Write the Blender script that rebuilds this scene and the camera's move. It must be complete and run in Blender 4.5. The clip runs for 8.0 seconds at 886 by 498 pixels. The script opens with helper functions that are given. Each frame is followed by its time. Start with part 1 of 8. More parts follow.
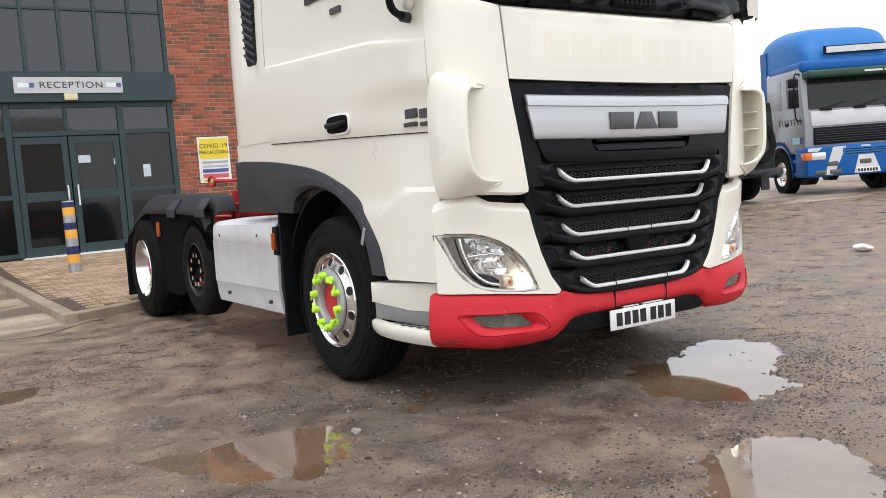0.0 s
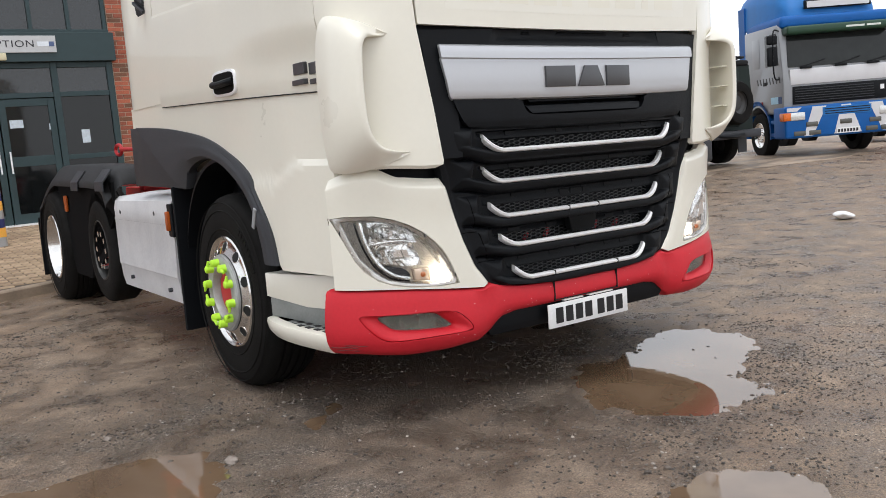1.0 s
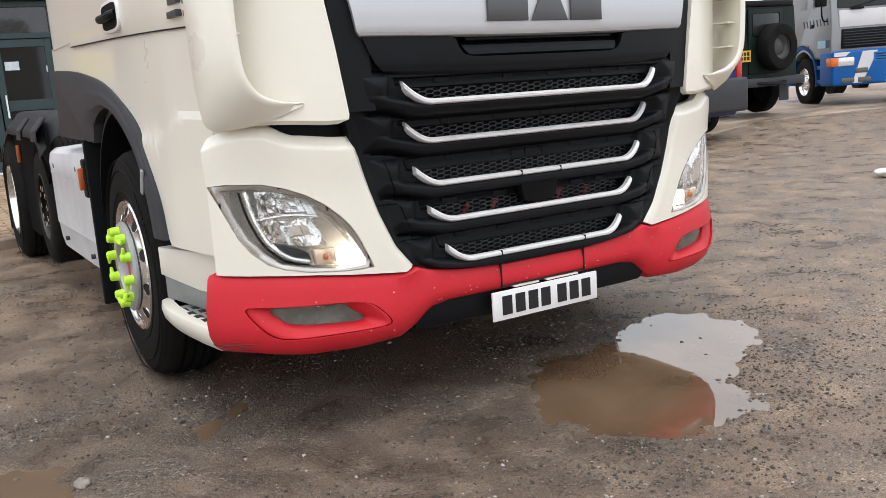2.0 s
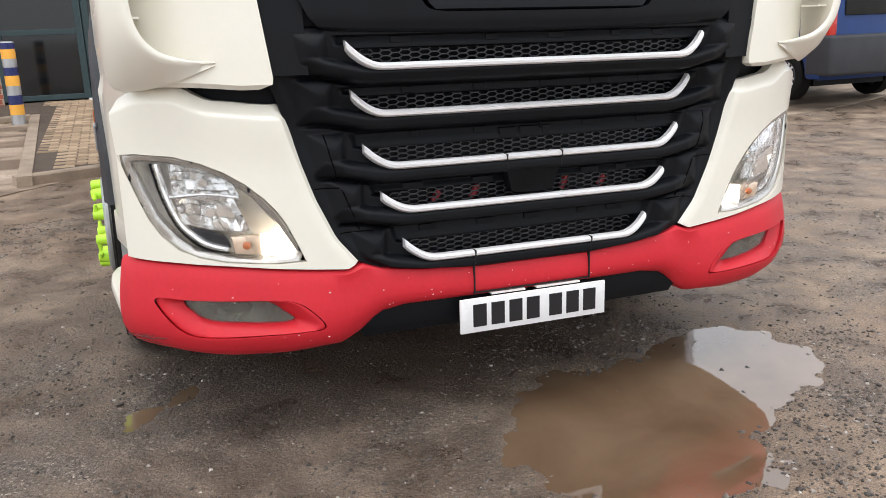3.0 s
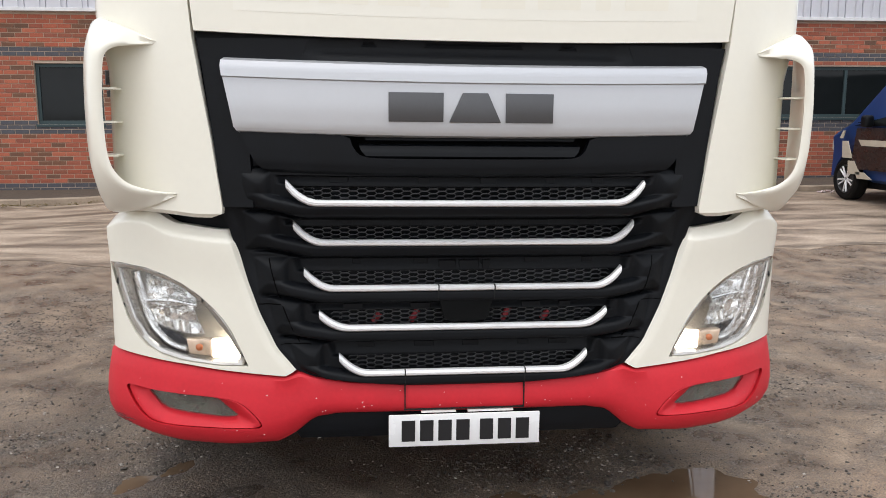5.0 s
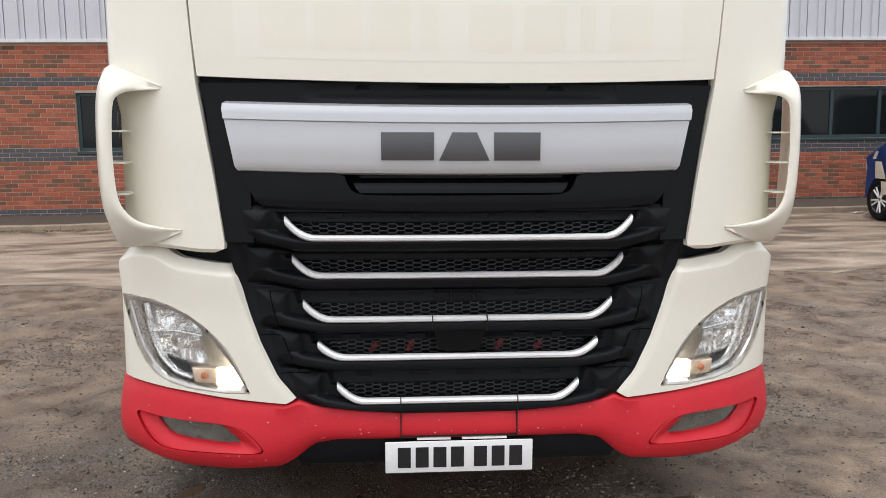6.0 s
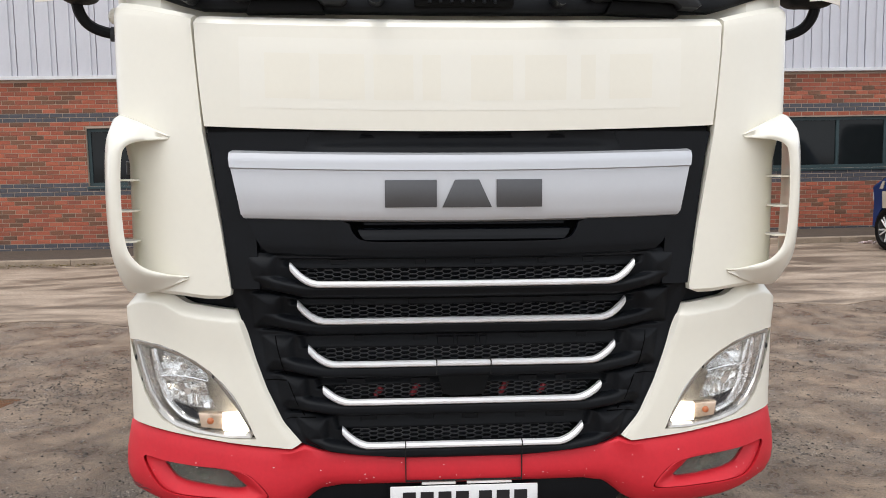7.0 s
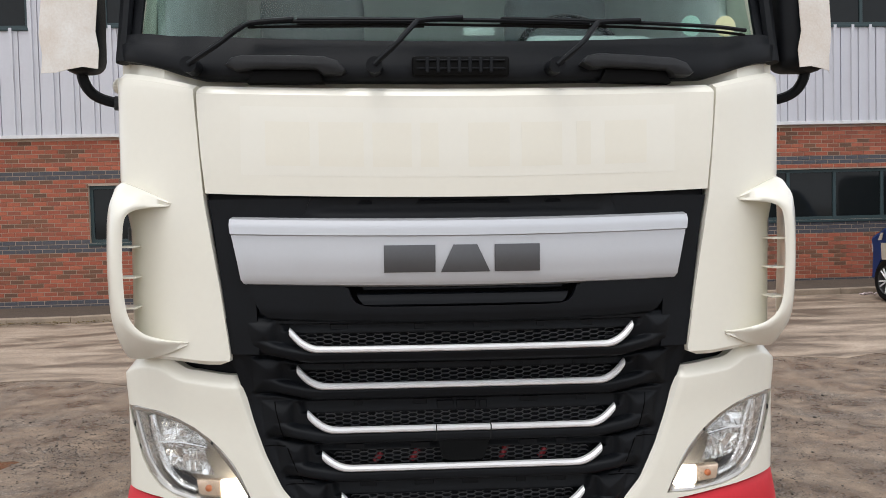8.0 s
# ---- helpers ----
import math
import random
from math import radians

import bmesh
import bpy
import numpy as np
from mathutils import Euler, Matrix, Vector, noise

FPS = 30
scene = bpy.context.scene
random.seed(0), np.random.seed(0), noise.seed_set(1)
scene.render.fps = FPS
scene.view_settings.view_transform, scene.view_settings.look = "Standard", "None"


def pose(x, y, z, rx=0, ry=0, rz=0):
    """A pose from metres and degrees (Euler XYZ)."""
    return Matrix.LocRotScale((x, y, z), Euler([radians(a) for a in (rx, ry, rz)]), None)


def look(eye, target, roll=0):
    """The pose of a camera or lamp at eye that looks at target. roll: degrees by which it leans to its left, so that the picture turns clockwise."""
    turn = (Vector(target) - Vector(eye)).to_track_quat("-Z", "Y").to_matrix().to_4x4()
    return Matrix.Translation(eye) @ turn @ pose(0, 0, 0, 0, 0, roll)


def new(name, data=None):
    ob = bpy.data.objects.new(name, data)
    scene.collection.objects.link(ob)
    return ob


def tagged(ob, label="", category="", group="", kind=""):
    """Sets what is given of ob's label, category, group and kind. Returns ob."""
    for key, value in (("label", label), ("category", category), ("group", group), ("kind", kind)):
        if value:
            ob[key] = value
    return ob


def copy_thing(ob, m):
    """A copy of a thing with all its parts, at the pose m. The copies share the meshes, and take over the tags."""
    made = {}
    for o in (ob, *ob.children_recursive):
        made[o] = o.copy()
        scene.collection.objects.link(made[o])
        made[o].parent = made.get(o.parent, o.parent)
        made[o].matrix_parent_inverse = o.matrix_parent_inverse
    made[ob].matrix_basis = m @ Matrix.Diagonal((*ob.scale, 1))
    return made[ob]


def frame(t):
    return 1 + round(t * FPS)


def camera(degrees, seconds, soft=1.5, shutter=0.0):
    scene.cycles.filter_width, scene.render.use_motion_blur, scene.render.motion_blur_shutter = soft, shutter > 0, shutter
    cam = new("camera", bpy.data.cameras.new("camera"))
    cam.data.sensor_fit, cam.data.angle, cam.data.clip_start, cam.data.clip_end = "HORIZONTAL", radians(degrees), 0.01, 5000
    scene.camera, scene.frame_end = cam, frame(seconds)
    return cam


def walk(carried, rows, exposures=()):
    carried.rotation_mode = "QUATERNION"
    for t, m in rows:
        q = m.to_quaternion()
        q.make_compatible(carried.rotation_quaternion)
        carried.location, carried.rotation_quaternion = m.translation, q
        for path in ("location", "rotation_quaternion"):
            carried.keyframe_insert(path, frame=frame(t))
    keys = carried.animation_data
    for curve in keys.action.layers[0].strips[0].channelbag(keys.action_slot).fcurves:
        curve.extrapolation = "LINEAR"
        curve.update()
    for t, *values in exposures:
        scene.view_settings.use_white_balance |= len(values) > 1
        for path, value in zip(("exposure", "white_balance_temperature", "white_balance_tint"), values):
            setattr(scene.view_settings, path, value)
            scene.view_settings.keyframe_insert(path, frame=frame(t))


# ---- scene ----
cam = camera(54.9, 8.0, 0.6)
# the truck stands with a slight cross-fall; its own axes are those of PATH
LEVEL = pose(0, 0, 0, 0, 0.7, 0)
PATH = [
    (0, (-3.582, -3.403, 1.198), (-2.479, -1.742, 1.04), -3.7),
    (0.5, (-3.255, -3.129, 1.198), (-2.119, -1.496, 0.994), -4.4),
    (1, (-2.845, -2.943, 1.209), (-1.717, -1.311, 0.961), -4.1),
    (1.5, (-2.443, -2.714, 1.19), (-1.341, -1.075, 0.872), -3.4),
    (2, (-2.048, -2.594, 1.194), (-1.017, -0.92, 0.827), -3.8),
    (2.2, (-1.865, -2.555, 1.206), (-0.878, -0.858, 0.821), -3.3),
    (3.5, (-0.881, -2.346, 1.272), (-0.402, -0.478, 0.742), -0.5),
    (4, (-0.648, -2.479, 1.314), (-0.302, -0.563, 0.855), 0.7),
    (4.5, (-0.519, -2.668, 1.387), (-0.232, -0.723, 1.019), 0.9),
    (6, (-0.271, -2.91, 1.499), (-0.126, -0.933, 1.234), 0.1),
    (6.5, (-0.259, -2.923, 1.531), (-0.126, -0.943, 1.288), -0.0),
    (7, (-0.256, -2.935, 1.559), (-0.13, -0.949, 1.361), -0.3),
    (7.5, (-0.253, -2.944, 1.581), (-0.128, -0.953, 1.445), -0.6),
    (8, (-0.25, -2.952, 1.603), (-0.124, -0.957, 1.526), -0.7),
]
walk(cam, [(t, LEVEL @ look(eye, target, roll)) for t, eye, target, roll in PATH], [(0, 0.36), (0.5, 0.26), (1, 0.15), (1.5, 0.14), (2, 0.34), (3.5, 0.48), (4.5, 0.40), (6, 0.19), (6.5, 0.23), (7, 0.27), (8, 0.14)])

# ---- sky and sun: bright overcast ----
world = bpy.data.worlds.new("sky")
scene.world = world
world.use_nodes = True
wn, wl = world.node_tree.nodes, world.node_tree.links
sky = wn.new("ShaderNodeTexSky")
sky.sky_type, sky.sun_disc = "NISHITA", False
sky.sun_elevation, sky.sun_rotation = radians(48), radians(205)
sky.dust_density, sky.ozone_density, sky.air_density = 4.0, 1.0, 1.0
veil = wn.new("ShaderNodeMix")
veil.data_type = "RGBA"
veil.inputs[0].default_value = 0.9
veil.inputs[7].default_value = (9.8, 10.15, 10.75, 1)
wl.new(sky.outputs[0], veil.inputs[6])
wl.new(veil.outputs[2], wn["Background"].inputs[0])
wn["Background"].inputs[1].default_value = 0.12
sun = new("sun", bpy.data.lights.new("sun", "SUN"))
sun.data.energy, sun.data.angle, sun.data.color = 0.8, radians(25), (1.0, 0.98, 0.95)
sun.matrix_world = look((0, 0, 20), (3.0, 6.0, 0.0))

# ---- materials ----
MATS = {}


def mat(name, base, rough=0.5, metal=0.0, vary=0.12, scale=6.0, bump=0.0, bump_scale=60.0, coat=0.0, second=None, trans=0.0, ior=1.5, emit=0.0, rand=0.0, spec=0.5, rvary=0.1):
    """A painted, moulded or worn surface: a base colour broken up at two scales, uneven gloss, fine relief."""
    if name in MATS:
        return MATS[name]
    m = bpy.data.materials.new(name)
    m.use_nodes = True
    n, l = m.node_tree.nodes, m.node_tree.links
    b = n["Principled BSDF"]
    b.inputs["Metallic"].default_value = metal
    b.inputs["Coat Weight"].default_value = coat
    b.inputs["Coat Roughness"].default_value = 0.06
    b.inputs["IOR"].default_value = ior
    b.inputs["Transmission Weight"].default_value = trans
    b.inputs["Specular IOR Level"].default_value = spec
    co = n.new("ShaderNodeTexCoord")
    big = n.new("ShaderNodeTexNoise")
    big.inputs["Scale"].default_value, big.inputs["Detail"].default_value = scale, 6
    fine = n.new("ShaderNodeTexNoise")
    fine.inputs["Scale"].default_value, fine.inputs["Detail"].default_value = scale * 14, 3
    for t in (big, fine):
        l.new(co.outputs["Object"], t.inputs["Vector"])
    both = n.new("ShaderNodeMath")
    both.operation = "ADD"
    l.new(big.outputs["Fac"], both.inputs[0])
    half = n.new("ShaderNodeMath")
    half.operation = "MULTIPLY"
    half.inputs[1].default_value = 0.5
    l.new(fine.outputs["Fac"], half.inputs[0])
    l.new(half.outputs[0], both.inputs[1])
    ramp = n.new("ShaderNodeMapRange")
    ramp.inputs["From Min"].default_value, ramp.inputs["From Max"].default_value = 0.45, 1.05
    l.new(both.outputs[0], ramp.inputs["Value"])
    mix = n.new("ShaderNodeMix")
    mix.data_type = "RGBA"
    l.new(ramp.outputs["Result"], mix.inputs[0])
    lo = second or [c * (1 - vary) for c in base]
    mix.inputs[6].default_value = (*lo, 1)
    mix.inputs[7].default_value = (*[min(1, c * (1 + (0 if second else vary))) for c in base], 1)
    colour = mix.outputs[2]
    if rand:
        info = n.new("ShaderNodeObjectInfo")
        hsv = n.new("ShaderNodeHueSaturation")
        rr = n.new("ShaderNodeMapRange")
        rr.inputs["To Min"].default_value, rr.inputs["To Max"].default_value = 1 - rand, 1 + rand
        l.new(info.outputs["Random"], rr.inputs["Value"])
        l.new(rr.outputs["Result"], hsv.inputs["Value"])
        l.new(colour, hsv.inputs["Color"])
        colour = hsv.outputs["Color"]
    l.new(colour, b.inputs["Base Color"])
    rg = n.new("ShaderNodeMapRange")
    rg.inputs["To Min"].default_value, rg.inputs["To Max"].default_value = max(0.0, rough - rvary * 0.5), min(1, rough + rvary)
    l.new(big.outputs["Fac"], rg.inputs["Value"])
    l.new(rg.outputs["Result"], b.inputs["Roughness"])
    if bump:
        bt = n.new("ShaderNodeTexNoise")
        bt.inputs["Scale"].default_value, bt.inputs["Detail"].default_value = bump_scale, 4
        l.new(co.outputs["Object"], bt.inputs["Vector"])
        bn = n.new("ShaderNodeBump")
        bn.inputs["Strength"].default_value, bn.inputs["Distance"].default_value = bump, 0.01
        l.new(bt.outputs["Fac"], bn.inputs["Height"])
        l.new(bn.outputs["Normal"], b.inputs["Normal"])
    if emit:
        b.inputs["Emission Color"].default_value = (*base, 1)
        b.inputs["Emission Strength"].default_value = emit
    MATS[name] = m
    return m


CREAM = mat("cream_paint", (0.83, 0.80, 0.70), 0.28, vary=0.02, scale=3, coat=0.5)
RED = mat("red_paint", (0.56, 0.02, 0.032), 0.5, vary=0.10, scale=5, spec=0.3)
BLACK = mat("black_plastic", (0.0042, 0.0052, 0.0070), 0.48, spec=0.19, vary=0.3, scale=7, bump=0.12, bump_scale=500)
DGREY = mat("dark_grey_plastic", (0.036, 0.038, 0.044), 0.5, spec=0.35, vary=0.2, bump=0.1, bump_scale=400)
CHROME = mat("chrome_trim", (0.9, 0.9, 0.92), 0.12, metal=1.0, vary=0.03)
SATIN = mat("satin_aluminium", (0.90, 0.90, 0.91), 0.36, metal=0.35, vary=0.03)
SILVER = mat("silver_paint", (0.54, 0.55, 0.575), 0.35, metal=0.5, vary=0.02, coat=0.3)
RUBBER = mat("tyre_rubber", (0.009, 0.0086, 0.0082), 0.75, spec=0.12, vary=0.5, scale=9, bump=0.2, bump_scale=150)
GLASS_DARK = mat("dark_glass", (0.02, 0.025, 0.025), 0.03, vary=0.1)
GREY_METAL = mat("grey_cladding", (0.6, 0.61, 0.66), 0.45, vary=0.04, metal=0.2)


# ---- building blocks ----
def poly_smooth(pts, n=4):
    """A rounded closed outline through the points."""
    p = [Vector((a, b, 0)) for a, b in pts]
    m = len(p)
    out = []
    for i in range(m):
        a, b, c, d = p[i - 1], p[i], p[(i + 1) % m], p[(i + 2) % m]
        for k in range(n):
            t = k / n
            q = 0.5 * (2 * b + (c - a) * t + (2 * a - 5 * b + 4 * c - d) * t * t + (3 * b - a - 3 * c + d) * t ** 3)
            out.append((q.x, q.y))
    return out


def finish(bm, angle=32):
    """Smooth faces with hard edges where the surface turns sharply."""
    bmesh.ops.recalc_face_normals(bm, faces=bm.faces)
    lim = radians(angle)
    for f in bm.faces:
        f.smooth = True
    for e in bm.edges:
        e.smooth = len(e.link_faces) == 2 and e.calc_face_angle(0) < lim


def part(name, bm, material, parent=None, label="", angle=32):
    """Links a bmesh as one mesh object, under a thing or a part if one is given."""
    finish(bm, angle)
    me = bpy.data.meshes.new(name)
    bm.to_mesh(me)
    bm.free()
    me.materials.append(material)
    ob = new(name, me)
    if parent is not None:
        ob.parent = parent
    if label:
        ob["label"] = label
    return ob


def thing(name, label, category, m=None, group="", kind=""):
    ob = new(name)
    ob.empty_display_size = 0.1
    if m is not None:
        ob.matrix_world = m
    return tagged(ob, label, category, group, kind)


def box(x0, x1, y0, y1, z0, z1, bevel=0.0, seg=2, bm=None, m=None):
    bm = bm or bmesh.new()
    at = Matrix.Translation(((x0 + x1) / 2, (y0 + y1) / 2, (z0 + z1) / 2)) @ Matrix.Diagonal((abs(x1 - x0), abs(y1 - y0), abs(z1 - z0), 1))
    r = bmesh.ops.create_cube(bm, size=1, matrix=(m @ at) if m is not None else at)
    if bevel:
        es = {e for v in r["verts"] for e in v.link_edges}
        bmesh.ops.bevel(bm, geom=list(es), offset=bevel, segments=seg, affect="EDGES", profile=0.5)
    return bm


def rod(a, b, r, seg=10, bm=None, r2=None):
    bm = bm or bmesh.new()
    a, b = Vector(a), Vector(b)
    q = (b - a).to_track_quat("Z", "Y").to_matrix().to_4x4()
    bmesh.ops.create_cone(bm, cap_ends=True, segments=seg, radius1=r, radius2=r if r2 is None else r2, depth=(b - a).length, matrix=Matrix.Translation((a + b) / 2) @ q)
    return bm


def tube(pts, r, seg=10, bm=None):
    """A round bar swept along a smooth line through the points."""
    bm = bm or bmesh.new()
    pts = smooth_line(pts, 6)
    rings = []
    up = Vector((0, 0, 1))
    for i, p in enumerate(pts):
        d = (pts[min(i + 1, len(pts) - 1)] - pts[max(i - 1, 0)]).normalized()
        side = d.cross(up)
        side = side.normalized() if side.length > 1e-3 else Vector((1, 0, 0))
        top = side.cross(d)
        rings.append([bm.verts.new(p + r * (math.cos(a) * side + math.sin(a) * top)) for a in (2 * math.pi * k / seg for k in range(seg))])
    for a, b in zip(rings, rings[1:]):
        for k in range(seg):
            bm.faces.new((a[k], a[(k + 1) % seg], b[(k + 1) % seg], b[k]))
    bm.faces.new(rings[0][::-1])
    bm.faces.new(rings[-1])
    return bm


def smooth_line(pts, n):
    """Catmull-Rom through the points, n steps to a span."""
    p = [Vector(q) for q in pts]
    if len(p) < 3:
        return p
    p = [2 * p[0] - p[1]] + p + [2 * p[-1] - p[-2]]
    out = []
    for i in range(1, len(p) - 2):
        for k in range(n):
            t = k / n
            a, b, c, d = p[i - 1], p[i], p[i + 1], p[i + 2]
            out.append(0.5 * (2 * b + (c - a) * t + (2 * a - 5 * b + 4 * c - d) * t * t + (3 * b - a - 3 * c + d) * t ** 3))
    return out + [p[-2]]


def grid_solid(P, back, bm=None):
    """A sheet from rows of points, with a back face moved by the vector back (or back(i, j))."""
    bm = bm or bmesh.new()
    n, m = len(P), len(P[0])
    A = [[bm.verts.new(q) for q in row] for row in P]
    B = [[bm.verts.new(Vector(q) + (back(i, j) if callable(back) else Vector(back))) for j, q in enumerate(row)] for i, row in enumerate(P)]
    for i in range(n - 1):
        for j in range(m - 1):
            bm.faces.new((A[i][j], A[i][j + 1], A[i + 1][j + 1], A[i + 1][j]))
            bm.faces.new((B[i][j], B[i + 1][j], B[i + 1][j + 1], B[i][j + 1]))
    rim = [(0, j) for j in range(m)] + [(i, m - 1) for i in range(1, n)] + [(n - 1, j) for j in range(m - 2, -1, -1)] + [(i, 0) for i in range(n - 2, 0, -1)]
    for a, b in zip(rim, rim[1:] + rim[:1]):
        bm.faces.new((A[a[0]][a[1]], B[a[0]][a[1]], B[b[0]][b[1]], A[b[0]][b[1]]))
    return bm


def prism(poly, axis, lo, hi, bm=None, bevel=0.0):
    """A polygon given in the two other axes, drawn out along axis from lo to hi."""
    bm = bm or bmesh.new()
    put = {"x": lambda a, b, c: (c, a, b), "y": lambda a, b, c: (a, c, b), "z": lambda a, b, c: (a, b, c)}[axis]
    A = [bm.verts.new(put(a, b, lo)) for a, b in poly]
    B = [bm.verts.new(put(a, b, hi)) for a, b in poly]
    fs = [bm.faces.new(A), bm.faces.new(B[::-1])]
    for i in range(len(poly)):
        j = (i + 1) % len(poly)
        fs.append(bm.faces.new((A[i], B[i], B[j], A[j])))
    bmesh.ops.recalc_face_normals(bm, faces=fs)
    if bevel:
        bmesh.ops.bevel(bm, geom=[e for f in fs[:2] for e in f.edges], offset=bevel, segments=2, affect="EDGES", profile=0.5)
    return bm


def lathe(profile, seg=48, bm=None, m=None):
    """Turns (radius, x) pairs round the x axis."""
    bm = bm or bmesh.new()
    rings = []
    for r, x in profile:
        ring = []
        for k in range(seg):
            a = 2 * math.pi * k / seg
            v = Vector((x, r * math.cos(a), r * math.sin(a)))
            ring.append(bm.verts.new(m @ v if m is not None else v))
        rings.append(ring)
    for a, b in zip(rings, rings[1:]):
        for k in range(seg):
            bm.faces.new((a[k], a[(k + 1) % seg], b[(k + 1) % seg], b[k]))
    return bm


def cut(ob, bm):
    """Takes the solid bm out of ob's mesh."""
    bmesh.ops.recalc_face_normals(bm, faces=bm.faces)
    me = bpy.data.meshes.new("cutter")
    bm.to_mesh(me)
    bm.free()
    knife = new("cutter", me)
    mod = ob.modifiers.new("cut", "BOOLEAN")
    mod.operation, mod.object, mod.solver = "DIFFERENCE", knife, "EXACT"
    keep, world_m = ob.parent, ob.matrix_world.copy()
    ob.parent = None
    ob.matrix_world = Matrix.Identity(4)
    bpy.context.view_layer.update()
    done = bpy.data.meshes.new_from_object(ob.evaluated_get(bpy.context.evaluated_depsgraph_get()))
    ob.modifiers.clear()
    old, ob.data = ob.data, done
    done.name = old.name
    bpy.data.meshes.remove(old)
    bpy.data.objects.remove(knife)
    b = bmesh.new()
    b.from_mesh(done)
    finish(b)
    b.to_mesh(done)
    b.free()
    ob.parent = keep
    return ob


def lerp(a, b, t):
    return a + (b - a) * t


def step01(a, b, x):
    t = min(1.0, max(0.0, (x - a) / (b - a)))
    return t * t * (3 - 2 * t)


def table(xs, ys):
    """A lookup that runs straight from entry to entry."""
    return lambda x: float(np.interp(x, xs, ys))


def both_sides(make):
    """Calls make(-1) and make(1)."""
    return [make(s) for s in (-1, 1)]


# ---- ground ----
def node_mat(name):
    m = bpy.data.materials.new(name)
    m.use_nodes = True
    n, l = m.node_tree.nodes, m.node_tree.links
    return m, n, l, n["Principled BSDF"]


def noise_node(n, l, co, scale, detail=6, rough=0.6, distort=0.0):
    t = n.new("ShaderNodeTexNoise")
    t.inputs["Scale"].default_value, t.inputs["Detail"].default_value, t.inputs["Roughness"].default_value, t.inputs["Distortion"].default_value = scale, detail, rough, distort
    l.new(co, t.inputs["Vector"])
    return t.outputs["Fac"]


def ramp_node(n, l, fac, stops):
    r = n.new("ShaderNodeValToRGB")
    e = r.color_ramp.elements
    while len(e) < len(stops):
        e.new(0.5)
    for k, (p, c) in zip(e, stops):
        k.position = p
        k.color = (*c, 1) if len(c) == 3 else c
    l.new(fac, r.inputs[0])
    return r.outputs[0]


def mix_node(n, l, fac, a, b, mode="MIX"):
    m = n.new("ShaderNodeMix")
    m.data_type, m.blend_type = "RGBA", mode
    for s, v in ((0, fac), (6, a), (7, b)):
        if hasattr(v, "is_linked"):
            l.new(v, m.inputs[s])
        else:
            m.inputs[s].default_value = v
    return m.outputs[2]


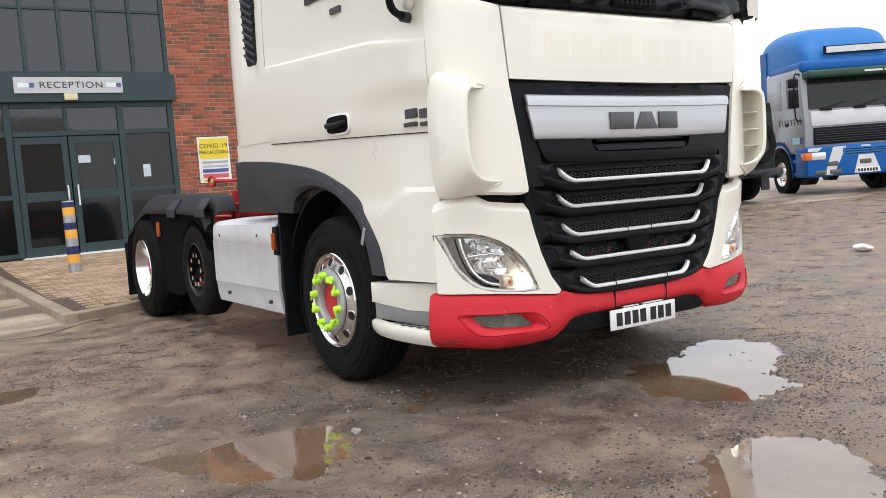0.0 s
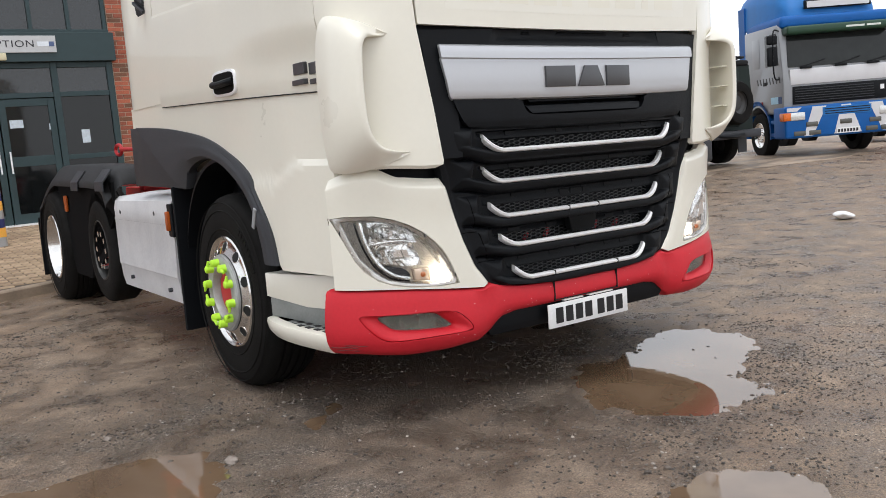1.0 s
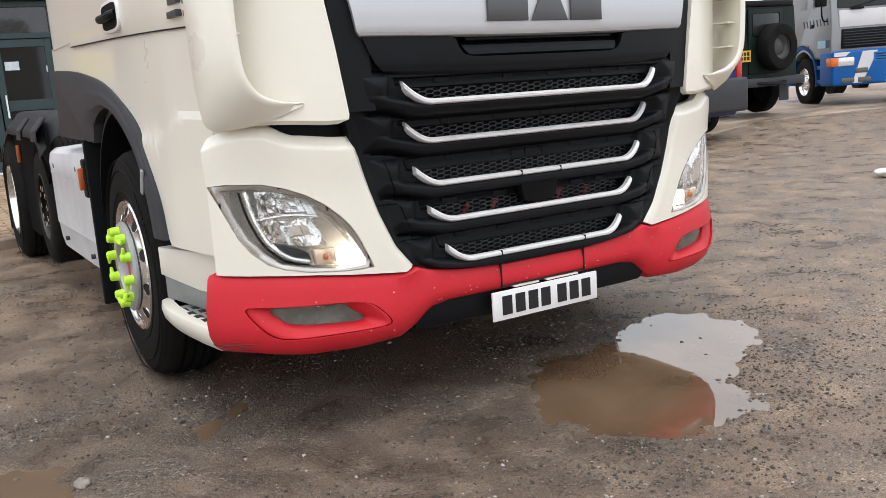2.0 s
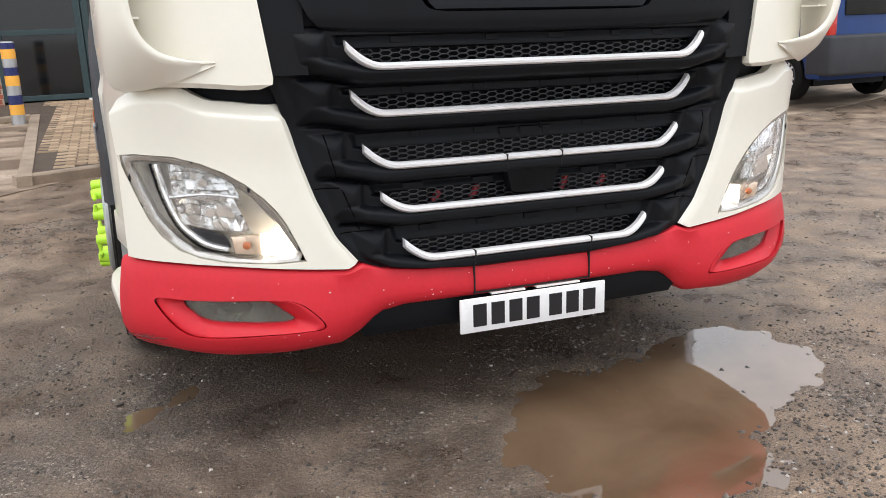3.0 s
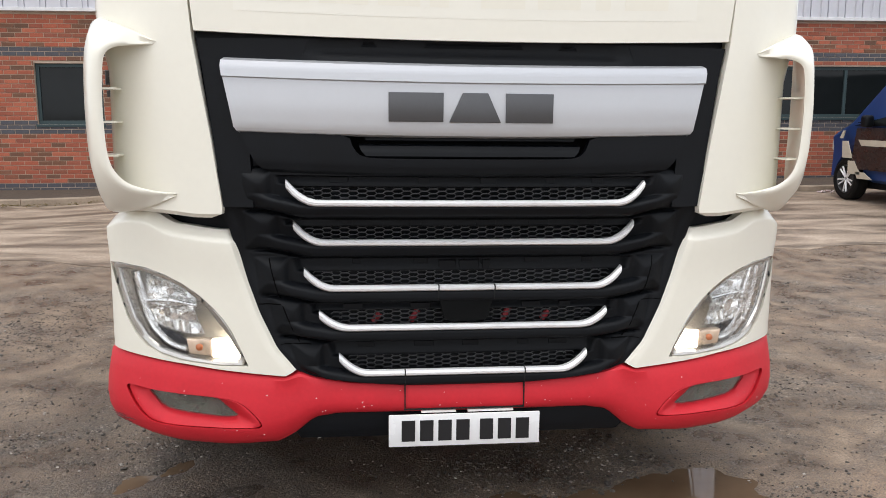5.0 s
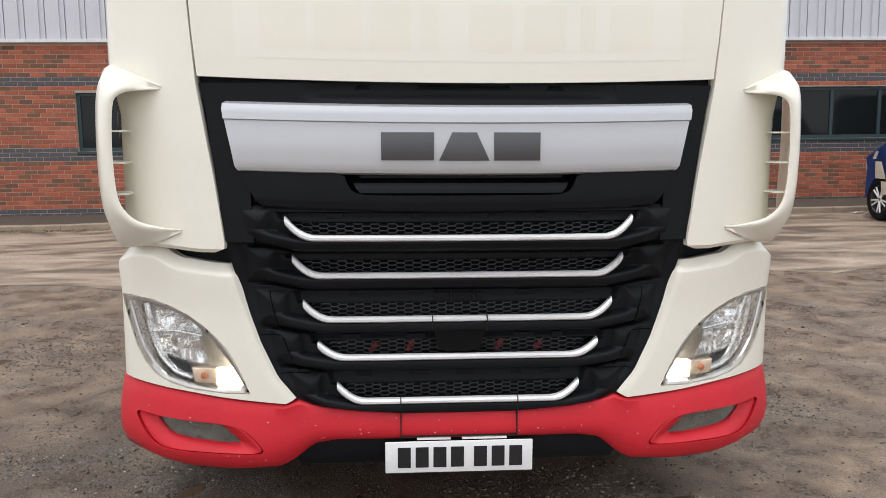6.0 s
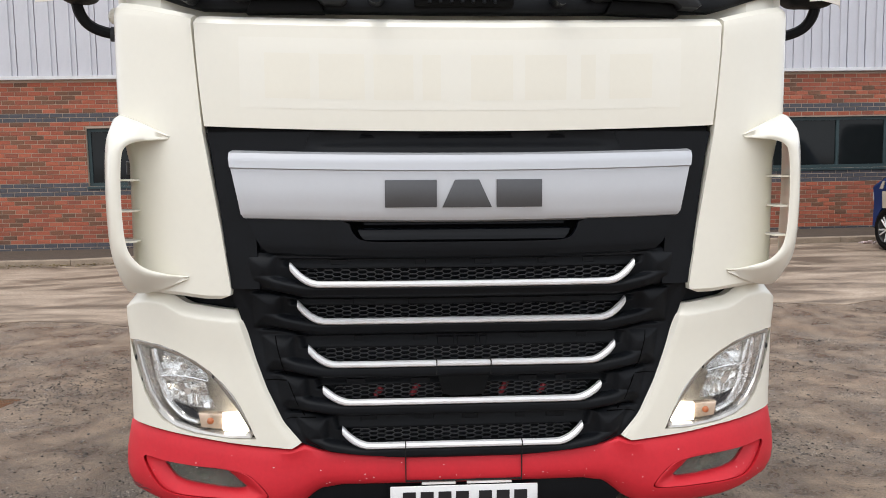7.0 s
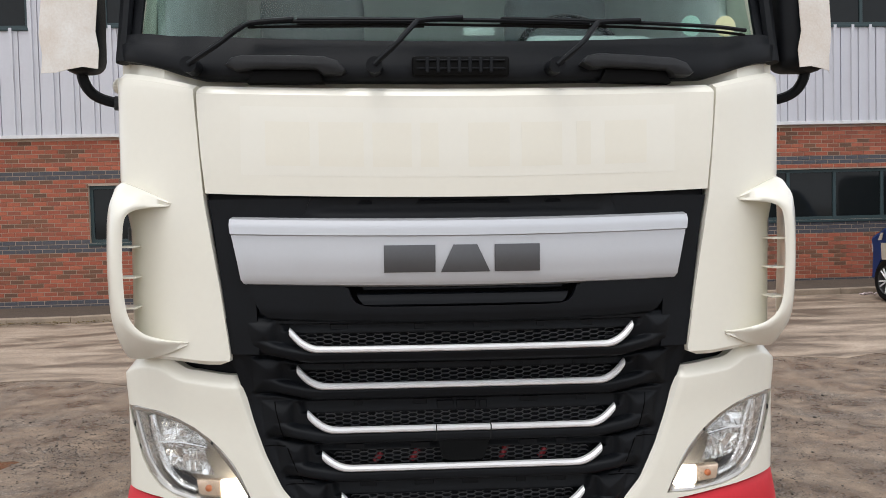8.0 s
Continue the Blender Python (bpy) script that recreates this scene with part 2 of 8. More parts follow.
def gravel_material():
    m, n, l, b = node_mat("wet_muddy_gravel")
    co = n.new("ShaderNodeTexCoord").outputs["Object"]
    big = noise_node(n, l, co, 0.55, 5, 0.55, 0.6)
    mid = noise_node(n, l, co, 3.2, 8, 0.65, 0.3)
    fine = noise_node(n, l, co, 42, 5, 0.7)
    grit = noise_node(n, l, co, 160, 3, 0.7)
    mud = ramp_node(n, l, mid, [(0.30, (0.055, 0.040, 0.029)), (0.48, (0.125, 0.092, 0.067)), (0.66, (0.225, 0.172, 0.128))])
    # single stones: two sizes of cells, each with its own tone
    cells, dist = [], []
    for sc in (85, 170):
        v = n.new("ShaderNodeTexVoronoi")
        v.inputs["Scale"].default_value = sc
        l.new(co, v.inputs["Vector"])
        sep = n.new("ShaderNodeSeparateColor")
        l.new(v.outputs["Color"], sep.inputs[0])
        cells.append(ramp_node(n, l, sep.outputs[0], [(0.0, (0.018, 0.016, 0.015)), (0.35, (0.06, 0.050, 0.042)), (0.7, (0.14, 0.115, 0.096)), (0.93, (0.24, 0.20, 0.168)), (1.0, (0.5, 0.45, 0.39))]))
        dist.append(v.outputs["Distance"])
    stone = mix_node(n, l, ramp_node(n, l, fine, [(0.45, (0, 0, 0)), (0.55, (1, 1, 1))]), cells[0], cells[1])
    # stones lie in drifts, thin elsewhere
    drift = noise_node(n, l, co, 1.6, 7, 0.62, 0.8)
    pick = ramp_node(n, l, drift, [(0.42, (0.03, 0.03, 0.03)), (0.54, (0.28, 0.28, 0.28)), (0.66, (0.80, 0.80, 0.80))])
    col = mix_node(n, l, pick, mud, stone)
    rust = noise_node(n, l, co, 0.95, 6, 0.6, 1.2)
    rustm = ramp_node(n, l, rust, [(0.52, (0, 0, 0)), (0.66, (0.45, 0.45, 0.45))])
    rustc = ramp_node(n, l, mid, [(0.3, (0.080, 0.051, 0.034)), (0.6, (0.185, 0.128, 0.090))])
    col = mix_node(n, l, rustm, col, rustc)
    spk = ramp_node(n, l, grit, [(0.32, (0.40, 0.40, 0.40)), (0.5, (0.98, 0.98, 0.98)), (0.70, (1.62, 1.57, 1.52))])
    col = mix_node(n, l, 1.0, col, spk, "MULTIPLY")
    # under-truck shade and damp mud, both painted as a dark disc; paler further off
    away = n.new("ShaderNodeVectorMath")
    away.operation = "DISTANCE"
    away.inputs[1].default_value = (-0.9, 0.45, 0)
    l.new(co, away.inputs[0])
    shade_fade = n.new("ShaderNodeMath")
    shade_fade.operation = "MULTIPLY_ADD"
    shade_fade.inputs[1].default_value = 2.4
    l.new(big, shade_fade.inputs[0])
    l.new(away.outputs["Value"], shade_fade.inputs[2])
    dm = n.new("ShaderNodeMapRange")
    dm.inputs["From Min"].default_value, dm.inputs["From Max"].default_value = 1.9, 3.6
    l.new(shade_fade.outputs[0], dm.inputs["Value"])
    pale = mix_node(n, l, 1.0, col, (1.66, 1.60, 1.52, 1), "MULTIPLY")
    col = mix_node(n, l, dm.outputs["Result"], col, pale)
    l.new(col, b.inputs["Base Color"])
    rg = ramp_node(n, l, mid, [(0.38, (0.20, 0.20, 0.20)), (0.56, (0.62, 0.62, 0.62))])
    l.new(rg, b.inputs["Roughness"])
    b.inputs["Specular IOR Level"].default_value = 0.5
    add = n.new("ShaderNodeMath")
    add.operation = "MULTIPLY_ADD"
    add.inputs[1].default_value = -0.35
    l.new(dist[0], add.inputs[0])
    l.new(fine, add.inputs[2])
    ad2 = n.new("ShaderNodeMath")
    ad2.operation = "MULTIPLY_ADD"
    ad2.inputs[1].default_value = 0.4
    l.new(grit, ad2.inputs[0])
    l.new(add.outputs[0], ad2.inputs[2])
    bp = n.new("ShaderNodeBump")
    bp.inputs["Strength"].default_value, bp.inputs["Distance"].default_value = 1.0, 0.011
    l.new(ad2.outputs[0], bp.inputs["Height"])
    l.new(bp.outputs["Normal"], b.inputs["Normal"])
    return m


def concrete_material():
    m, n, l, b = node_mat("damp_concrete")
    co = n.new("ShaderNodeTexCoord").outputs["Object"]
    mp = n.new("ShaderNodeMapping")
    mp.inputs["Scale"].default_value = (0.5, 1.6, 1)
    mp.inputs["Rotation"].default_value = (0, 0, 0.5)
    l.new(co, mp.inputs["Vector"])
    big = noise_node(n, l, mp.outputs[0], 1.3, 6, 0.6, 0.8)
    fine = noise_node(n, l, co, 40, 5, 0.7)
    wet = ramp_node(n, l, big, [(0.40, (0.17, 0.128, 0.094)), (0.52, (0.36, 0.275, 0.205)), (0.66, (0.48, 0.38, 0.295))])
    spk = ramp_node(n, l, fine, [(0.35, (0.75, 0.75, 0.75)), (0.6, (1.1, 1.1, 1.1))])
    l.new(mix_node(n, l, 1.0, wet, spk, "MULTIPLY"), b.inputs["Base Color"])
    l.new(ramp_node(n, l, big, [(0.40, (0.42, 0.42, 0.42)), (0.56, (0.75, 0.75, 0.75))]), b.inputs["Roughness"])
    bp = n.new("ShaderNodeBump")
    bp.inputs["Strength"].default_value, bp.inputs["Distance"].default_value = 0.4, 0.008
    l.new(fine, bp.inputs["Height"])
    l.new(bp.outputs["Normal"], b.inputs["Normal"])
    return m


def water_material():
    m, n, l, b = node_mat("muddy_water")
    co = n.new("ShaderNodeTexCoord").outputs["Object"]
    big = noise_node(n, l, co, 2.5, 4, 0.5, 0.5)
    l.new(ramp_node(n, l, big, [(0.35, (0.125, 0.077, 0.045)), (0.65, (0.19, 0.125, 0.078))]), b.inputs["Base Color"])
    b.inputs["Roughness"].default_value = 0.015
    b.inputs["IOR"].default_value = 1.85
    rip = noise_node(n, l, co, 22, 2, 0.5)
    bp = n.new("ShaderNodeBump")
    bp.inputs["Strength"].default_value, bp.inputs["Distance"].default_value = 0.05, 0.004
    l.new(rip, bp.inputs["Height"])
    l.new(bp.outputs["Normal"], b.inputs["Normal"])
    return m


GRAVEL, CONCRETE, WATER = gravel_material(), concrete_material(), water_material()

PUDDLES = [
    [(-0.26, -0.2), (-0.12, 0.08), (0.25, 0.3), (0.55, 0.28), (0.8, 0.38), (1.03, 0.46), (1.25, 0.28), (1.28, 0.0), (1.1, -0.2), (0.8, -0.33), (0.6, -0.5), (0.45, -0.72), (0.2, -0.78), (-0.05, -0.74), (-0.18, -0.55)],
    [(-0.45, -1.0), (-0.3, -1.3), (-0.36, -1.6), (-0.75, -1.86), (-1.1, -1.9), (-1.32, -1.5), (-0.92, -1.1)],
    [(-2.7, 0.66), (-2.42, 0.7), (-1.96, 0.62), (-1.68, 0.48), (-1.82, 0.0), (-2.16, -0.22), (-2.48, 0.07)],
    [(-3.5, 2.9), (-2.65, 2.95), (-2.8, 2.55), (-3.5, 2.4)],
    [(-1.33, 0.56), (-1.05, 0.67), (-1.08, 0.53), (-1.3, 0.3)],
]


def poly_sdf(x, y, poly):
    """Distance inside (plus) or outside (minus) a polygon."""
    best, inside = 1e9, False
    for (x0, y0), (x1, y1) in zip(poly, poly[1:] + poly[:1]):
        dx, dy = x1 - x0, y1 - y0
        t = max(0, min(1, ((x - x0) * dx + (y - y0) * dy) / (dx * dx + dy * dy)))
        best = min(best, math.hypot(x - x0 - t * dx, y - y0 - t * dy))
        if (y0 > y) != (y1 > y) and x < (x1 - x0) * (y - y0) / (y1 - y0) + x0:
            inside = not inside
    return best if inside else -best


def lie(x, y):
    """The broad lie of the yard: a cross-fall under the truck, a rise to the buildings."""
    w = 0.25 + 0.75 * step01(-5, -2.2, x) * (1 - 0.45 * step01(3, 6, x))
    up = 0.04 * min(max(0.0, y - 5.2) ** 2 / (max(0.0, y - 5.2) + 0.8), 6.6)
    up += 0.12 * step01(8, 10.5, x) * (1 - step01(18, 21, x)) * step01(4.5, 7, y) * (1 - step01(11, 12, y)) / w
    return -0.0122 * x * math.exp(-(x * x + (y * 0.6) ** 2) / 60) + up * w


LEVELS = []
for p in PUDDLES:
    cx, cy = sum(a for a, b in p) / len(p), sum(b for a, b in p) / len(p)
    LEVELS.append(lie(cx, cy) - 0.006)


def ground_z(x, y, bumps=True):
    z = lie(x, y)
    if -6 < x < 8 and -6 < y < 6.5 and bumps:
        q = Vector((x, y, 0))
        k = (1 - step01(5, 8, abs(x))) * (1 - step01(4.5, 6.5, abs(y)))
        z += k * (0.010 * noise.noise(q * 1.1) + 0.005 * noise.noise(q * 4.3) + 0.0035 * noise.noise(q * 13) + 0.002 * noise.noise(q * 31))
        for p, lv in zip(PUDDLES, LEVELS):
            if min(a for a, b in p) - 0.7 < x < max(a for a, b in p) + 0.7 and min(b for a, b in p) - 0.7 < y < max(b for a, b in p) + 0.7:
                s = poly_sdf(x, y, p) + 0.07 * noise.noise(q * 3.5) + 0.06 * noise.noise(q * 9) + 0.03 * noise.noise(q * 23)
                m = step01(-0.16, 0.16, s)
                z = lerp(z, max(z, lv + 0.006 + 0.004 * noise.noise(q * 6)), step01(-0.65, -0.3, s))
                z = lerp(z, lv + 0.0135 - 0.030 * step01(-0.09, 0.13, s), m) + 0.03 * m * max(0, noise.noise(q * 15) - 0.32)
    return z


def spread(lo, hi, fine, far, grow=1.16):
    """Coordinates: even steps inside, growing steps outside as far as the horizon."""
    mid = list(np.arange(lo, hi + 1e-6, fine))
    a, st = lo, fine
    left = []
    while a > -far:
        st *= grow
        a -= st
        left.append(a)
    b, st = hi, fine
    right = []
    while b < far:
        st *= grow
        b += st
        right.append(b)
    return left[::-1] + mid + right


gx, gy = spread(-4.0, 3.4, 0.03, 900), spread(-2.6, 3.0, 0.03, 900)
verts = [(x, y, ground_z(x, y)) for y in gy for x in gx]
nx = len(gx)
faces = [(j * nx + i, j * nx + i + 1, (j + 1) * nx + i + 1, (j + 1) * nx + i) for j in range(len(gy) - 1) for i in range(nx - 1)]
me = bpy.data.meshes.new("ground")
me.from_pydata(verts, [], faces)
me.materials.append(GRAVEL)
for f in me.polygons:
    f.use_smooth = True
tagged(new("ground", me), "wet brown muddy gravel yard with potholes", "ground", kind="structure")

for p, lv in zip(PUDDLES, LEVELS):
    cx, cy = sum(a for a, b in p) / len(p), sum(b for a, b in p) / len(p)
    bm = bmesh.new()
    vs = [bm.verts.new((cx + (a - cx) * 1.25, cy + (b - cy) * 1.25, lv)) for a, b in p]
    bm.faces.new(vs)
    tagged(part("puddle", bm, WATER), "shallow brown puddle reflecting the pale sky", "puddle", "puddles in the yard", "structure")

# concrete apron in front of the buildings, its edge broken
xs = list(np.linspace(-30, -6, 20)) + list(np.linspace(-5.8, 14, 100)) + list(np.linspace(14.5, 60, 30))
P = []
for f in np.concatenate([[0], np.linspace(0.02, 1, 26) ** 1.3]):
    row = []
    for x in xs:
        edge = float(np.interp(x, [-30, -8, -4.1, -3.2, -2.3, -1.0, 3.0, 4.6, 9, 11, 14, 18, 60], [5.5, 5.7, 5.75, 5.7, 5.35, 6.4, 6.2, 5.8, 6.9, 7.15, 6.7, 7.9, 9])) + 0.22 * noise.noise(Vector((x * 0.9, 3, 0))) + 0.08 * noise.noise(Vector((x * 4, 7, 0)))
        y = lerp(edge, 12.28 if x < 16 else 60, f)
        row.append(Vector((x, y, ground_z(x, y, False) + 0.008)))
    P.append(row)
tagged(part("concrete_apron", grid_solid(P, (0, 0, -0.03)), CONCRETE), "pale damp concrete apron with muddy streaks", "pavement", kind="structure")

# loose stones, in drifts
def pebble_material():
    m, n, l, b = node_mat("mixed_pebble")
    g = n.new("ShaderNodeNewGeometry")
    tone = ramp_node(n, l, g.outputs["Random Per Island"], [(0.0, (0.040, 0.034, 0.030)), (0.45, (0.082, 0.069, 0.059)), (0.75, (0.135, 0.112, 0.094)), (0.93, (0.22, 0.18, 0.15)), (1.0, (0.5, 0.46, 0.42))])
    co = n.new("ShaderNodeTexCoord").outputs["Object"]
    mott = ramp_node(n, l, noise_node(n, l, co, 220, 3), [(0.3, (0.7, 0.7, 0.7)), (0.7, (1.25, 1.25, 1.25))])
    l.new(mix_node(n, l, 1.0, tone, mott, "MULTIPLY"), b.inputs["Base Color"])
    b.inputs["Roughness"].default_value = 0.5
    b.inputs["Specular IOR Level"].default_value = 0.4
    return m


PEBBLE = pebble_material()
BANKS = [(0.68, 0.50, 0.24, 1.3), (0.45, 0.42, 0.24, 1.3), (0.2, 0.42, 0.2, 0.9), (1.38, 0.08, 0.16, 0.9), (0.58, -0.81, 0.22, 0.9), (0.6, -0.55, 0.16, 0.9), (0.9, -0.44, 0.2, 0.7), (-0.16, -0.72, 0.22, 0.5), (-0.05, -0.98, 0.3, 0.5), (-0.4, -0.7, 0.25, 0.5), (-2.03, 0.98, 0.13, 0.9), (-1.85, 0.95, 0.14, 0.9), (-1.96, 0.22, 0.2, 0.6), (-2.56, 3.1, 0.4, 0.6), (-1.92, 3.86, 0.5, 0.4), (-0.58, -1.06, 0.12, 0.8), (-0.25, -1.36, 0.12, 0.9), (-1.65, -0.7, 0.3, 0.6), (-0.82, -0.44, 0.3, 0.4), (-1.45, 0.8, 0.22, 0.7), (-1.15, 0.75, 0.15, 0.5), (1.3, -0.5, 0.4, 0.4)]


def drift(x, y):
    """How thickly stones lie: scattered, in drifts, and in banks round the potholes."""
    d = 0.05 + 0.9 * max(0, noise.noise(Vector((x * 1.3, y * 1.3, 5))) - 0.05) ** 1.3 + 0.25 * max(0, noise.noise(Vector((x * 5, y * 5, 9))))
    for bx, by, br, k in BANKS:
        d += k * math.exp(-((x - bx) ** 2 + (y - by) ** 2) / (br * br))
    return d


rng = random.Random(11)
shapes = []
for k in range(6):
    bm = bmesh.new()
    bmesh.ops.create_icosphere(bm, subdivisions=1, radius=1)
    for v in bm.verts:
        v.co *= rng.uniform(0.65, 1.15)
    shapes.append(([tuple(v.co) for v in bm.verts], [tuple(v.index for v in f.verts) for f in bm.faces]))
    bm.free()
V, F = [], []
n = 0
while n < 27000:
    x, y = rng.uniform(-3.6, 3.6), rng.uniform(-2.2, 4.2)
    if rng.random() > drift(x, y):
        continue
    r = 0.0027 + 0.0058 * rng.random() ** 2.2 + (0.011 * rng.random() if rng.random() < 0.012 else 0)
    if poly_sdf(x, y, PUDDLES[0]) > 0.06:
        if rng.random() > 0.22:
            continue
        r = rng.uniform(0.006, 0.015)
    vs, fs = shapes[n % 6]
    a = rng.uniform(0, 6.28)
    sx, sy, sz = rng.uniform(0.8, 1.5), rng.uniform(0.7, 1.1), rng.uniform(0.55, 0.9)
    z = ground_z(x, y) + r * 0.2
    o = len(V)
    V += [(x + r * (sx * p[0] * math.cos(a) - sy * p[1] * math.sin(a)), y + r * (sx * p[0] * math.sin(a) + sy * p[1] * math.cos(a)), z + r * sz * p[2]) for p in vs]
    F += [tuple(i + o for i in f) for f in fs]
    n += 1
me = bpy.data.meshes.new("loose_gravel")
me.from_pydata(V, [], F)
me.materials.append(PEBBLE)
tagged(new("loose_gravel", me), "loose grey gravel scattered over the mud", "gravel", kind="stuff")


def rock(x, y, r, label, material):
    bm = bmesh.new()
    bmesh.ops.create_icosphere(bm, subdivisions=3, radius=r)
    for v in bm.verts:
        v.co *= 1 + 0.35 * noise.noise(v.co * (1.6 / r) + Vector((x, y, 0)))
        v.co.z *= 0.7
    ob = part("stone", bm, material, None, "", 60)
    ob.location = (x, y, ground_z(x, y) + r * 0.35)
    return tagged(ob, label, "stone", "loose stones")


STONE = mat("pale_stone", (0.36, 0.31, 0.27), 0.75, second=(0.16, 0.13, 0.11), scale=18, bump=0.5, bump_scale=60)
DARKSTONE = mat("dark_wet_stone", (0.05, 0.046, 0.042), 0.35, vary=0.3, scale=20, bump=0.5, bump_scale=60)
rock(-1.72, 0.27, 0.026, "small pale stone lying on the gravel", STONE)
rock(-2.03, 0.96, 0.016, "small pale stone lying on the gravel", STONE)
for x, y in ((0.912, 0.084), (0.80, 0.02), (0.97, 0.03), (0.39, -0.55), (0.46, -0.50), (0.55, -0.05), (0.30, -0.2), (0.9, 0.0), (0.74, -0.17)):
    rock(x, y, rng.uniform(0.009, 0.019), "dark wet stone lying in the puddle", DARKSTONE)
bm = bmesh.new()
bmesh.ops.create_icosphere(bm, subdivisions=3, radius=0.11)
for v in bm.verts:
    v.co *= 1 + 0.5 * noise.noise(v.co * 9)
    v.co.z *= 0.4
bag = part("plastic_bag", bm, mat("white_plastic_bag", (0.8, 0.8, 0.8), 0.4, bump=0.4), None, "", 60)
bag.location = (6.24, 2.29, ground_z(6.24, 2.29) + 0.05)
tagged(bag, "crumpled white plastic bag lying on the gravel", "litter")


# ---- the office building behind the truck ----
FY = 12.3
FRAME = mat("dark_green_grey_aluminium", (0.032, 0.055, 0.06), 0.42, spec=0.35, vary=0.1, metal=0.05)
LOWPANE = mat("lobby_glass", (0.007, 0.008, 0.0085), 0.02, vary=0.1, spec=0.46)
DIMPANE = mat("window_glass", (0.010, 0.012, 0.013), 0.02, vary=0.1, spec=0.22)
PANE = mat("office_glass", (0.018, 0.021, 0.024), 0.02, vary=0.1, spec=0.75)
MORTAR = mat("mortar", (0.42, 0.33, 0.26), 0.9, vary=0.12, scale=9, bump=0.4, bump_scale=120)


def brick_material(name, single):
    m, n, l, b = node_mat(name)
    if single:
        rnd = n.new("ShaderNodeObjectInfo").outputs["Random"]
    else:
        rnd = n.new("ShaderNodeNewGeometry").outputs["Random Per Island"]
    co = n.new("ShaderNodeTexCoord").outputs["Object"]
    base = ramp_node(n, l, rnd, [(0.0, (0.13, 0.066, 0.042)), (0.20, (0.20, 0.088, 0.05)), (0.34, (0.29, 0.082, 0.048)), (0.62, (0.37, 0.098, 0.054)), (0.84, (0.44, 0.13, 0.072)), (1.0, (0.26, 0.08, 0.05))])
    fine = noise_node(n, l, co, 60, 5, 0.7)
    spk = ramp_node(n, l, fine, [(0.3, (0.72, 0.72, 0.72)), (0.65, (1.15, 1.12, 1.1))])
    l.new(mix_node(n, l, 1.0, base, spk, "MULTIPLY"), b.inputs["Base Color"])
    b.inputs["Roughness"].default_value = 0.85
    bp = n.new("ShaderNodeBump")
    bp.inputs["Strength"].default_value, bp.inputs["Distance"].default_value = 0.5, 0.006
    l.new(fine, bp.inputs["Height"])
    l.new(bp.outputs["Normal"], b.inputs["Normal"])
    return m


BRICK_ONE, BRICK_MANY = brick_material("red_facing_brick", True), brick_material("red_facing_brickwork", False)
BLUEBRICK = mat("blue_engineering_brick", (0.062, 0.062, 0.075), 0.55, vary=0.25, scale=12, bump=0.3)

BASE = 0.14


def wall(name, x0, x1, z0, z1, holes, y=FY):
    """A wall with real openings."""
    w = part(name, box(x0, x1, y, y + 0.3, z0, z1), MORTAR)
    for a, b, c, d in holes:
        cut(w, box(a, b, y - 0.2, y + 0.5, c, d))
    return w


WIN_L = (-5.44, -4.36, 1.27, 2.27)
WIN_R = [(6.25, 9.80, 1.36, 2.29)]
HOLES = [WIN_L, WIN_R[0], (-8.9, -7.2, 1.27, 2.27)]
wall_w = tagged(wall("wall_west", -14, -3.56, -0.2, 3.12, [WIN_L, (-8.9, -7.2, 1.27, 2.27)]), "red brick wall with dark brick bands", "wall", kind="structure")
wall_e = tagged(wall("wall_east", 2.9, 10.3, -0.2, 3.12, WIN_R), "red brick wall with dark brick bands", "wall", kind="structure")
pier_w = tagged(wall("wall_pier_west", -3.56, -2.75, -0.2, 6.6, [], FY - 0.06), "red brick pier beside the glazed entrance", "wall", kind="structure")
pier_e = tagged(wall("wall_pier_east", 1.17, 2.9, -0.2, 6.6, [], FY - 0.06), "red brick pier beside the glazed entrance", "wall", kind="structure")
tagged(part("wall_back", box(-14, 10.3, 20, 20.3, -0.2, 7.0), MORTAR), "plain rear wall of the office building", "wall", kind="structure")
tagged(part("roof", box(-14.1, 10.4, FY - 0.15, 20.4, 7.0, 7.2), GREY_METAL), "flat grey metal roof of the offices", "roof", kind="structure")
tagged(part("ceiling", box(-13.7, 10.0, FY + 0.3, 20, 3.0, 3.1), mat("ceiling_white", (0.6, 0.6, 0.6), 0.9)), "pale suspended office ceiling", "ceiling", kind="structure")
tagged(part("floor", box(-13.7, 10.0, FY + 0.3, 20, 0.2, 0.3), mat("carpet", (0.1, 0.1, 0.11), 0.95)), "dark office carpet floor", "floor", kind="structure")


tagged(part("wall_end_east", box(10.0, 10.3, FY + 0.3, 20, -0.2, 7.0), MORTAR), "plain end wall of the office building", "wall", kind="structure")
tagged(part("wall_end_west", box(-14, -13.7, FY + 0.3, 20, -0.2, 7.0), MORTAR), "plain end wall of the office building", "wall", kind="structure")


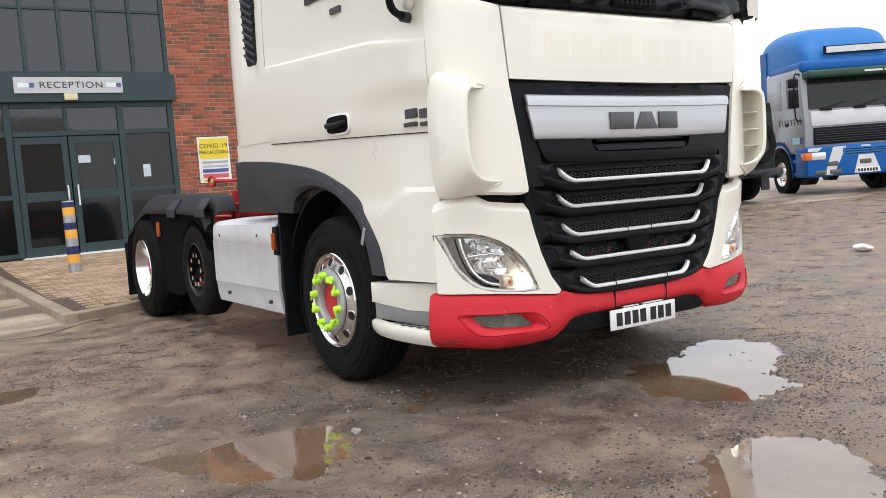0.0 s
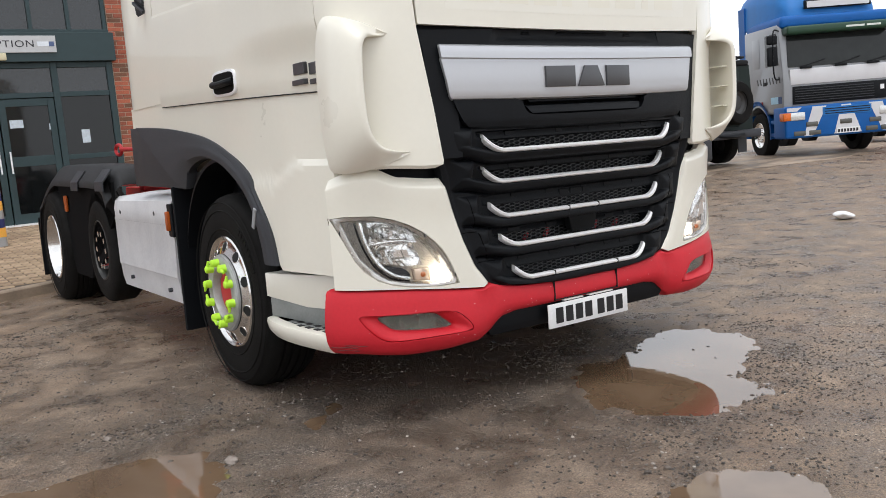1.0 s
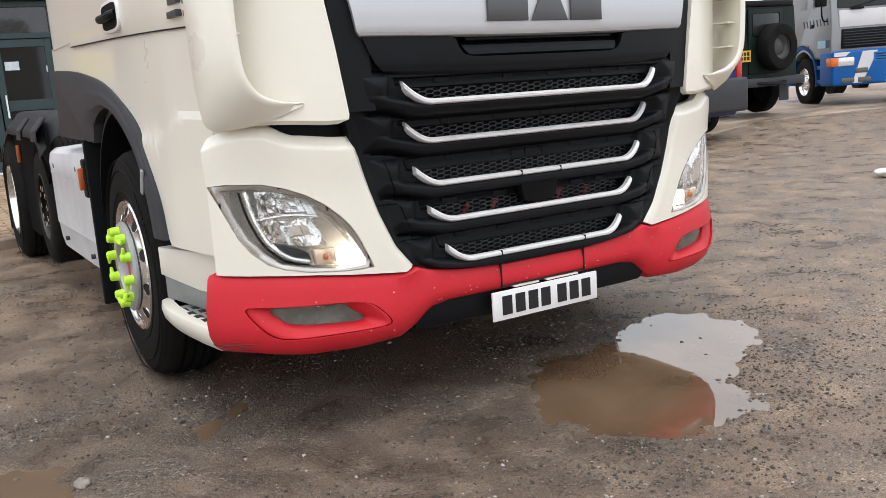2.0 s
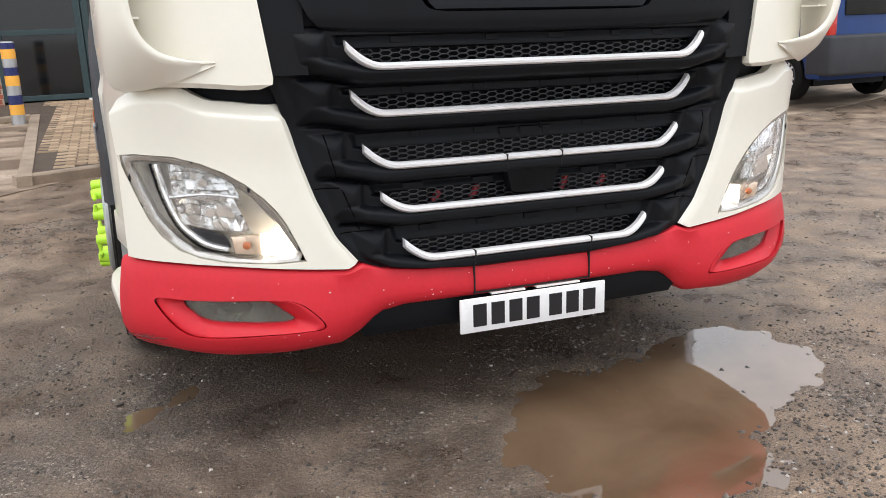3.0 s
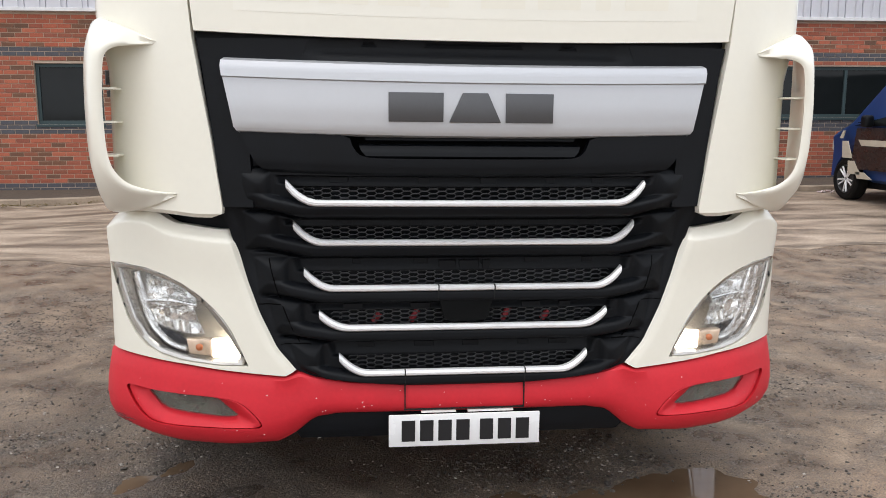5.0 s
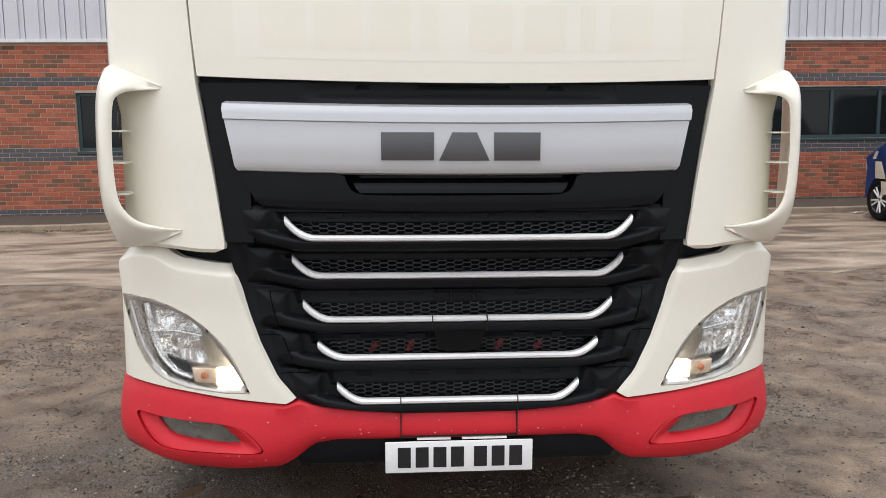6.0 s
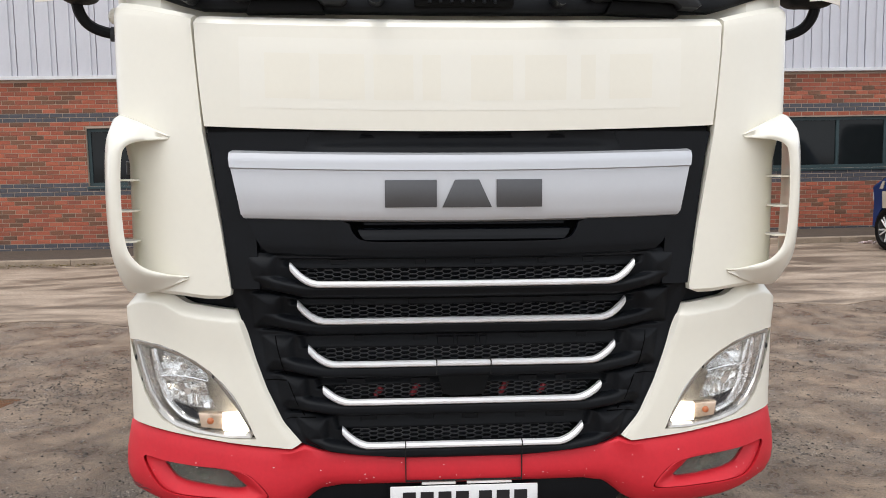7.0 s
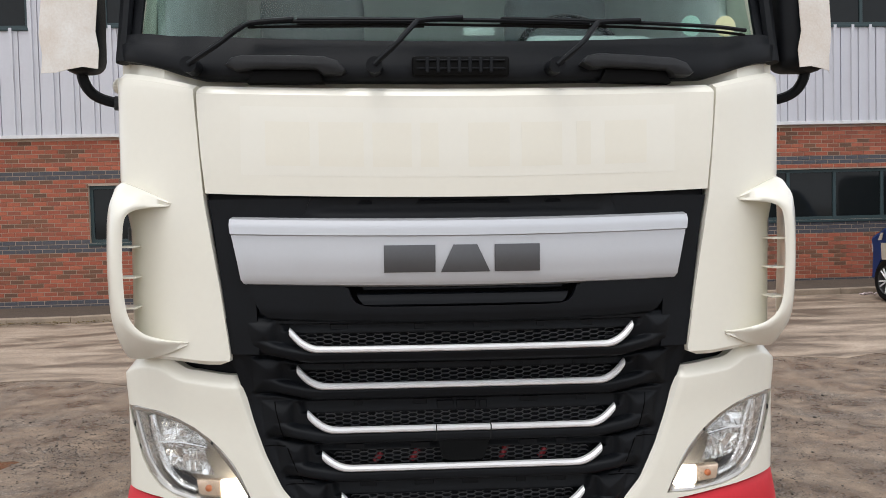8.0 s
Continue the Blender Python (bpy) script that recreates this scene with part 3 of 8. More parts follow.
def bricks():
    """Rows of bricks as (x, y, z, length, kind, wall)."""
    out = []
    course, long = 0.075, 0.225
    for y, x0, x1, ztop, owner in ((FY, -12, -3.56, 3.10, wall_w), (FY, 2.9, 10.3, 3.10, wall_e), (FY - 0.06, -3.56, -2.75, 6.55, pier_w), (FY - 0.06, 1.17, 2.9, 6.55, pier_e)):
        k = 0
        z = BASE
        while z + course <= ztop + 0.01:
            x = x0 - (long / 2 if k % 2 else 0)
            while x < x1:
                a, b = max(x, x0) + 0.005, min(x + long, x1) - 0.005
                if b - a > 0.03:
                    spans = [(a, b)]
                    for h in HOLES:
                        if z + 0.06 > h[2] - 0.005 and z + 0.01 < h[3] + 0.005:
                            nxt = []
                            for p, q in spans:
                                if q <= h[0] or p >= h[1]:
                                    nxt.append((p, q))
                                else:
                                    if p < h[0] - 0.03:
                                        nxt.append((p, h[0] - 0.004))
                                    if q > h[1] + 0.03:
                                        nxt.append((h[1] + 0.004, q))
                            spans = nxt
                    low = ztop < 4
                    blue = (k < 2) or (low and (13 <= k < 16 or 30 <= k < 32))
                    out += [(p, q, y, z, blue, owner) for p, q in spans]
                x += long
            z += course
            k += 1
    return out


def brick_box(a, b, y, z, V, F):
    o = len(V)
    c = 0.004
    y1 = y - 0.009
    V += [(a, y, z), (b, y, z), (b, y, z + 0.064), (a, y, z + 0.064), (a + c, y1, z + c), (b - c, y1, z + c), (b - c, y1, z + 0.064 - c), (a + c, y1, z + 0.064 - c)]
    F += [tuple(o + i for i in f) for f in ((4, 5, 6, 7), (0, 1, 5, 4), (1, 2, 6, 5), (2, 3, 7, 6), (3, 0, 4, 7))]


# eaves trim and profiled metal cladding above the brick
def cladding(name, x0, x1, holes):
    P0 = []
    x = x0
    while x < x1:
        P0 += [(x, 0.0), (x + 0.028, 0.0), (x + 0.036, -0.038), (x + 0.089, -0.038), (x + 0.097, 0.0), (x + 0.17, 0.0), (x + 0.173, 0.03), (x + 0.187, 0.03), (x + 0.190, 0.0), (x + 0.333, 0.0)][:9]
        x += 0.333
    P = [[Vector((a, FY - 0.06 + b, z)) for a, b in P0] for z in (3.16, 7.0)]
    ob = part(name, grid_solid(P, (0, 0.05, 0)), CLAD, None, "", 20)
    for h in holes:
        cut(ob, box(h[0], h[1], FY - 0.4, FY + 0.3, h[2], h[3]))
    return tagged(ob, "pale grey profiled metal cladding", "cladding", kind="structure")


CLAD = mat("pale_grey_cladding", (0.56, 0.56, 0.60), 0.45, vary=0.04, scale=2, metal=0.15)
UP = [(-10.0, -6.33, 4.99, 6.2), (6.7, 9.9, 4.9, 6.2), (-5.07, -3.9, 5.02, 6.2)]
cladding("cladding_west", -14, -3.56, [UP[0], UP[2]])
cladding("cladding_east", 2.9, 10.2, [UP[1]])
for nm, x0, x1 in (("trim_west", -14, -3.56), ("trim_east", 2.9, 10.3)):
    tagged(part(nm, box(x0, x1, FY - 0.11, FY + 0.02, 3.10, 3.16, 0.004, 1), mat("white_trim", (0.66, 0.66, 0.67), 0.5)), "pale metal drip trim above the brickwork", "trim", kind="structure")


def window(name, h, mullions=(), y=FY, fw=0.06, inset=0.09, label="dark framed office window"):
    x0, x1, z0, z1 = h
    w = thing(name, label, "window", None, "", "structure")
    a, b = y + inset - 0.03, y + inset + 0.03
    for p in ((x0, x1, z0, z0 + fw), (x0, x1, z1 - fw, z1)):
        part("window_frame", box(p[0], p[1], a, b, p[2], p[3], 0.004, 1), FRAME, w)
    for x in [x0 + fw / 2, x1 - fw / 2] + list(mullions):
        part("window_frame", box(x - fw / 2, x + fw / 2, a, b, z0 + fw, z1 - fw, 0.004, 1), FRAME, w)
    cuts = [x0 + fw] + [v for mx in mullions for v in (mx - fw / 2, mx + fw / 2)] + [x1 - fw]
    for p, q in zip(cuts[::2], cuts[1::2]):
        part("pane", box(p, q, y + inset - 0.004, y + inset + 0.004, z0 + fw, z1 - fw), DIMPANE, w)
    part("window_sill", box(x0 - 0.02, x1 + 0.02, y - 0.035, y + inset, z0 - 0.045, z0 - 0.002, 0.004, 1), FRAME, w)
    return w


window("window_1", WIN_L)
window("window_2", WIN_R[0], (7.13, 8.01, 8.92))
window("window_3", (-8.9, -7.2, 1.27, 2.27), (-8.05,))
for i, u in enumerate(UP):
    window("window_%d" % (4 + i), u, tuple(np.arange(u[0] + 0.9, u[1] - 0.5, 0.9)), FY - 0.06)

# ---- glazed entrance ----
ent = thing("entrance_screen", "dark green glazed entrance screen with double doors", "entrance", None, "", "structure")
X0, X1 = -2.75, 1.17
part("canopy_beam", box(X0, X1 + 0.05, FY - 0.16, FY + 0.1, 2.95, 3.41, 0.006, 1), FRAME, ent, "dark green metal beam over the doors")
part("sill_beam", box(X0, X1, FY - 0.08, FY + 0.06, 3.41, 3.47, 0.004, 1), FRAME, ent)
zf = 0.38
verticals = [X0 + 0.03, -2.33, -1.76, -1.18, -0.60, -0.02, 0.56, X1 - 0.04]
for x in verticals:
    part("mullion", box(x - 0.03, x + 0.03, FY - 0.05, FY + 0.05, 3.47, 6.6, 0.004, 1), FRAME, ent)
for z in (4.52, 5.6):
    for a, b in zip(verticals, verticals[1:]):
        part("transom", box(a + 0.03, b - 0.03, FY - 0.04, FY + 0.04, z - 0.025, z + 0.025, 0.004, 1), FRAME, ent)
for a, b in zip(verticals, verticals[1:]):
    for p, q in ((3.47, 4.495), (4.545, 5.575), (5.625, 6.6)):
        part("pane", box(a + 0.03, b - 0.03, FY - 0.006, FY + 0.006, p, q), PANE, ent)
posts = [X0 + 0.04, -1.56, 0.24, X1 - 0.05]
for x in posts:
    part("post", box(x - 0.05, x + 0.05, FY - 0.05, FY + 0.05, zf, 2.95, 0.005, 1), FRAME, ent)
for a, b in zip(posts, posts[1:]):
    part("door_head", box(a + 0.05, b - 0.05, FY - 0.045, FY + 0.045, 2.39, 2.47, 0.005, 1), FRAME, ent)
    part("top_rail", box(a + 0.05, b - 0.05, FY - 0.045, FY + 0.045, 2.86, 2.95, 0.005, 1), FRAME, ent)
part("light_mullion", box(-0.69, -0.63, FY - 0.04, FY + 0.04, 2.47, 2.86, 0.004, 1), FRAME, ent)
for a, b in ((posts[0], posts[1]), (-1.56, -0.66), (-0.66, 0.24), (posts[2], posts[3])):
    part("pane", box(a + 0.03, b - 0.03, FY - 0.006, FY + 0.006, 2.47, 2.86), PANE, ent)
for a, b in ((posts[0], posts[1]), (posts[2], posts[3])):
    part("pane", box(a + 0.05, b - 0.05, FY - 0.006, FY + 0.006, zf + 0.08, 2.39), LOWPANE, ent)
    part("mid_rail", box(a + 0.05, b - 0.05, FY - 0.04, FY + 0.04, 1.36, 1.44, 0.004, 1), FRAME, ent)
    part("foot_rail", box(a + 0.05, b - 0.05, FY - 0.04, FY + 0.04, zf, zf + 0.08, 0.004, 1), FRAME, ent)
for x0, x1, hx in ((-1.50, -0.67, -0.74), (-0.65, 0.18, -0.58)):
    d = new("door_leaf")
    d.parent = ent
    for p in ((x0, x0 + 0.10, zf, 2.38), (x1 - 0.10, x1, zf, 2.38)):
        part("stile", box(p[0], p[1], FY - 0.03, FY + 0.03, p[2], p[3], 0.004, 1), FRAME, d)
    for z0, z1 in ((zf, zf + 0.16), (1.30, 1.46), (2.26, 2.38)):
        part("rail", box(x0 + 0.10, x1 - 0.10, FY - 0.03, FY + 0.03, z0, z1, 0.004, 1), FRAME, d)
    part("pane", box(x0 + 0.10, x1 - 0.10, FY - 0.006, FY + 0.006, zf + 0.16, 1.30), LOWPANE, d)
    part("pane", box(x0 + 0.10, x1 - 0.10, FY - 0.006, FY + 0.006, 1.46, 2.26), LOWPANE, d)
    part("door_handle", rod((hx, FY - 0.075, 1.20), (hx, FY - 0.075, 1.55), 0.014, 10), SATIN, d)
part("threshold", box(-1.55, 0.25, FY - 0.12, FY + 0.1, zf - 0.03, zf + 0.002), SATIN, ent)
PAPER = mat("paper_notice", (0.55, 0.62, 0.68), 0.7, vary=0.2, scale=20)
for x, z, w, h in ((-0.52, 1.92, 0.2, 0.13), (0.06, 1.87, 0.09, 0.10), (0.55, 1.62, 0.13, 0.22)):
    part("paper_notice", box(x, x + w, FY - 0.012, FY - 0.008, z, z + h), PAPER, ent)
# dim lobby things behind the glass
desk = tagged(part("reception_desk", box(-1.2, 1.0, 15, 15.8, 0.3, 1.4, 0.02, 1), mat("dark_desk", (0.07, 0.06, 0.05), 0.6)), "dark reception desk inside the lobby", "desk")


def letters(text, size, x, y, z, material, parent, name="lettering", squash=1.0):
    cu = bpy.data.curves.new(name, "FONT")
    cu.body, cu.size, cu.align_x, cu.align_y, cu.extrude, cu.space_character = text, size, "CENTER", "CENTER", 0.003, 1.12
    tmp = new(name, cu)
    bpy.context.view_layer.update()
    me = bpy.data.meshes.new_from_object(tmp.evaluated_get(bpy.context.evaluated_depsgraph_get()))
    bpy.data.objects.remove(tmp)
    me.transform(pose(x, y, z, 90, 0, 0) @ Matrix.Diagonal((squash, 1, 1, 1)))
    me.materials.append(material)
    ob = new(name, me)
    ob.parent = parent
    return ob


sg = thing("reception_sign", "brushed silver sign reading RECEPTION over the doors", "sign")
part("sign_board", box(-1.42, 0.30, FY - 0.185, FY - 0.165, 3.09, 3.355, 0.003, 1), mat("brushed_sign_metal", (0.52, 0.52, 0.52), 0.38, metal=0.6, vary=0.08, scale=3), sg)
letters("RECEPTION", 0.15, -0.53, FY - 0.188, 3.222, mat("sign_ink", (0.03, 0.03, 0.035), 0.5), sg, "lettering", 1.18)
for x in (-1.36, 0.02):
    part("logo_bar", box(x, x + 0.17, FY - 0.19, FY - 0.184, 3.185, 3.26), mat("pale_logo", (0.75, 0.8, 0.85), 0.5), sg)
    part("logo_bar", box(x + 0.175, x + 0.25, FY - 0.19, FY - 0.184, 3.185, 3.26), mat("dark_logo", (0.08, 0.12, 0.25), 0.5), sg)
tagged(part("alarm_box", box(-0.67, -0.46, FY - 0.24, FY - 0.16, 2.97, 3.08, 0.01, 2), mat("yellowed_plastic", (0.68, 0.62, 0.42), 0.5)), "yellowed plastic sensor box above the doors", "sensor")


def notice(cx, z0, w, h, label, words):
    s = thing("notice_board", label, "notice", None, "safety notices")
    y = FY - 0.075
    part("board", box(cx - w / 2, cx + w / 2, y - 0.012, y, z0, z0 + h, 0.002, 1), mat("white_board", (0.78, 0.78, 0.76), 0.45), s)
    part("yellow_field", box(cx - w / 2 + 0.03, cx + w / 2 - 0.03, y - 0.0155, y - 0.011, z0 + 0.52 * h, z0 + h - 0.03), mat("notice_yellow", (0.80, 0.62, 0.04), 0.5), s)
    rows = [(0.42, 0.47, (0.35, 0.4, 0.45)), (0.33, 0.38, (0.45, 0.48, 0.5)), (0.22, 0.30, (0.05, 0.1, 0.28)), (0.10, 0.19, (0.6, 0.10, 0.12)), (0.02, 0.07, (0.65, 0.6, 0.05))]
    for a, b, c in rows:
        part("text_bar", box(cx - w / 2 + 0.06, cx + w / 2 - 0.05, y - 0.0155, y - 0.011, z0 + a * h, z0 + b * h), mat("notice_ink_%d" % int(a * 100), c, 0.5), s)
    if words:
        k = mat("notice_black", (0.03, 0.03, 0.02), 0.5)
        letters("COVID-19", 0.115, cx, y - 0.017, z0 + 0.80 * h, k, s, "lettering", 0.95)
        letters("PRECAUTIONS", 0.085, cx, y - 0.017, z0 + 0.66 * h, k, s, "lettering", 0.92)
    return s


notice(1.84, 1.43, 0.60, 0.845, "white and yellow COVID-19 precautions notice on the brick pier", True)
notice(-3.22, 1.30, 0.66, 0.90, "white and yellow safety notice on the brick pier", True)

# ---- pavement with brick pavers and kerbs ----
KERB = mat("concrete_kerb", (0.30, 0.235, 0.175), 0.85, vary=0.3, scale=4, bump=0.4, bump_scale=80)
PAVBASE = mat("paver_joint_sand", (0.085, 0.062, 0.045), 0.95, vary=0.25, scale=6, bump=0.4)


def pave_z(x, y):
    return ground_z(x, y, False) + 0.10


def kerb_x(y):
    """The slanting west edge of the paved entrance."""
    return -2.07 - 0.045 * (y - 5.8)


def kerb_y(x):
    """The slanting front edge of the paved entrance."""
    return 5.8 + 0.40 * (x + 2.07)


def slab(x0, x1, y0, y1, name, nx=24, ny=12):
    P = []
    for f in np.linspace(0, 1, ny):
        row = []
        for g in np.linspace(0, 1, nx):
            a = x0 if x0 < -3 or x0 > 0 else kerb_x(lerp(y0, y1, f)) + 0.12
            x = lerp(a, x1 if x1 > 0 else kerb_x(lerp(y0, y1, f)) + 0.118, g)
            y = lerp(y0 if y0 > 8 else kerb_y(x) + 0.12, y1, f)
            row.append(Vector((x, y, pave_z(x, y) - 0.006)))
        P.append(row)
    return tagged(part(name, grid_solid(P, (0, 0, -0.25)), PAVBASE), "buff block paving in front of the entrance", "pavement", kind="structure")


pave_a = slab(-1.85, 3.4, 5.92, FY - 0.06, "pavement_entrance", 24, 24)
slab(-14, -1.852, 10.75, FY, "pavement_west", 50, 4)
slab(3.402, 15, 11.05, FY, "pavement_east", 50, 4)


def kerb_run(a, b, owner):
    L = math.hypot(b[0] - a[0], b[1] - a[1])
    n = max(1, int(L / 0.91))
    for i in range(n):
        p, q = [(lerp(a[0], b[0], k), lerp(a[1], b[1], k)) for k in (i / n, (i + 1) / n)]
        d = Vector((q[0] - p[0], q[1] - p[1], 0)).normalized()
        s = Vector((-d.y, d.x, 0)) * 0.125
        P = []
        for w, dz in ((0, -0.25), (0, -0.012), (0.12, 0.002), (1, 0.002)):
            P.append([Vector((c[0], c[1], pave_z(c[0], c[1]) + dz)) + s * w for c in ((p[0] + d.x * 0.004, p[1] + d.y * 0.004), (q[0] - d.x * 0.004, q[1] - d.y * 0.004))])
        part("kerb_stone", grid_solid(P, lambda i, j: Vector((s.x * (1 - (0, 0, 0.12, 1)[i]), s.y * (1 - (0, 0, 0.12, 1)[i]), -0.0)) if i < 3 else Vector((0, 0, -0.25))), KERB, owner, "", 40)


kerbs = thing("kerb", "worn concrete kerb round the paved entrance", "kerb", None, "", "structure")
kerb_run((-2.07, 5.8), (3.4, kerb_y(3.4)), kerbs)
kerb_run((kerb_x(10.62), 10.62), (-2.07, 5.8), kerbs)
kerb_run((-14, 10.62), (kerb_x(10.62), 10.62), kerbs)
kerb_run((3.5, 10.92), (15, 10.92), kerbs)
# dead leaves and moss along the kerb foot
rng = random.Random(3)
bm = bmesh.new()
for i in range(420):
    x = rng.uniform(-9, -2.1)
    y = 10.60 - abs(rng.gauss(0, 0.10))
    z = ground_z(x, y, False) + 0.014 + rng.random() * 0.03
    r = rng.uniform(0.012, 0.035)
    q = [bm.verts.new((x + r * math.cos(a), y + r * math.sin(a) * 0.7, z + rng.uniform(-0.008, 0.012))) for a in (0.3, 1.9, 3.4, 5.0)]
    bm.faces.new(q)
tagged(part("leaf_litter", bm, mat("dead_leaves", (0.24, 0.17, 0.06), 0.8, second=(0.06, 0.045, 0.03), scale=30)), "dead leaves and moss along the kerb", "leaves", kind="stuff")
bm = bmesh.new()
for i in range(6):
    box(0, 0.07, 0, 0.05, 0, 0.02, 0.004, 1, bm, pose(7.55 + 0.05 * i, 10.70 - 0.02 * (i % 3), ground_z(7.6, 10.7, False) + 0.015, 10 * i, 20 * (i % 2), 40 * i))
tagged(part("litter", bm, mat("crumpled_wrapper", (0.7, 0.55, 0.55), 0.5, vary=0.5, scale=40)), "crumpled pale wrapper lying beside the kerb", "litter")


def bollard(x, y):
    z = pave_z(x, y)
    b = thing("bollard", "steel bollard with blue, amber and silver bands", "bollard", pose(x, y, z), "bollards by the entrance")
    cols = {"silver": mat("bollard_silver", (0.42, 0.43, 0.44), 0.35, metal=0.6), "amber": mat("bollard_amber", (0.85, 0.42, 0.06), 0.45), "blue": mat("bollard_blue", (0.012, 0.02, 0.11), 0.4)}
    h = 1.0
    seq = ["silver", "amber", "blue", "silver", "amber", "blue", "silver", "amber", "blue"]
    hs = [0.125, 0.125, 0.115, 0.115, 0.125, 0.10, 0.105, 0.115, 0.075]
    a = 0.0
    for c, d in zip(seq, hs):
        part(c + "_band", rod((0, 0, a), (0, 0, a + d), 0.084, 24), cols[c], b)
        a += d
    part("cap", lathe([(0.084, 0), (0.08, 0.012), (0.06, 0.02), (0, 0.022)], 24, None, Matrix.Translation((0, 0, a)) @ Matrix.Rotation(radians(-90), 4, "Y")), cols["silver"], b)
    return b


bollard(-1.22, 9.75)
bollard(-2.34, 9.6)


# ---- the tractor unit, in its own axes: x across, y from the front to the back, z up ----
class Plan:
    """The line of the truck's nose seen from above, from the middle round one corner and back along the side."""

    def __init__(self, pts):
        line = smooth_line([(x, y, 0) for x, y in pts], 8)
        self.x = np.array([p.x for p in line])
        self.y = np.array([p.y for p in line])
        self.u = np.concatenate([[0], np.cumsum(np.hypot(np.diff(self.x), np.diff(self.y)))])

    def at(self, u, off=0.0):
        """The point u metres round from the middle (minus: to the other side), off metres behind the skin."""
        a = abs(u)
        x, y = np.interp(a, self.u, self.x), np.interp(a, self.u, self.y)
        dx = np.interp(a + 0.01, self.u, self.x) - np.interp(a - 0.01, self.u, self.x)
        dy = np.interp(a + 0.01, self.u, self.y) - np.interp(a - 0.01, self.u, self.y)
        k = math.hypot(dx, dy) or 1
        s = -1 if u < 0 else 1
        return s * (x - off * dy / k), y + off * dx / k

    def of(self, x):
        """How far round the point with this x lies (front only)."""
        return math.copysign(float(np.interp(abs(x), self.x[:self.x.argmax() + 1], self.u[:self.x.argmax() + 1])), x)

    def ofy(self, y):
        """How far round the point with this y on the side lies."""
        i = int(np.argmax(self.x > 1.0))
        return float(np.interp(y, self.y[i:], self.u[i:]))


LOW = Plan([(0, 0.0), (0.3, 0.0), (0.56, 0.004), (0.77, 0.014), (0.9, 0.042), (1.0, 0.078), (1.08, 0.12), (1.15, 0.172), (1.2, 0.225), (1.235, 0.30), (1.25, 0.42), (1.25, 0.6), (1.25, 1.0)])
HIGH = Plan([(0, -0.09), (0.3, -0.082), (0.6, -0.056), (0.78, -0.03), (0.9, -0.01), (1.0, 0.03), (1.08, 0.075), (1.14, 0.12), (1.17, 0.17), (1.19, 0.25), (1.205, 0.37), (1.228, 0.6), (1.25, 1.0), (1.255, 3.0)])


def flare(bm):
    """Widens what lies above the air deflectors, fading out along the side."""
    for v in bm.verts:
        x = abs(v.co.x)
        v.co.x += math.copysign(0.034, v.co.x) * step01(1.05, 1.17, x) * step01(1.58, 1.74, v.co.z) * (1 - step01(0.3, 1.1, v.co.y))
    return bm


def sheet(plan, rows, off=0.0, thick=0.03, nu=24, nz=3, bm=None):
    """A panel on the nose: rows of (z, u from, u to, set-back), bottom to top, nz steps between two rows."""
    P, D = [], []
    rr = []
    for a, b in zip(rows, rows[1:]):
        for k in range(nz):
            rr.append([lerp(p, q, k / nz) for p, q in zip(a, b)])
    rr.append(rows[-1])
    for z, u0, u1, d in rr:
        line, back = [], []
        for j in range(nu + 1):
            u = lerp(u0, u1, j / nu)
            o = off + (d(u) if callable(d) else d)
            x, y = plan.at(u, o)
            x2, y2 = plan.at(u, o + thick)
            line.append(Vector((x, y, z)))
            back.append(Vector((x2 - x, y2 - y, 0)))
        P.append(line)
        D.append(back)
    return grid_solid(P, lambda i, j: D[i][j], bm)


TRUCK = thing("tractor_unit", "cream white tractor unit with a red bumper on wet gravel", "truck", LEVEL)

# cab shell
outline = [HIGH.at(u, lerp(0.15, 0.03, step01(0.92, 1.1, abs(u)))) for u in np.linspace(-HIGH.ofy(2.72), HIGH.ofy(2.72), 90)]
rows = []
for z, dy, ins in ((1.14, 0.0, 0.0), (1.6, 0.0, 0), (2.04, 0.0, 0.0), (2.2, 0.03, 0.004), (2.6, 0.14, 0.02), (3.0, 0.27, 0.05), (3.3, 0.42, 0.09), (3.55, 0.75, 0.18), (3.62, 1.05, 0.3)):
    rows.append([Vector((x * (1 - ins / 1.25), max(y, 0) + dy * max(0, 1 - y / 2.4) + min(y, 0), z)) for x, y in outline])
bm = bmesh.new()
V = [[bm.verts.new(p) for p in r] for r in rows]
for a, b in zip(V, V[1:]):
    for j in range(len(a) - 1):
        bm.faces.new((a[j], a[j + 1], b[j + 1], b[j]))
    bm.faces.new((a[-1], a[0], b[0], b[-1]))
bm.faces.new(V[0][::-1])
bm.faces.new(V[-1])
cab = part("cab_shell", flare(bm), CREAM, TRUCK)
cab.parent = None
# windscreen opening, wheel wells and the dark chassis side below
k = [(-1.16, 2.23), (-0.6, 2.19), (0, 2.18), (0.6, 2.19), (1.16, 2.23), (1.10, 3.1), (-1.10, 3.1)]
cut(cab, prism(k, "y", -0.6, 0.55))
cut(cab, box(-1.16, 1.16, 0.5, 2.6, 1.75, 3.4))
cut(cab, lathe([(0.0, -1.4), (0.82, -1.4), (0.82, 1.4), (0.0, 1.4)], 40, None, Matrix.Translation((0, 1.37, 0.53))))
cab.parent = TRUCK

# under the cab: chassis block that stops the view
part("underbody", box(-1.0, 1.0, 0.45, 2.6, 0.62, 1.2, 0.03), BLACK, TRUCK)
both_sides(lambda s: part("wheel_housing", box(s * 0.62, s * 0.9, 0.62, 2.2, 0.5, 1.22, 0.05), BLACK, TRUCK))

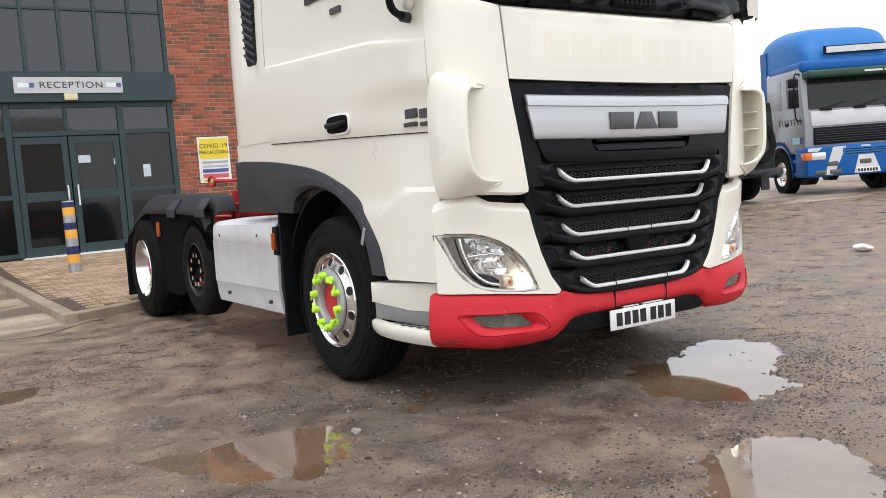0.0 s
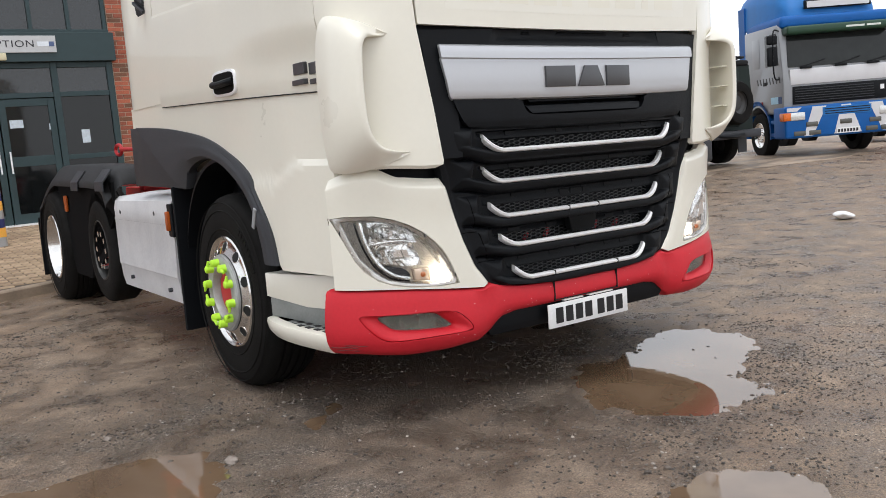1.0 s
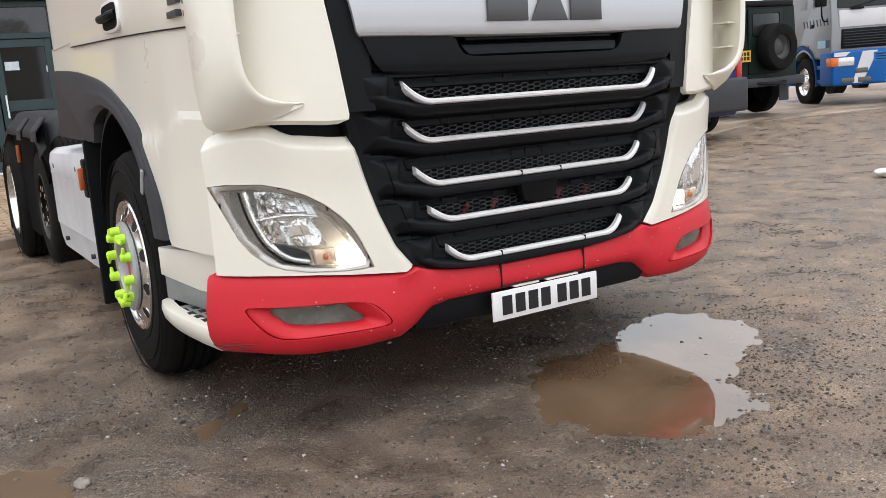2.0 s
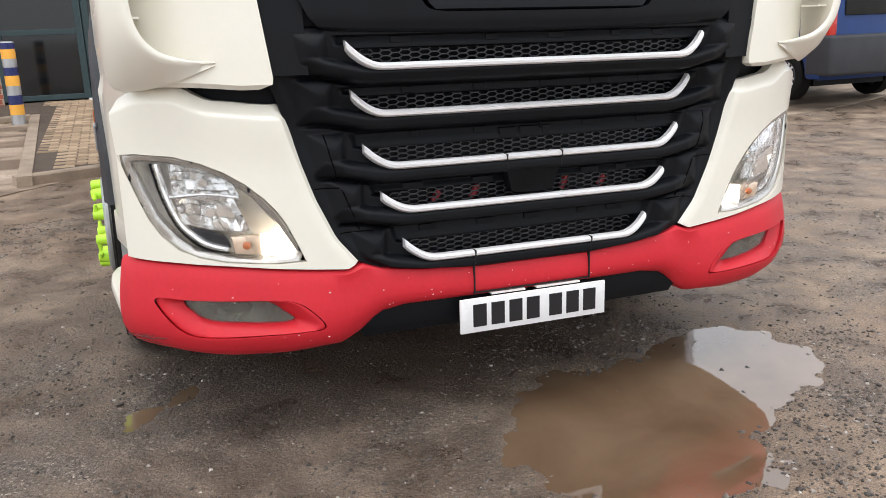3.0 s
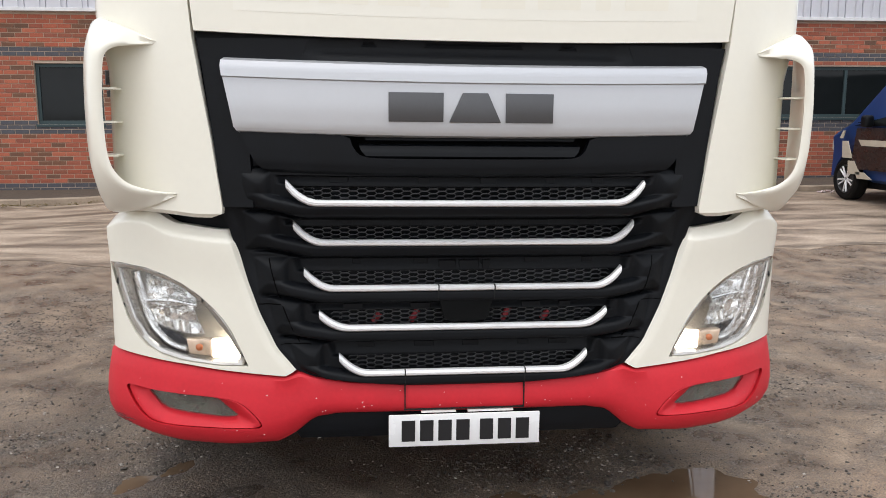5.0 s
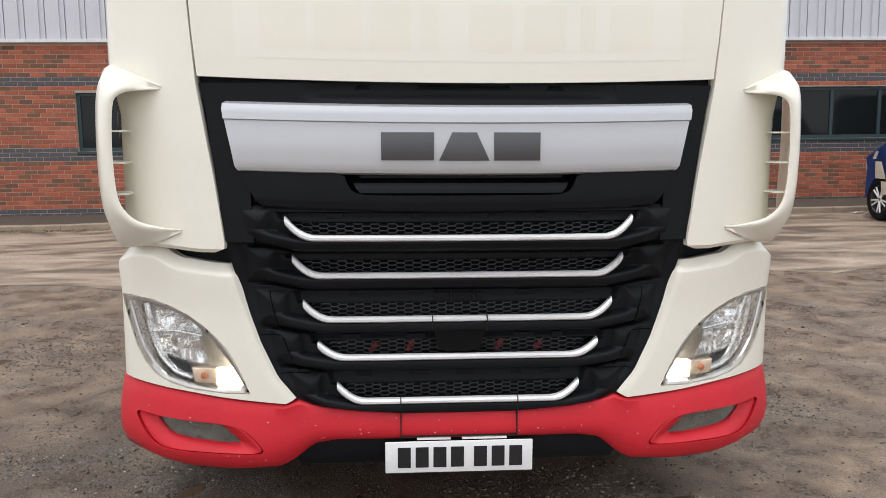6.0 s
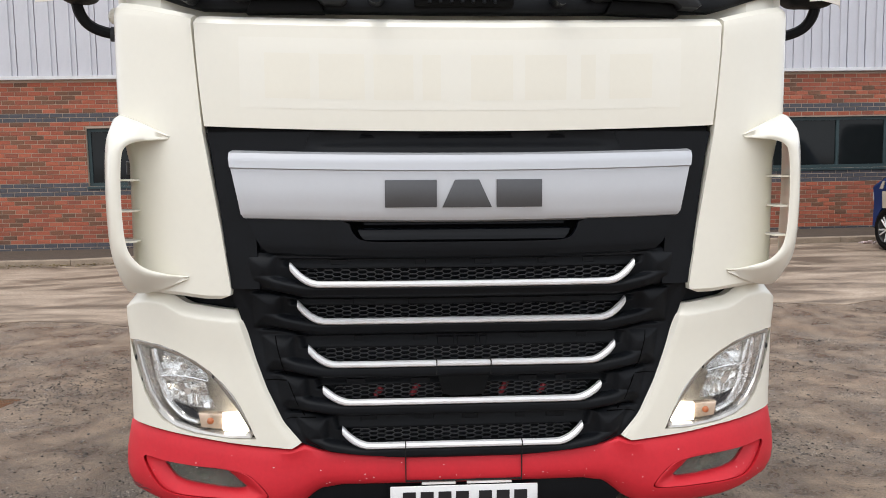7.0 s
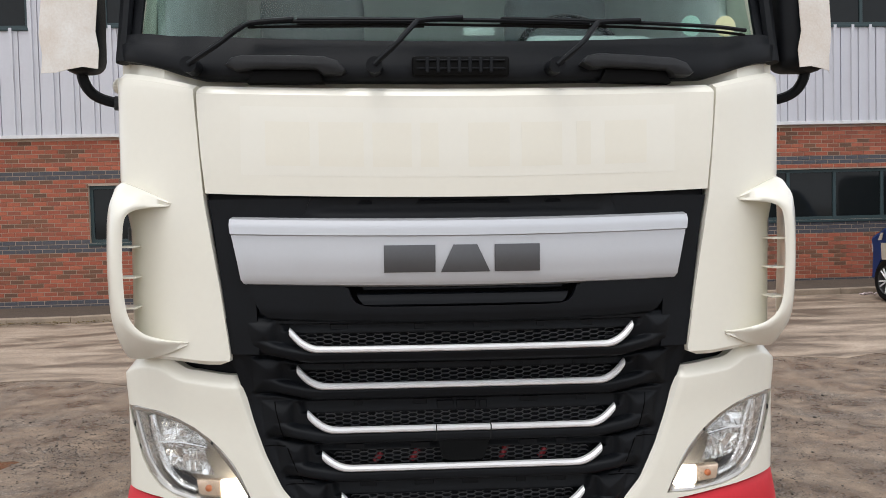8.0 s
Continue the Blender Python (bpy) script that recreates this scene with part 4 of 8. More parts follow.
# bonnet panel between the grille and the windscreen
hood = sheet(HIGH, [(1.668, -0.872, 0.872, 0.0), (1.80, -0.884, 0.884, -0.004), (1.93, -0.893, 0.893, -0.004), (2.005, -0.898, 0.898, 0.0), (2.022, -0.895, 0.895, 0.012), (2.034, -0.885, 0.885, 0.035)], 0.0, 0.03, 60, 4)
for v in hood.verts:
    v.co.z += 0.022 * (v.co.x / 0.88) ** 2
part("bonnet_panel", hood, CREAM, TRUCK)
GHOST = mat("unfaded_cream_paint", (0.845, 0.818, 0.725), 0.27, vary=0.015, scale=3, coat=0.5)
decal = sheet(HIGH, [(1.735, -0.745, 0.745, -0.002), (1.80, -0.745, 0.745, -0.004), (1.93, -0.745, 0.745, -0.004), (1.965, -0.745, 0.745, -0.0021)], -0.0007, 0.004, 40, 3)
for v in decal.verts:
    v.co.z += 0.022 * (v.co.x / 0.88) ** 2
faded = part("decal_shadow", decal, GHOST, TRUCK, "faint paler rectangle where lettering was removed")
LETTER = mat("faded_cream_paint", (0.836, 0.80, 0.69), 0.28, vary=0.015, scale=4, coat=0.4)
for x0, x1 in ((-0.66, -0.51), (-0.48, -0.33), (-0.30, -0.17), (-0.14, -0.08), (0.02, 0.16), (0.2, 0.34), (0.39, 0.44), (0.49, 0.64)):
    bm = sheet(HIGH, [(1.768, x0, x1, -0.0028), (1.80, x0, x1, -0.004), (1.915, x0, x1, -0.004)], -0.0013, 0.003, 8, 3)
    for v in bm.verts:
        v.co.z += 0.022 * (v.co.x / 0.88) ** 2
    part("faded_bar", bm, LETTER, faded)

# corner panels beside the bonnet, with the air deflectors
def corner(s):
    e = HIGH.ofy(0.205)
    r = [(1.105, 0.835, e, 0.012), (1.118, 0.80, e, 0.0), (1.135, 0.797, e, 0.0), (1.36, 0.828, e, 0.0), (1.668, 0.879, e, 0.0), (1.90, 0.898, e, 0.0), (2.02, 0.908, e, 0.0), (2.038, 0.908, e, 0.004), (2.052, 0.904, e, 0.02)]
    bm = sheet(HIGH, [(z, s * a, s * b, d) for z, a, b, d in r], 0.0, 0.03, 30, 3)
    for v in bm.verts:
        t = max(0, (abs(v.co.x) - 0.88) / 0.37)
        if v.co.z > 1.9:
            v.co.z += 0.095 * t * (v.co.z - 1.9) / 0.15
        if v.co.z < 1.14:
            v.co.z += 0.012 * math.sin(min(1, t) * 3.1)
    p = part("corner_panel", flare(bm), CREAM, TRUCK)
    return p


both_sides(corner)


def deflector(s):
    """The air guide on the corner: a fin that grows out of the side and reaches forward over the corner panel to a rounded C-shaped lip."""
    d = new("air_deflector")
    d.parent = TRUCK
    # lip point (x, y, z), its width, and where the fin's outer face leaves the skin
    keys = [((1.000, 0.028, 1.646), 0.006, (0.99, 0.024, 1.657)), ((1.055, 0.02, 1.643), 0.016, (1.06, 0.055, 1.690)), ((1.10, -0.01, 1.637), 0.026, (1.14, 0.10, 1.722)),
            ((1.128, -0.03, 1.620), 0.032, (1.20, 0.16, 1.735)), ((1.140, -0.034, 1.585), 0.034, (1.224, 0.19, 1.66)), ((1.146, -0.034, 1.50), 0.034, (1.232, 0.20, 1.53)),
            ((1.146, -0.034, 1.41), 0.034, (1.232, 0.20, 1.41)), ((1.139, -0.034, 1.31), 0.034, (1.228, 0.20, 1.28)), ((1.12, -0.03, 1.253), 0.032, (1.222, 0.19, 1.18)),
            ((1.08, -0.018, 1.213), 0.026, (1.205, 0.18, 1.118)), ((1.02, 0.0, 1.192), 0.020, (1.15, 0.125, 1.108)), ((0.98, 0.0, 1.186), 0.012, (1.05, 0.05, 1.128)), ((0.940, -0.004, 1.183), 0.005, (0.945, 0.004, 1.172))]
    lips = smooth_line([k[0] for k in keys], 5)
    bases = smooth_line([k[2] for k in keys], 5)
    wid = [v.x for v in smooth_line([(k[1], 0, 0) for k in keys], 5)]
    mid = Vector((1.0, 0, 1.42))
    bm = bmesh.new()
    rings = []
    n = len(lips)
    for i, (p, b, w) in enumerate(zip(lips, bases, wid)):
        t = (lips[min(i + 1, n - 1)] - lips[max(i - 1, 0)]).normalized()
        out = Vector((t.z, 0, -t.x)).normalized()
        if out.dot(p - mid) < 0:
            out = -out
        skin = HIGH.at(HIGH.of(min(p.x, 1.2)), 0)[1]
        o = p + out * w
        lift = w / 0.034
        m1 = lerp(o, b, 0.4) + out * (0.020 * lift) + Vector((0, -0.010 * lift, 0))
        m2 = lerp(o, b, 0.75) + out * (0.016 * lift) + Vector((0, -0.006 * lift, 0))
        c = b - out * (0.010 * lift) + Vector((0, 0.004, 0))
        n1 = lerp(p, c, 0.5) + out * (0.008 * lift)
        ring = [p + Vector((0, 0.008, 0)), p + out * (w * 0.2), p + out * (w * 0.6), o + Vector((0, 0.008, 0)), m1, m2, b, c, n1]
        rings.append([bm.verts.new((s * q.x, q.y, q.z)) for q in ring])
    for a, b in zip(rings, rings[1:]):
        for k in range(len(a)):
            bm.faces.new((a[k], a[(k + 1) % len(a)], b[(k + 1) % len(a)], b[k]))
    bm.faces.new(rings[0])
    bm.faces.new(rings[-1][::-1])
    part("fin", bm, CREAM, d, "", 60)
    for z in (1.30, 1.405, 1.51):
        part("rib", box(s * 1.12, s * 1.185, 0.02, 0.13, z - 0.003, z + 0.003), CREAM, d)
    return d


both_sides(deflector)

# ---- grille ----
BARS = [(1.156, 0.593, 0.060), (1.021, 0.574, 0.058), (0.866, 0.541, 0.054), (0.731, 0.493, 0.044), (0.574, 0.428, 0.052)]
GW = table([0.50, 0.53, 0.545, 0.56, 0.585, 0.66, 0.78, 0.94, 1.065, 1.12, 1.14, 1.36, 1.69], [0.0, 0.22, 0.39, 0.50, 0.56, 0.624, 0.68, 0.735, 0.77, 0.795, 0.80, 0.826, 0.87])


def bar_z(i, x):
    z, xe, rise = BARS[i]
    t = max(0.0, (abs(x) - (xe - 0.10)) / 0.10)
    return z + rise * min(t, 1.6) ** 2.0


def bar_end(i, a):
    """The swelling bar's line below its strip, lifting a little past the strip's end."""
    zb, xe, rise = BARS[i]
    return zb - 0.026 + 0.5 * rise * step01(xe - 0.08, xe + 0.10, a)


def grille_depth(x, z):
    """How far the louvred face stands behind (plus) or before the nose line."""
    a = abs(x)
    d = 0.022
    for i, (zb, xe, rise) in enumerate(BARS):
        up = BARS[i - 1][0] if i else 1.30
        s = bar_z(i, min(a, xe))
        # flank beside the opening: a low pyramid, steep towards the middle
        da, dz = a - (xe + 0.085), z - (zb + 0.052)
        f = max(0.0, 1 - max((-da / 0.035) if da < 0 else (da / 0.075), (dz / 0.052) if dz > 0 else (-dz / 0.075)))
        d -= 0.032 * f * (2 - f) * 0.8
        # hollow round the opening, its end following the strip's turned-up tip
        rim = xe + 0.018 + 0.25 * (z - zb - 0.06)
        hollow = (1 - step01(rim - 0.012, rim + 0.014, a)) * step01(zb - 0.002, zb + 0.004, z - max(0.0, s - zb)) * (1 - step01(up - 0.062, up - 0.056, z))
        if hollow > 0:
            shelf = step01(zb + 0.046, zb + 0.050, z)
            slope = 0.044 + 0.010 * step01(zb + 0.05, up - 0.06, z)
            d = lerp(d, lerp(0.078, slope, shelf), hollow)
        # swelling bar under the strip, a blunt end past the strip's tip
        zc = bar_end(i, a)
        q = (z - zc) / 0.026
        if abs(q) < 1:
            e = 1 - step01(xe + 0.03, xe + 0.135, a)
            d = lerp(d, -0.020 + 0.012 * q * q * q * q, e * (1 - q * q * q * q) ** 0.5)
        # shadowed groove below it
        d += 0.016 * math.exp(-((z - (zc - 0.031)) / 0.005) ** 2) * (1 - step01(xe + 0.10, xe + 0.16, a))
    return lerp(d, 0.012, step01(GW(z) - 0.030, GW(z) - 0.004, a))


P, D = [], []
for z in np.concatenate([np.linspace(0.512, 1.262, 250), np.linspace(1.27, 1.70, 12)]):
    w = GW(z) + 0.012
    row = []
    for t in np.linspace(-1, 1, 221):
        u = t * w
        x, y = LOW.at(u, grille_depth(u, z)) if z < 1.265 else HIGH.at(u, 0.045)
        if z < 1.265:
            xh, yh = HIGH.at(u, grille_depth(u, z))
            k = step01(0.95, 1.25, z)
            x, y = lerp(x, xh, k), lerp(y, yh, k)
        row.append(Vector((x, y, z)))
    P.append(row)
grille = part("grille_frame", grid_solid(P, (0, 0.05, 0)), BLACK, TRUCK, angle=62)


def grille_skin(x, z, off):
    """The grille's face at (x, z), off metres behind it."""
    k = step01(0.95, 1.25, z)
    o = grille_depth(x, z) + off
    return Vector((x, lerp(LOW.at(x, o)[1], HIGH.at(x, o)[1], k), z))


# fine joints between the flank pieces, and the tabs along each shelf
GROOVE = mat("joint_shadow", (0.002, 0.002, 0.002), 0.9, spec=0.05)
for s in (-1, 1):
    for pts in ([(0.655, 0.965), (0.640, 0.90), (0.620, 0.83), (0.590, 0.75), (0.560, 0.68)], [(0.692, 0.812), (0.655, 0.811), (0.618, 0.812)], [(0.622, 0.672), (0.57, 0.674), (0.52, 0.672)]):
        line = smooth_line([(s * x, z, 0) for x, z in pts], 6)
        part("flank_joint", tube([grille_skin(p.x, p.y, 0.0005) for p in line[::2]], 0.0022, 5), GROOVE, grille)
rng = random.Random(17)
for i, (zb, xe, rise) in enumerate(BARS):
    up = BARS[i - 1][0] if i else 1.30
    for x in (-0.72, -0.3, 0.08, 0.44, 0.78):
        x = x * xe + rng.uniform(-0.03, 0.03)
        w = rng.uniform(0.012, 0.035)
        z = up - 0.070
        p = grille_skin(x, z - 0.006, 0)
        part("shelf_tab", box(x - w, x + w, p.y - 0.003, p.y + 0.01, z - 0.012, z + 0.008, 0.002, 1), BLACK, grille)
x, z = 0.098, BARS[2][0]
p = grille_skin(0, z + 0.08, 0)
for a, b in ((-0.09, -0.03), (-0.02, 0.05), (0.06, 0.09)):
    part("centre_block", box(a, b, p.y - 0.008, p.y + 0.01, z + 0.050, z + 0.086, 0.003, 1), BLACK, grille)

# bright strips along the five openings
for i, (zb, xe, rise) in enumerate(BARS):
    bm = bmesh.new()
    rings = []
    N = 44
    for j in range(N + 1):
        x = lerp(-xe, xe, 0.5 - 0.5 * math.cos(math.pi * j / N))
        z = bar_z(i, x)
        t = max(0.0, (abs(x) - (xe - 0.10)) / 0.10)
        hgt = 0.0095 + 0.006 * t - 0.010 * max(0, t - 0.9) * 2.5
        xl, yl = LOW.at(x, -0.020)
        xh, yh = HIGH.at(x, -0.020)
        k = step01(0.95, 1.25, zb)
        y = lerp(yl, yh, k) + 0.02 * t * t
        rings.append([bm.verts.new((x, y + dy, z + dz * hgt)) for dy, dz in ((0.02, -1.1), (0.003, -1), (-0.006, -0.45), (-0.007, 0.3), (0.002, 1), (0.02, 1.1))])
    for a, b in zip(rings, rings[1:]):
        for kx in range(6):
            bm.faces.new((a[kx], a[(kx + 1) % 6], b[(kx + 1) % 6], b[kx]))
    bm.faces.new(rings[0])
    bm.faces.new(rings[-1][::-1])
    part("bright_strip", bm, SATIN, TRUCK, "satin chrome grille strip")

# honeycomb wire behind the openings
HEX = mat("honeycomb_plastic", (0.045, 0.046, 0.05), 0.4, vary=0.2, spec=0.5)
for i, (zb, xe, rise) in enumerate(BARS):
    bm = bmesh.new()
    a = 0.0125
    wx, hz = a * 1.55, a * 0.62
    k = step01(0.95, 1.25, zb)

    def yy(x):
        return lerp(LOW.at(x, 0.046)[1], HIGH.at(x, 0.046)[1], k)
    ncol = int(2 * xe / (wx * 1.5)) + 1
    for c in range(-ncol // 2, ncol // 2 + 1):
        for r in range(-1, 5):
            cx = c * wx * 1.5
            cz = zb + 0.004 + r * hz * 2 + (hz if c % 2 else 0) + (bar_z(i, cx) - zb)
            if abs(cx) > xe - 0.03:
                continue
            pts = [(cx - wx, cz), (cx - wx * 0.5, cz + hz), (cx + wx * 0.5, cz + hz), (cx + wx, cz)]
            for (x0, z0), (x1, z1) in zip(pts, pts[1:]):
                if not bar_z(i, cx) - 0.004 < (z0 + z1) / 2 < zb + 0.052:
                    continue
                t = 0.0016
                q = [(x0, z0 - t), (x1, z1 - t), (x1, z1 + t), (x0, z0 + t)]
                f = [bm.verts.new((x, yy(x), z)) for x, z in q]
                g = [bm.verts.new((x, yy(x) + 0.008, z)) for x, z in q]
                bm.faces.new(f[::-1])
                for m in range(4):
                    bm.faces.new((f[m], f[(m + 1) % 4], g[(m + 1) % 4], g[m]))
    tagged(part("honeycomb", bm, HEX, TRUCK), kind="stuff")

# dark gap inside the fourth opening: bumper sensor cover and red cooler pipes glimpsed behind
cover = prism(poly_smooth([(-0.064, 0.754), (0.0, 0.750), (0.064, 0.754), (0.078, 0.775), (0.088, 0.815), (0.090, 0.84), (-0.090, 0.84), (-0.088, 0.815), (-0.078, 0.775)], 3), "y", -0.012, 0.03, bevel=0.004)
part("sensor_cover", cover, mat("flat_black_cover", (0.004, 0.0045, 0.005), 0.6, spec=0.12, vary=0.2), TRUCK)
for x, h in ((-0.30, 0.03), (-0.17, 0.04), (0.15, 0.045), (0.29, 0.03)):
    part("pipe_end", rod((x - 0.012, 0.064, 0.735), (x + 0.012, 0.064, 0.735 + h), 0.011, 8), mat("dull_red_pipe", (0.24, 0.012, 0.018), 0.6), TRUCK)

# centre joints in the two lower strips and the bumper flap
# near-black for joints and worn spots; also paints the shade inside holes and slots
DARK_FILL = mat("joint_rubber", (0.008, 0.008, 0.008), 0.8)
for x, zb in ((-0.095, BARS[2][0]), (0.095, BARS[2][0]), (-0.206, BARS[4][0]), (0.206, BARS[4][0])):
    yv = LOW.at(x, -0.0285)[1]
    part("strip_joint", box(x - 0.0018, x + 0.0018, yv, yv + 0.03, zb - 0.011, zb + 0.011), DARK_FILL, TRUCK)
    part("bar_joint", tube([grille_skin(x, z, 0.0002) for z in np.linspace(zb - 0.045, zb - 0.010, 6)], 0.0018, 5), DARK_FILL, TRUCK)

# plain black head of the grille and the silver badge panel
head = sheet(HIGH, [(1.238, -0.60, 0.60, 0.045), (1.243, -0.640, 0.640, 0.016), (1.252, -0.668, 0.668, 0.005), (1.275, -0.692, 0.692, 0.0), (1.32, -0.716, 0.716, -0.001), (1.372, -0.738, 0.738, 0.0), (1.39, -0.742, 0.742, 0.02)], 0.0, 0.03, 60, 3)
for v in head.verts:
    v.co.z += 0.018 * (v.co.x / 0.76) ** 2
grab = part("grab_panel", head, BLACK, TRUCK)
grab.parent = None
cut(grab, prism(poly_smooth([(-0.395, 1.392), (-0.388, 1.362), (-0.372, 1.325), (-0.335, 1.304), (-0.2, 1.300), (0.2, 1.300), (0.335, 1.304), (0.372, 1.325), (0.388, 1.362), (0.395, 1.392)], 3), "y", -0.3, -0.045))
grab.parent = TRUCK
# floor of the grab slot, its deep shade put into the joint-shadow colour
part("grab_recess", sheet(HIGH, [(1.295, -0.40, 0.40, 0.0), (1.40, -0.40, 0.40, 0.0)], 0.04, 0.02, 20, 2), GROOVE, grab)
ledge = sheet(HIGH, [(1.303, -0.33, 0.33, 0.006), (1.308, -0.338, 0.338, 0.0), (1.322, -0.352, 0.352, 0.003), (1.340, -0.362, 0.362, 0.013), (1.345, -0.362, 0.362, 0.03)], 0.0, 0.02, 30, 3)
part("grab_ledge", ledge, BLACK, grab)
part("grab_ledge", sheet(HIGH, [(1.352, -0.335, 0.335, 0.030), (1.358, -0.34, 0.34, 0.016), (1.368, -0.345, 0.345, 0.018), (1.385, -0.35, 0.35, 0.03)], 0.0, 0.02, 30, 2), BLACK, grab)
for s in (-1, 1):
    part("grille_side", sheet(HIGH, [(1.14, s * 0.70, s * 0.797, 0.0), (1.36, s * 0.71, s * 0.824, 0.0), (1.604, s * 0.73, s * 0.855, 0.0)], 0.012, 0.03, 8, 6), BLACK, TRUCK)
    part("grille_top", sheet(HIGH, [(1.598, s * 0.545, s * 0.856, 0.014), (1.668, s * 0.515, s * 0.87, 0.012)], 0.0, 0.03, 16, 3), BLACK, TRUCK)
bm = sheet(HIGH, [(1.598, -0.545, 0.545, 0.014), (1.624, -0.535, 0.535, 0.014), (1.650, -0.523, 0.523, 0.014), (1.668, -0.515, 0.515, 0.014)], 0.0, 0.02, 48, 3)
for v in bm.verts:
    v.co.y += 0.02 * (1 - step01(0.46, 0.53, abs(v.co.x))) * step01(1.600, 1.640, v.co.z)
topgrille = part("grille_top", bm, BLACK, TRUCK)
for x0, x1 in ((-0.36, -0.30), (-0.16, 0.17), (0.28, 0.35)):
    part("top_rib", sheet(HIGH, [(1.644, x0, x1, 0.036), (1.654, x0 + 0.01, x1 - 0.01, 0.028), (1.664, x0 + 0.015, x1 - 0.015, 0.036)], 0.0, 0.01, 8, 2), BLACK, topgrille)
bm = sheet(HIGH, [(1.366, -0.735, 0.735, 0.018), (1.373, -0.744, 0.744, 0.004), (1.385, -0.752, 0.752, 0.0), (1.45, -0.764, 0.764, -0.003), (1.536, -0.783, 0.783, 0.0), (1.540, -0.784, 0.784, -0.010), (1.57, -0.788, 0.788, -0.008), (1.589, -0.787, 0.787, -0.002), (1.597, -0.78, 0.78, 0.014)], -0.010, 0.018, 60, 3)
for v in bm.verts:
    v.co.z += 0.012 * (v.co.x / 0.78) ** 2
badge = part("badge_panel", bm, SILVER, TRUCK, "brushed silver panel across the grille")
MARK = mat("badge_grey", (0.10, 0.10, 0.105), 0.32, metal=0.6, vary=0.05)


def logo(pts):
    """A flat badge block that follows the panel's bow."""
    bm = prism(pts, "y", 0.0, 0.012, bevel=0.002)
    for v in bm.verts:
        v.co.y += HIGH.at(v.co.x, 0)[1] - 0.023
    return bm


part("badge_block", logo([(-0.268, 1.417), (-0.096, 1.417), (-0.096, 1.508), (-0.268, 1.508)]), MARK, badge, "dark grey badge block")
part("badge_block", logo([(-0.078, 1.416), (0.088, 1.416), (0.045, 1.508), (-0.035, 1.508)]), MARK, badge)
part("badge_block", logo([(0.104, 1.416), (0.257, 1.416), (0.257, 1.508), (0.104, 1.508)]), MARK, badge)

# ---- red bumper ----
top = table([0, 0.206, 0.39, 0.508, 0.561, 0.607, 0.725, 0.928, 1.09, 1.5], [0.529, 0.532, 0.541, 0.560, 0.578, 0.563, 0.576, 0.600, 0.612, 0.628])
bot = table([0, 0.43, 0.511, 0.571, 0.632, 0.79, 0.98, 1.1, 1.17, 1.23, 1.5], [0.425, 0.427, 0.412, 0.358, 0.322, 0.312, 0.312, 0.322, 0.330, 0.334, 0.332])
E_END = LOW.ofy(0.285)
us = np.unique(np.concatenate([np.linspace(-E_END, E_END, 120), [-0.561, 0.561]]))
prof = [(0.0, 0.03), (0.02, 0.004), (0.06, -0.004), (0.2, -0.012), (0.4, -0.022), (0.6, -0.026), (0.75, -0.022), (0.88, -0.006), (0.96, 0.02), (1.0, 0.055)]
P, D = [], []
for f, d in prof:
    row, back = [], []
    for u in us:
        xx = abs(LOW.at(u)[0]) if abs(u) < 1.2 else abs(u)
        a, b = top(abs(u)), bot(abs(u))
        k = 1 - 0.55 * (1 - step01(0.45, 0.62, abs(u)))
        o = d * k + 0.012 * math.exp(-((abs(u) - 0.60) / 0.05) ** 2) * (1 if 0.1 < f < 0.95 else 0)
        x, y = LOW.at(u, o)
        x2, y2 = LOW.at(u, o + 0.035)
        row.append(Vector((x, y, lerp(a, b, f))))
        back.append(Vector((x2 - x, y2 - y, 0)))
    P.append(row)
    D.append(back)
bumper = part("bumper", grid_solid(P, lambda i, j: D[i][j]), RED, TRUCK, "chipped red painted bumper", 40)
bumper.parent = None


FOG = poly_smooth([(1.075, 0.497), (0.96, 0.494), (0.85, 0.488), (0.80, 0.455), (0.768, 0.419), (0.9, 0.421), (1.01, 0.432), (1.055, 0.462)], 3)
RECESS = poly_smooth([(1.155, 0.507), (1.13, 0.512), (1.04, 0.506), (0.84, 0.499), (0.76, 0.482), (0.71, 0.440), (0.688, 0.410), (0.69, 0.396), (0.71, 0.392), (0.85, 0.391), (1.03, 0.390), (1.09, 0.408), (1.13, 0.45), (1.155, 0.49)], 4)
for s in (-1, 1):
    cut(bumper, prism([(s * x, z) for x, z in RECESS], "y", -0.2, 0.5))
bumper.parent = TRUCK


def on_low(x, z, off):
    return Vector((x, LOW.at(LOW.of(x), 0)[1] + off, z))


def fog_ring(poly, c, m=150):
    """The outline's points at even angles round c."""
    out = []
    for k in range(m):
        a = 2 * math.pi * k / m
        best = 0.01
        for (x0, z0), (x1, z1) in zip(poly, poly[1:] + poly[:1]):
            dx, dz, ex, ez = math.cos(a), math.sin(a), x1 - x0, z1 - z0
            den = dx * ez - dz * ex
            if abs(den) < 1e-9:
                continue
            q = ((x0 - c[0]) * ez - (z0 - c[1]) * ex) / den
            w = ((x0 - c[0]) * dz - (z0 - c[1]) * dx) / den
            if q > 0 and -1e-6 <= w <= 1 + 1e-6:
                best = max(best, q)
        out.append((c[0] + best * math.cos(a), c[1] + best * math.sin(a)))
    return out


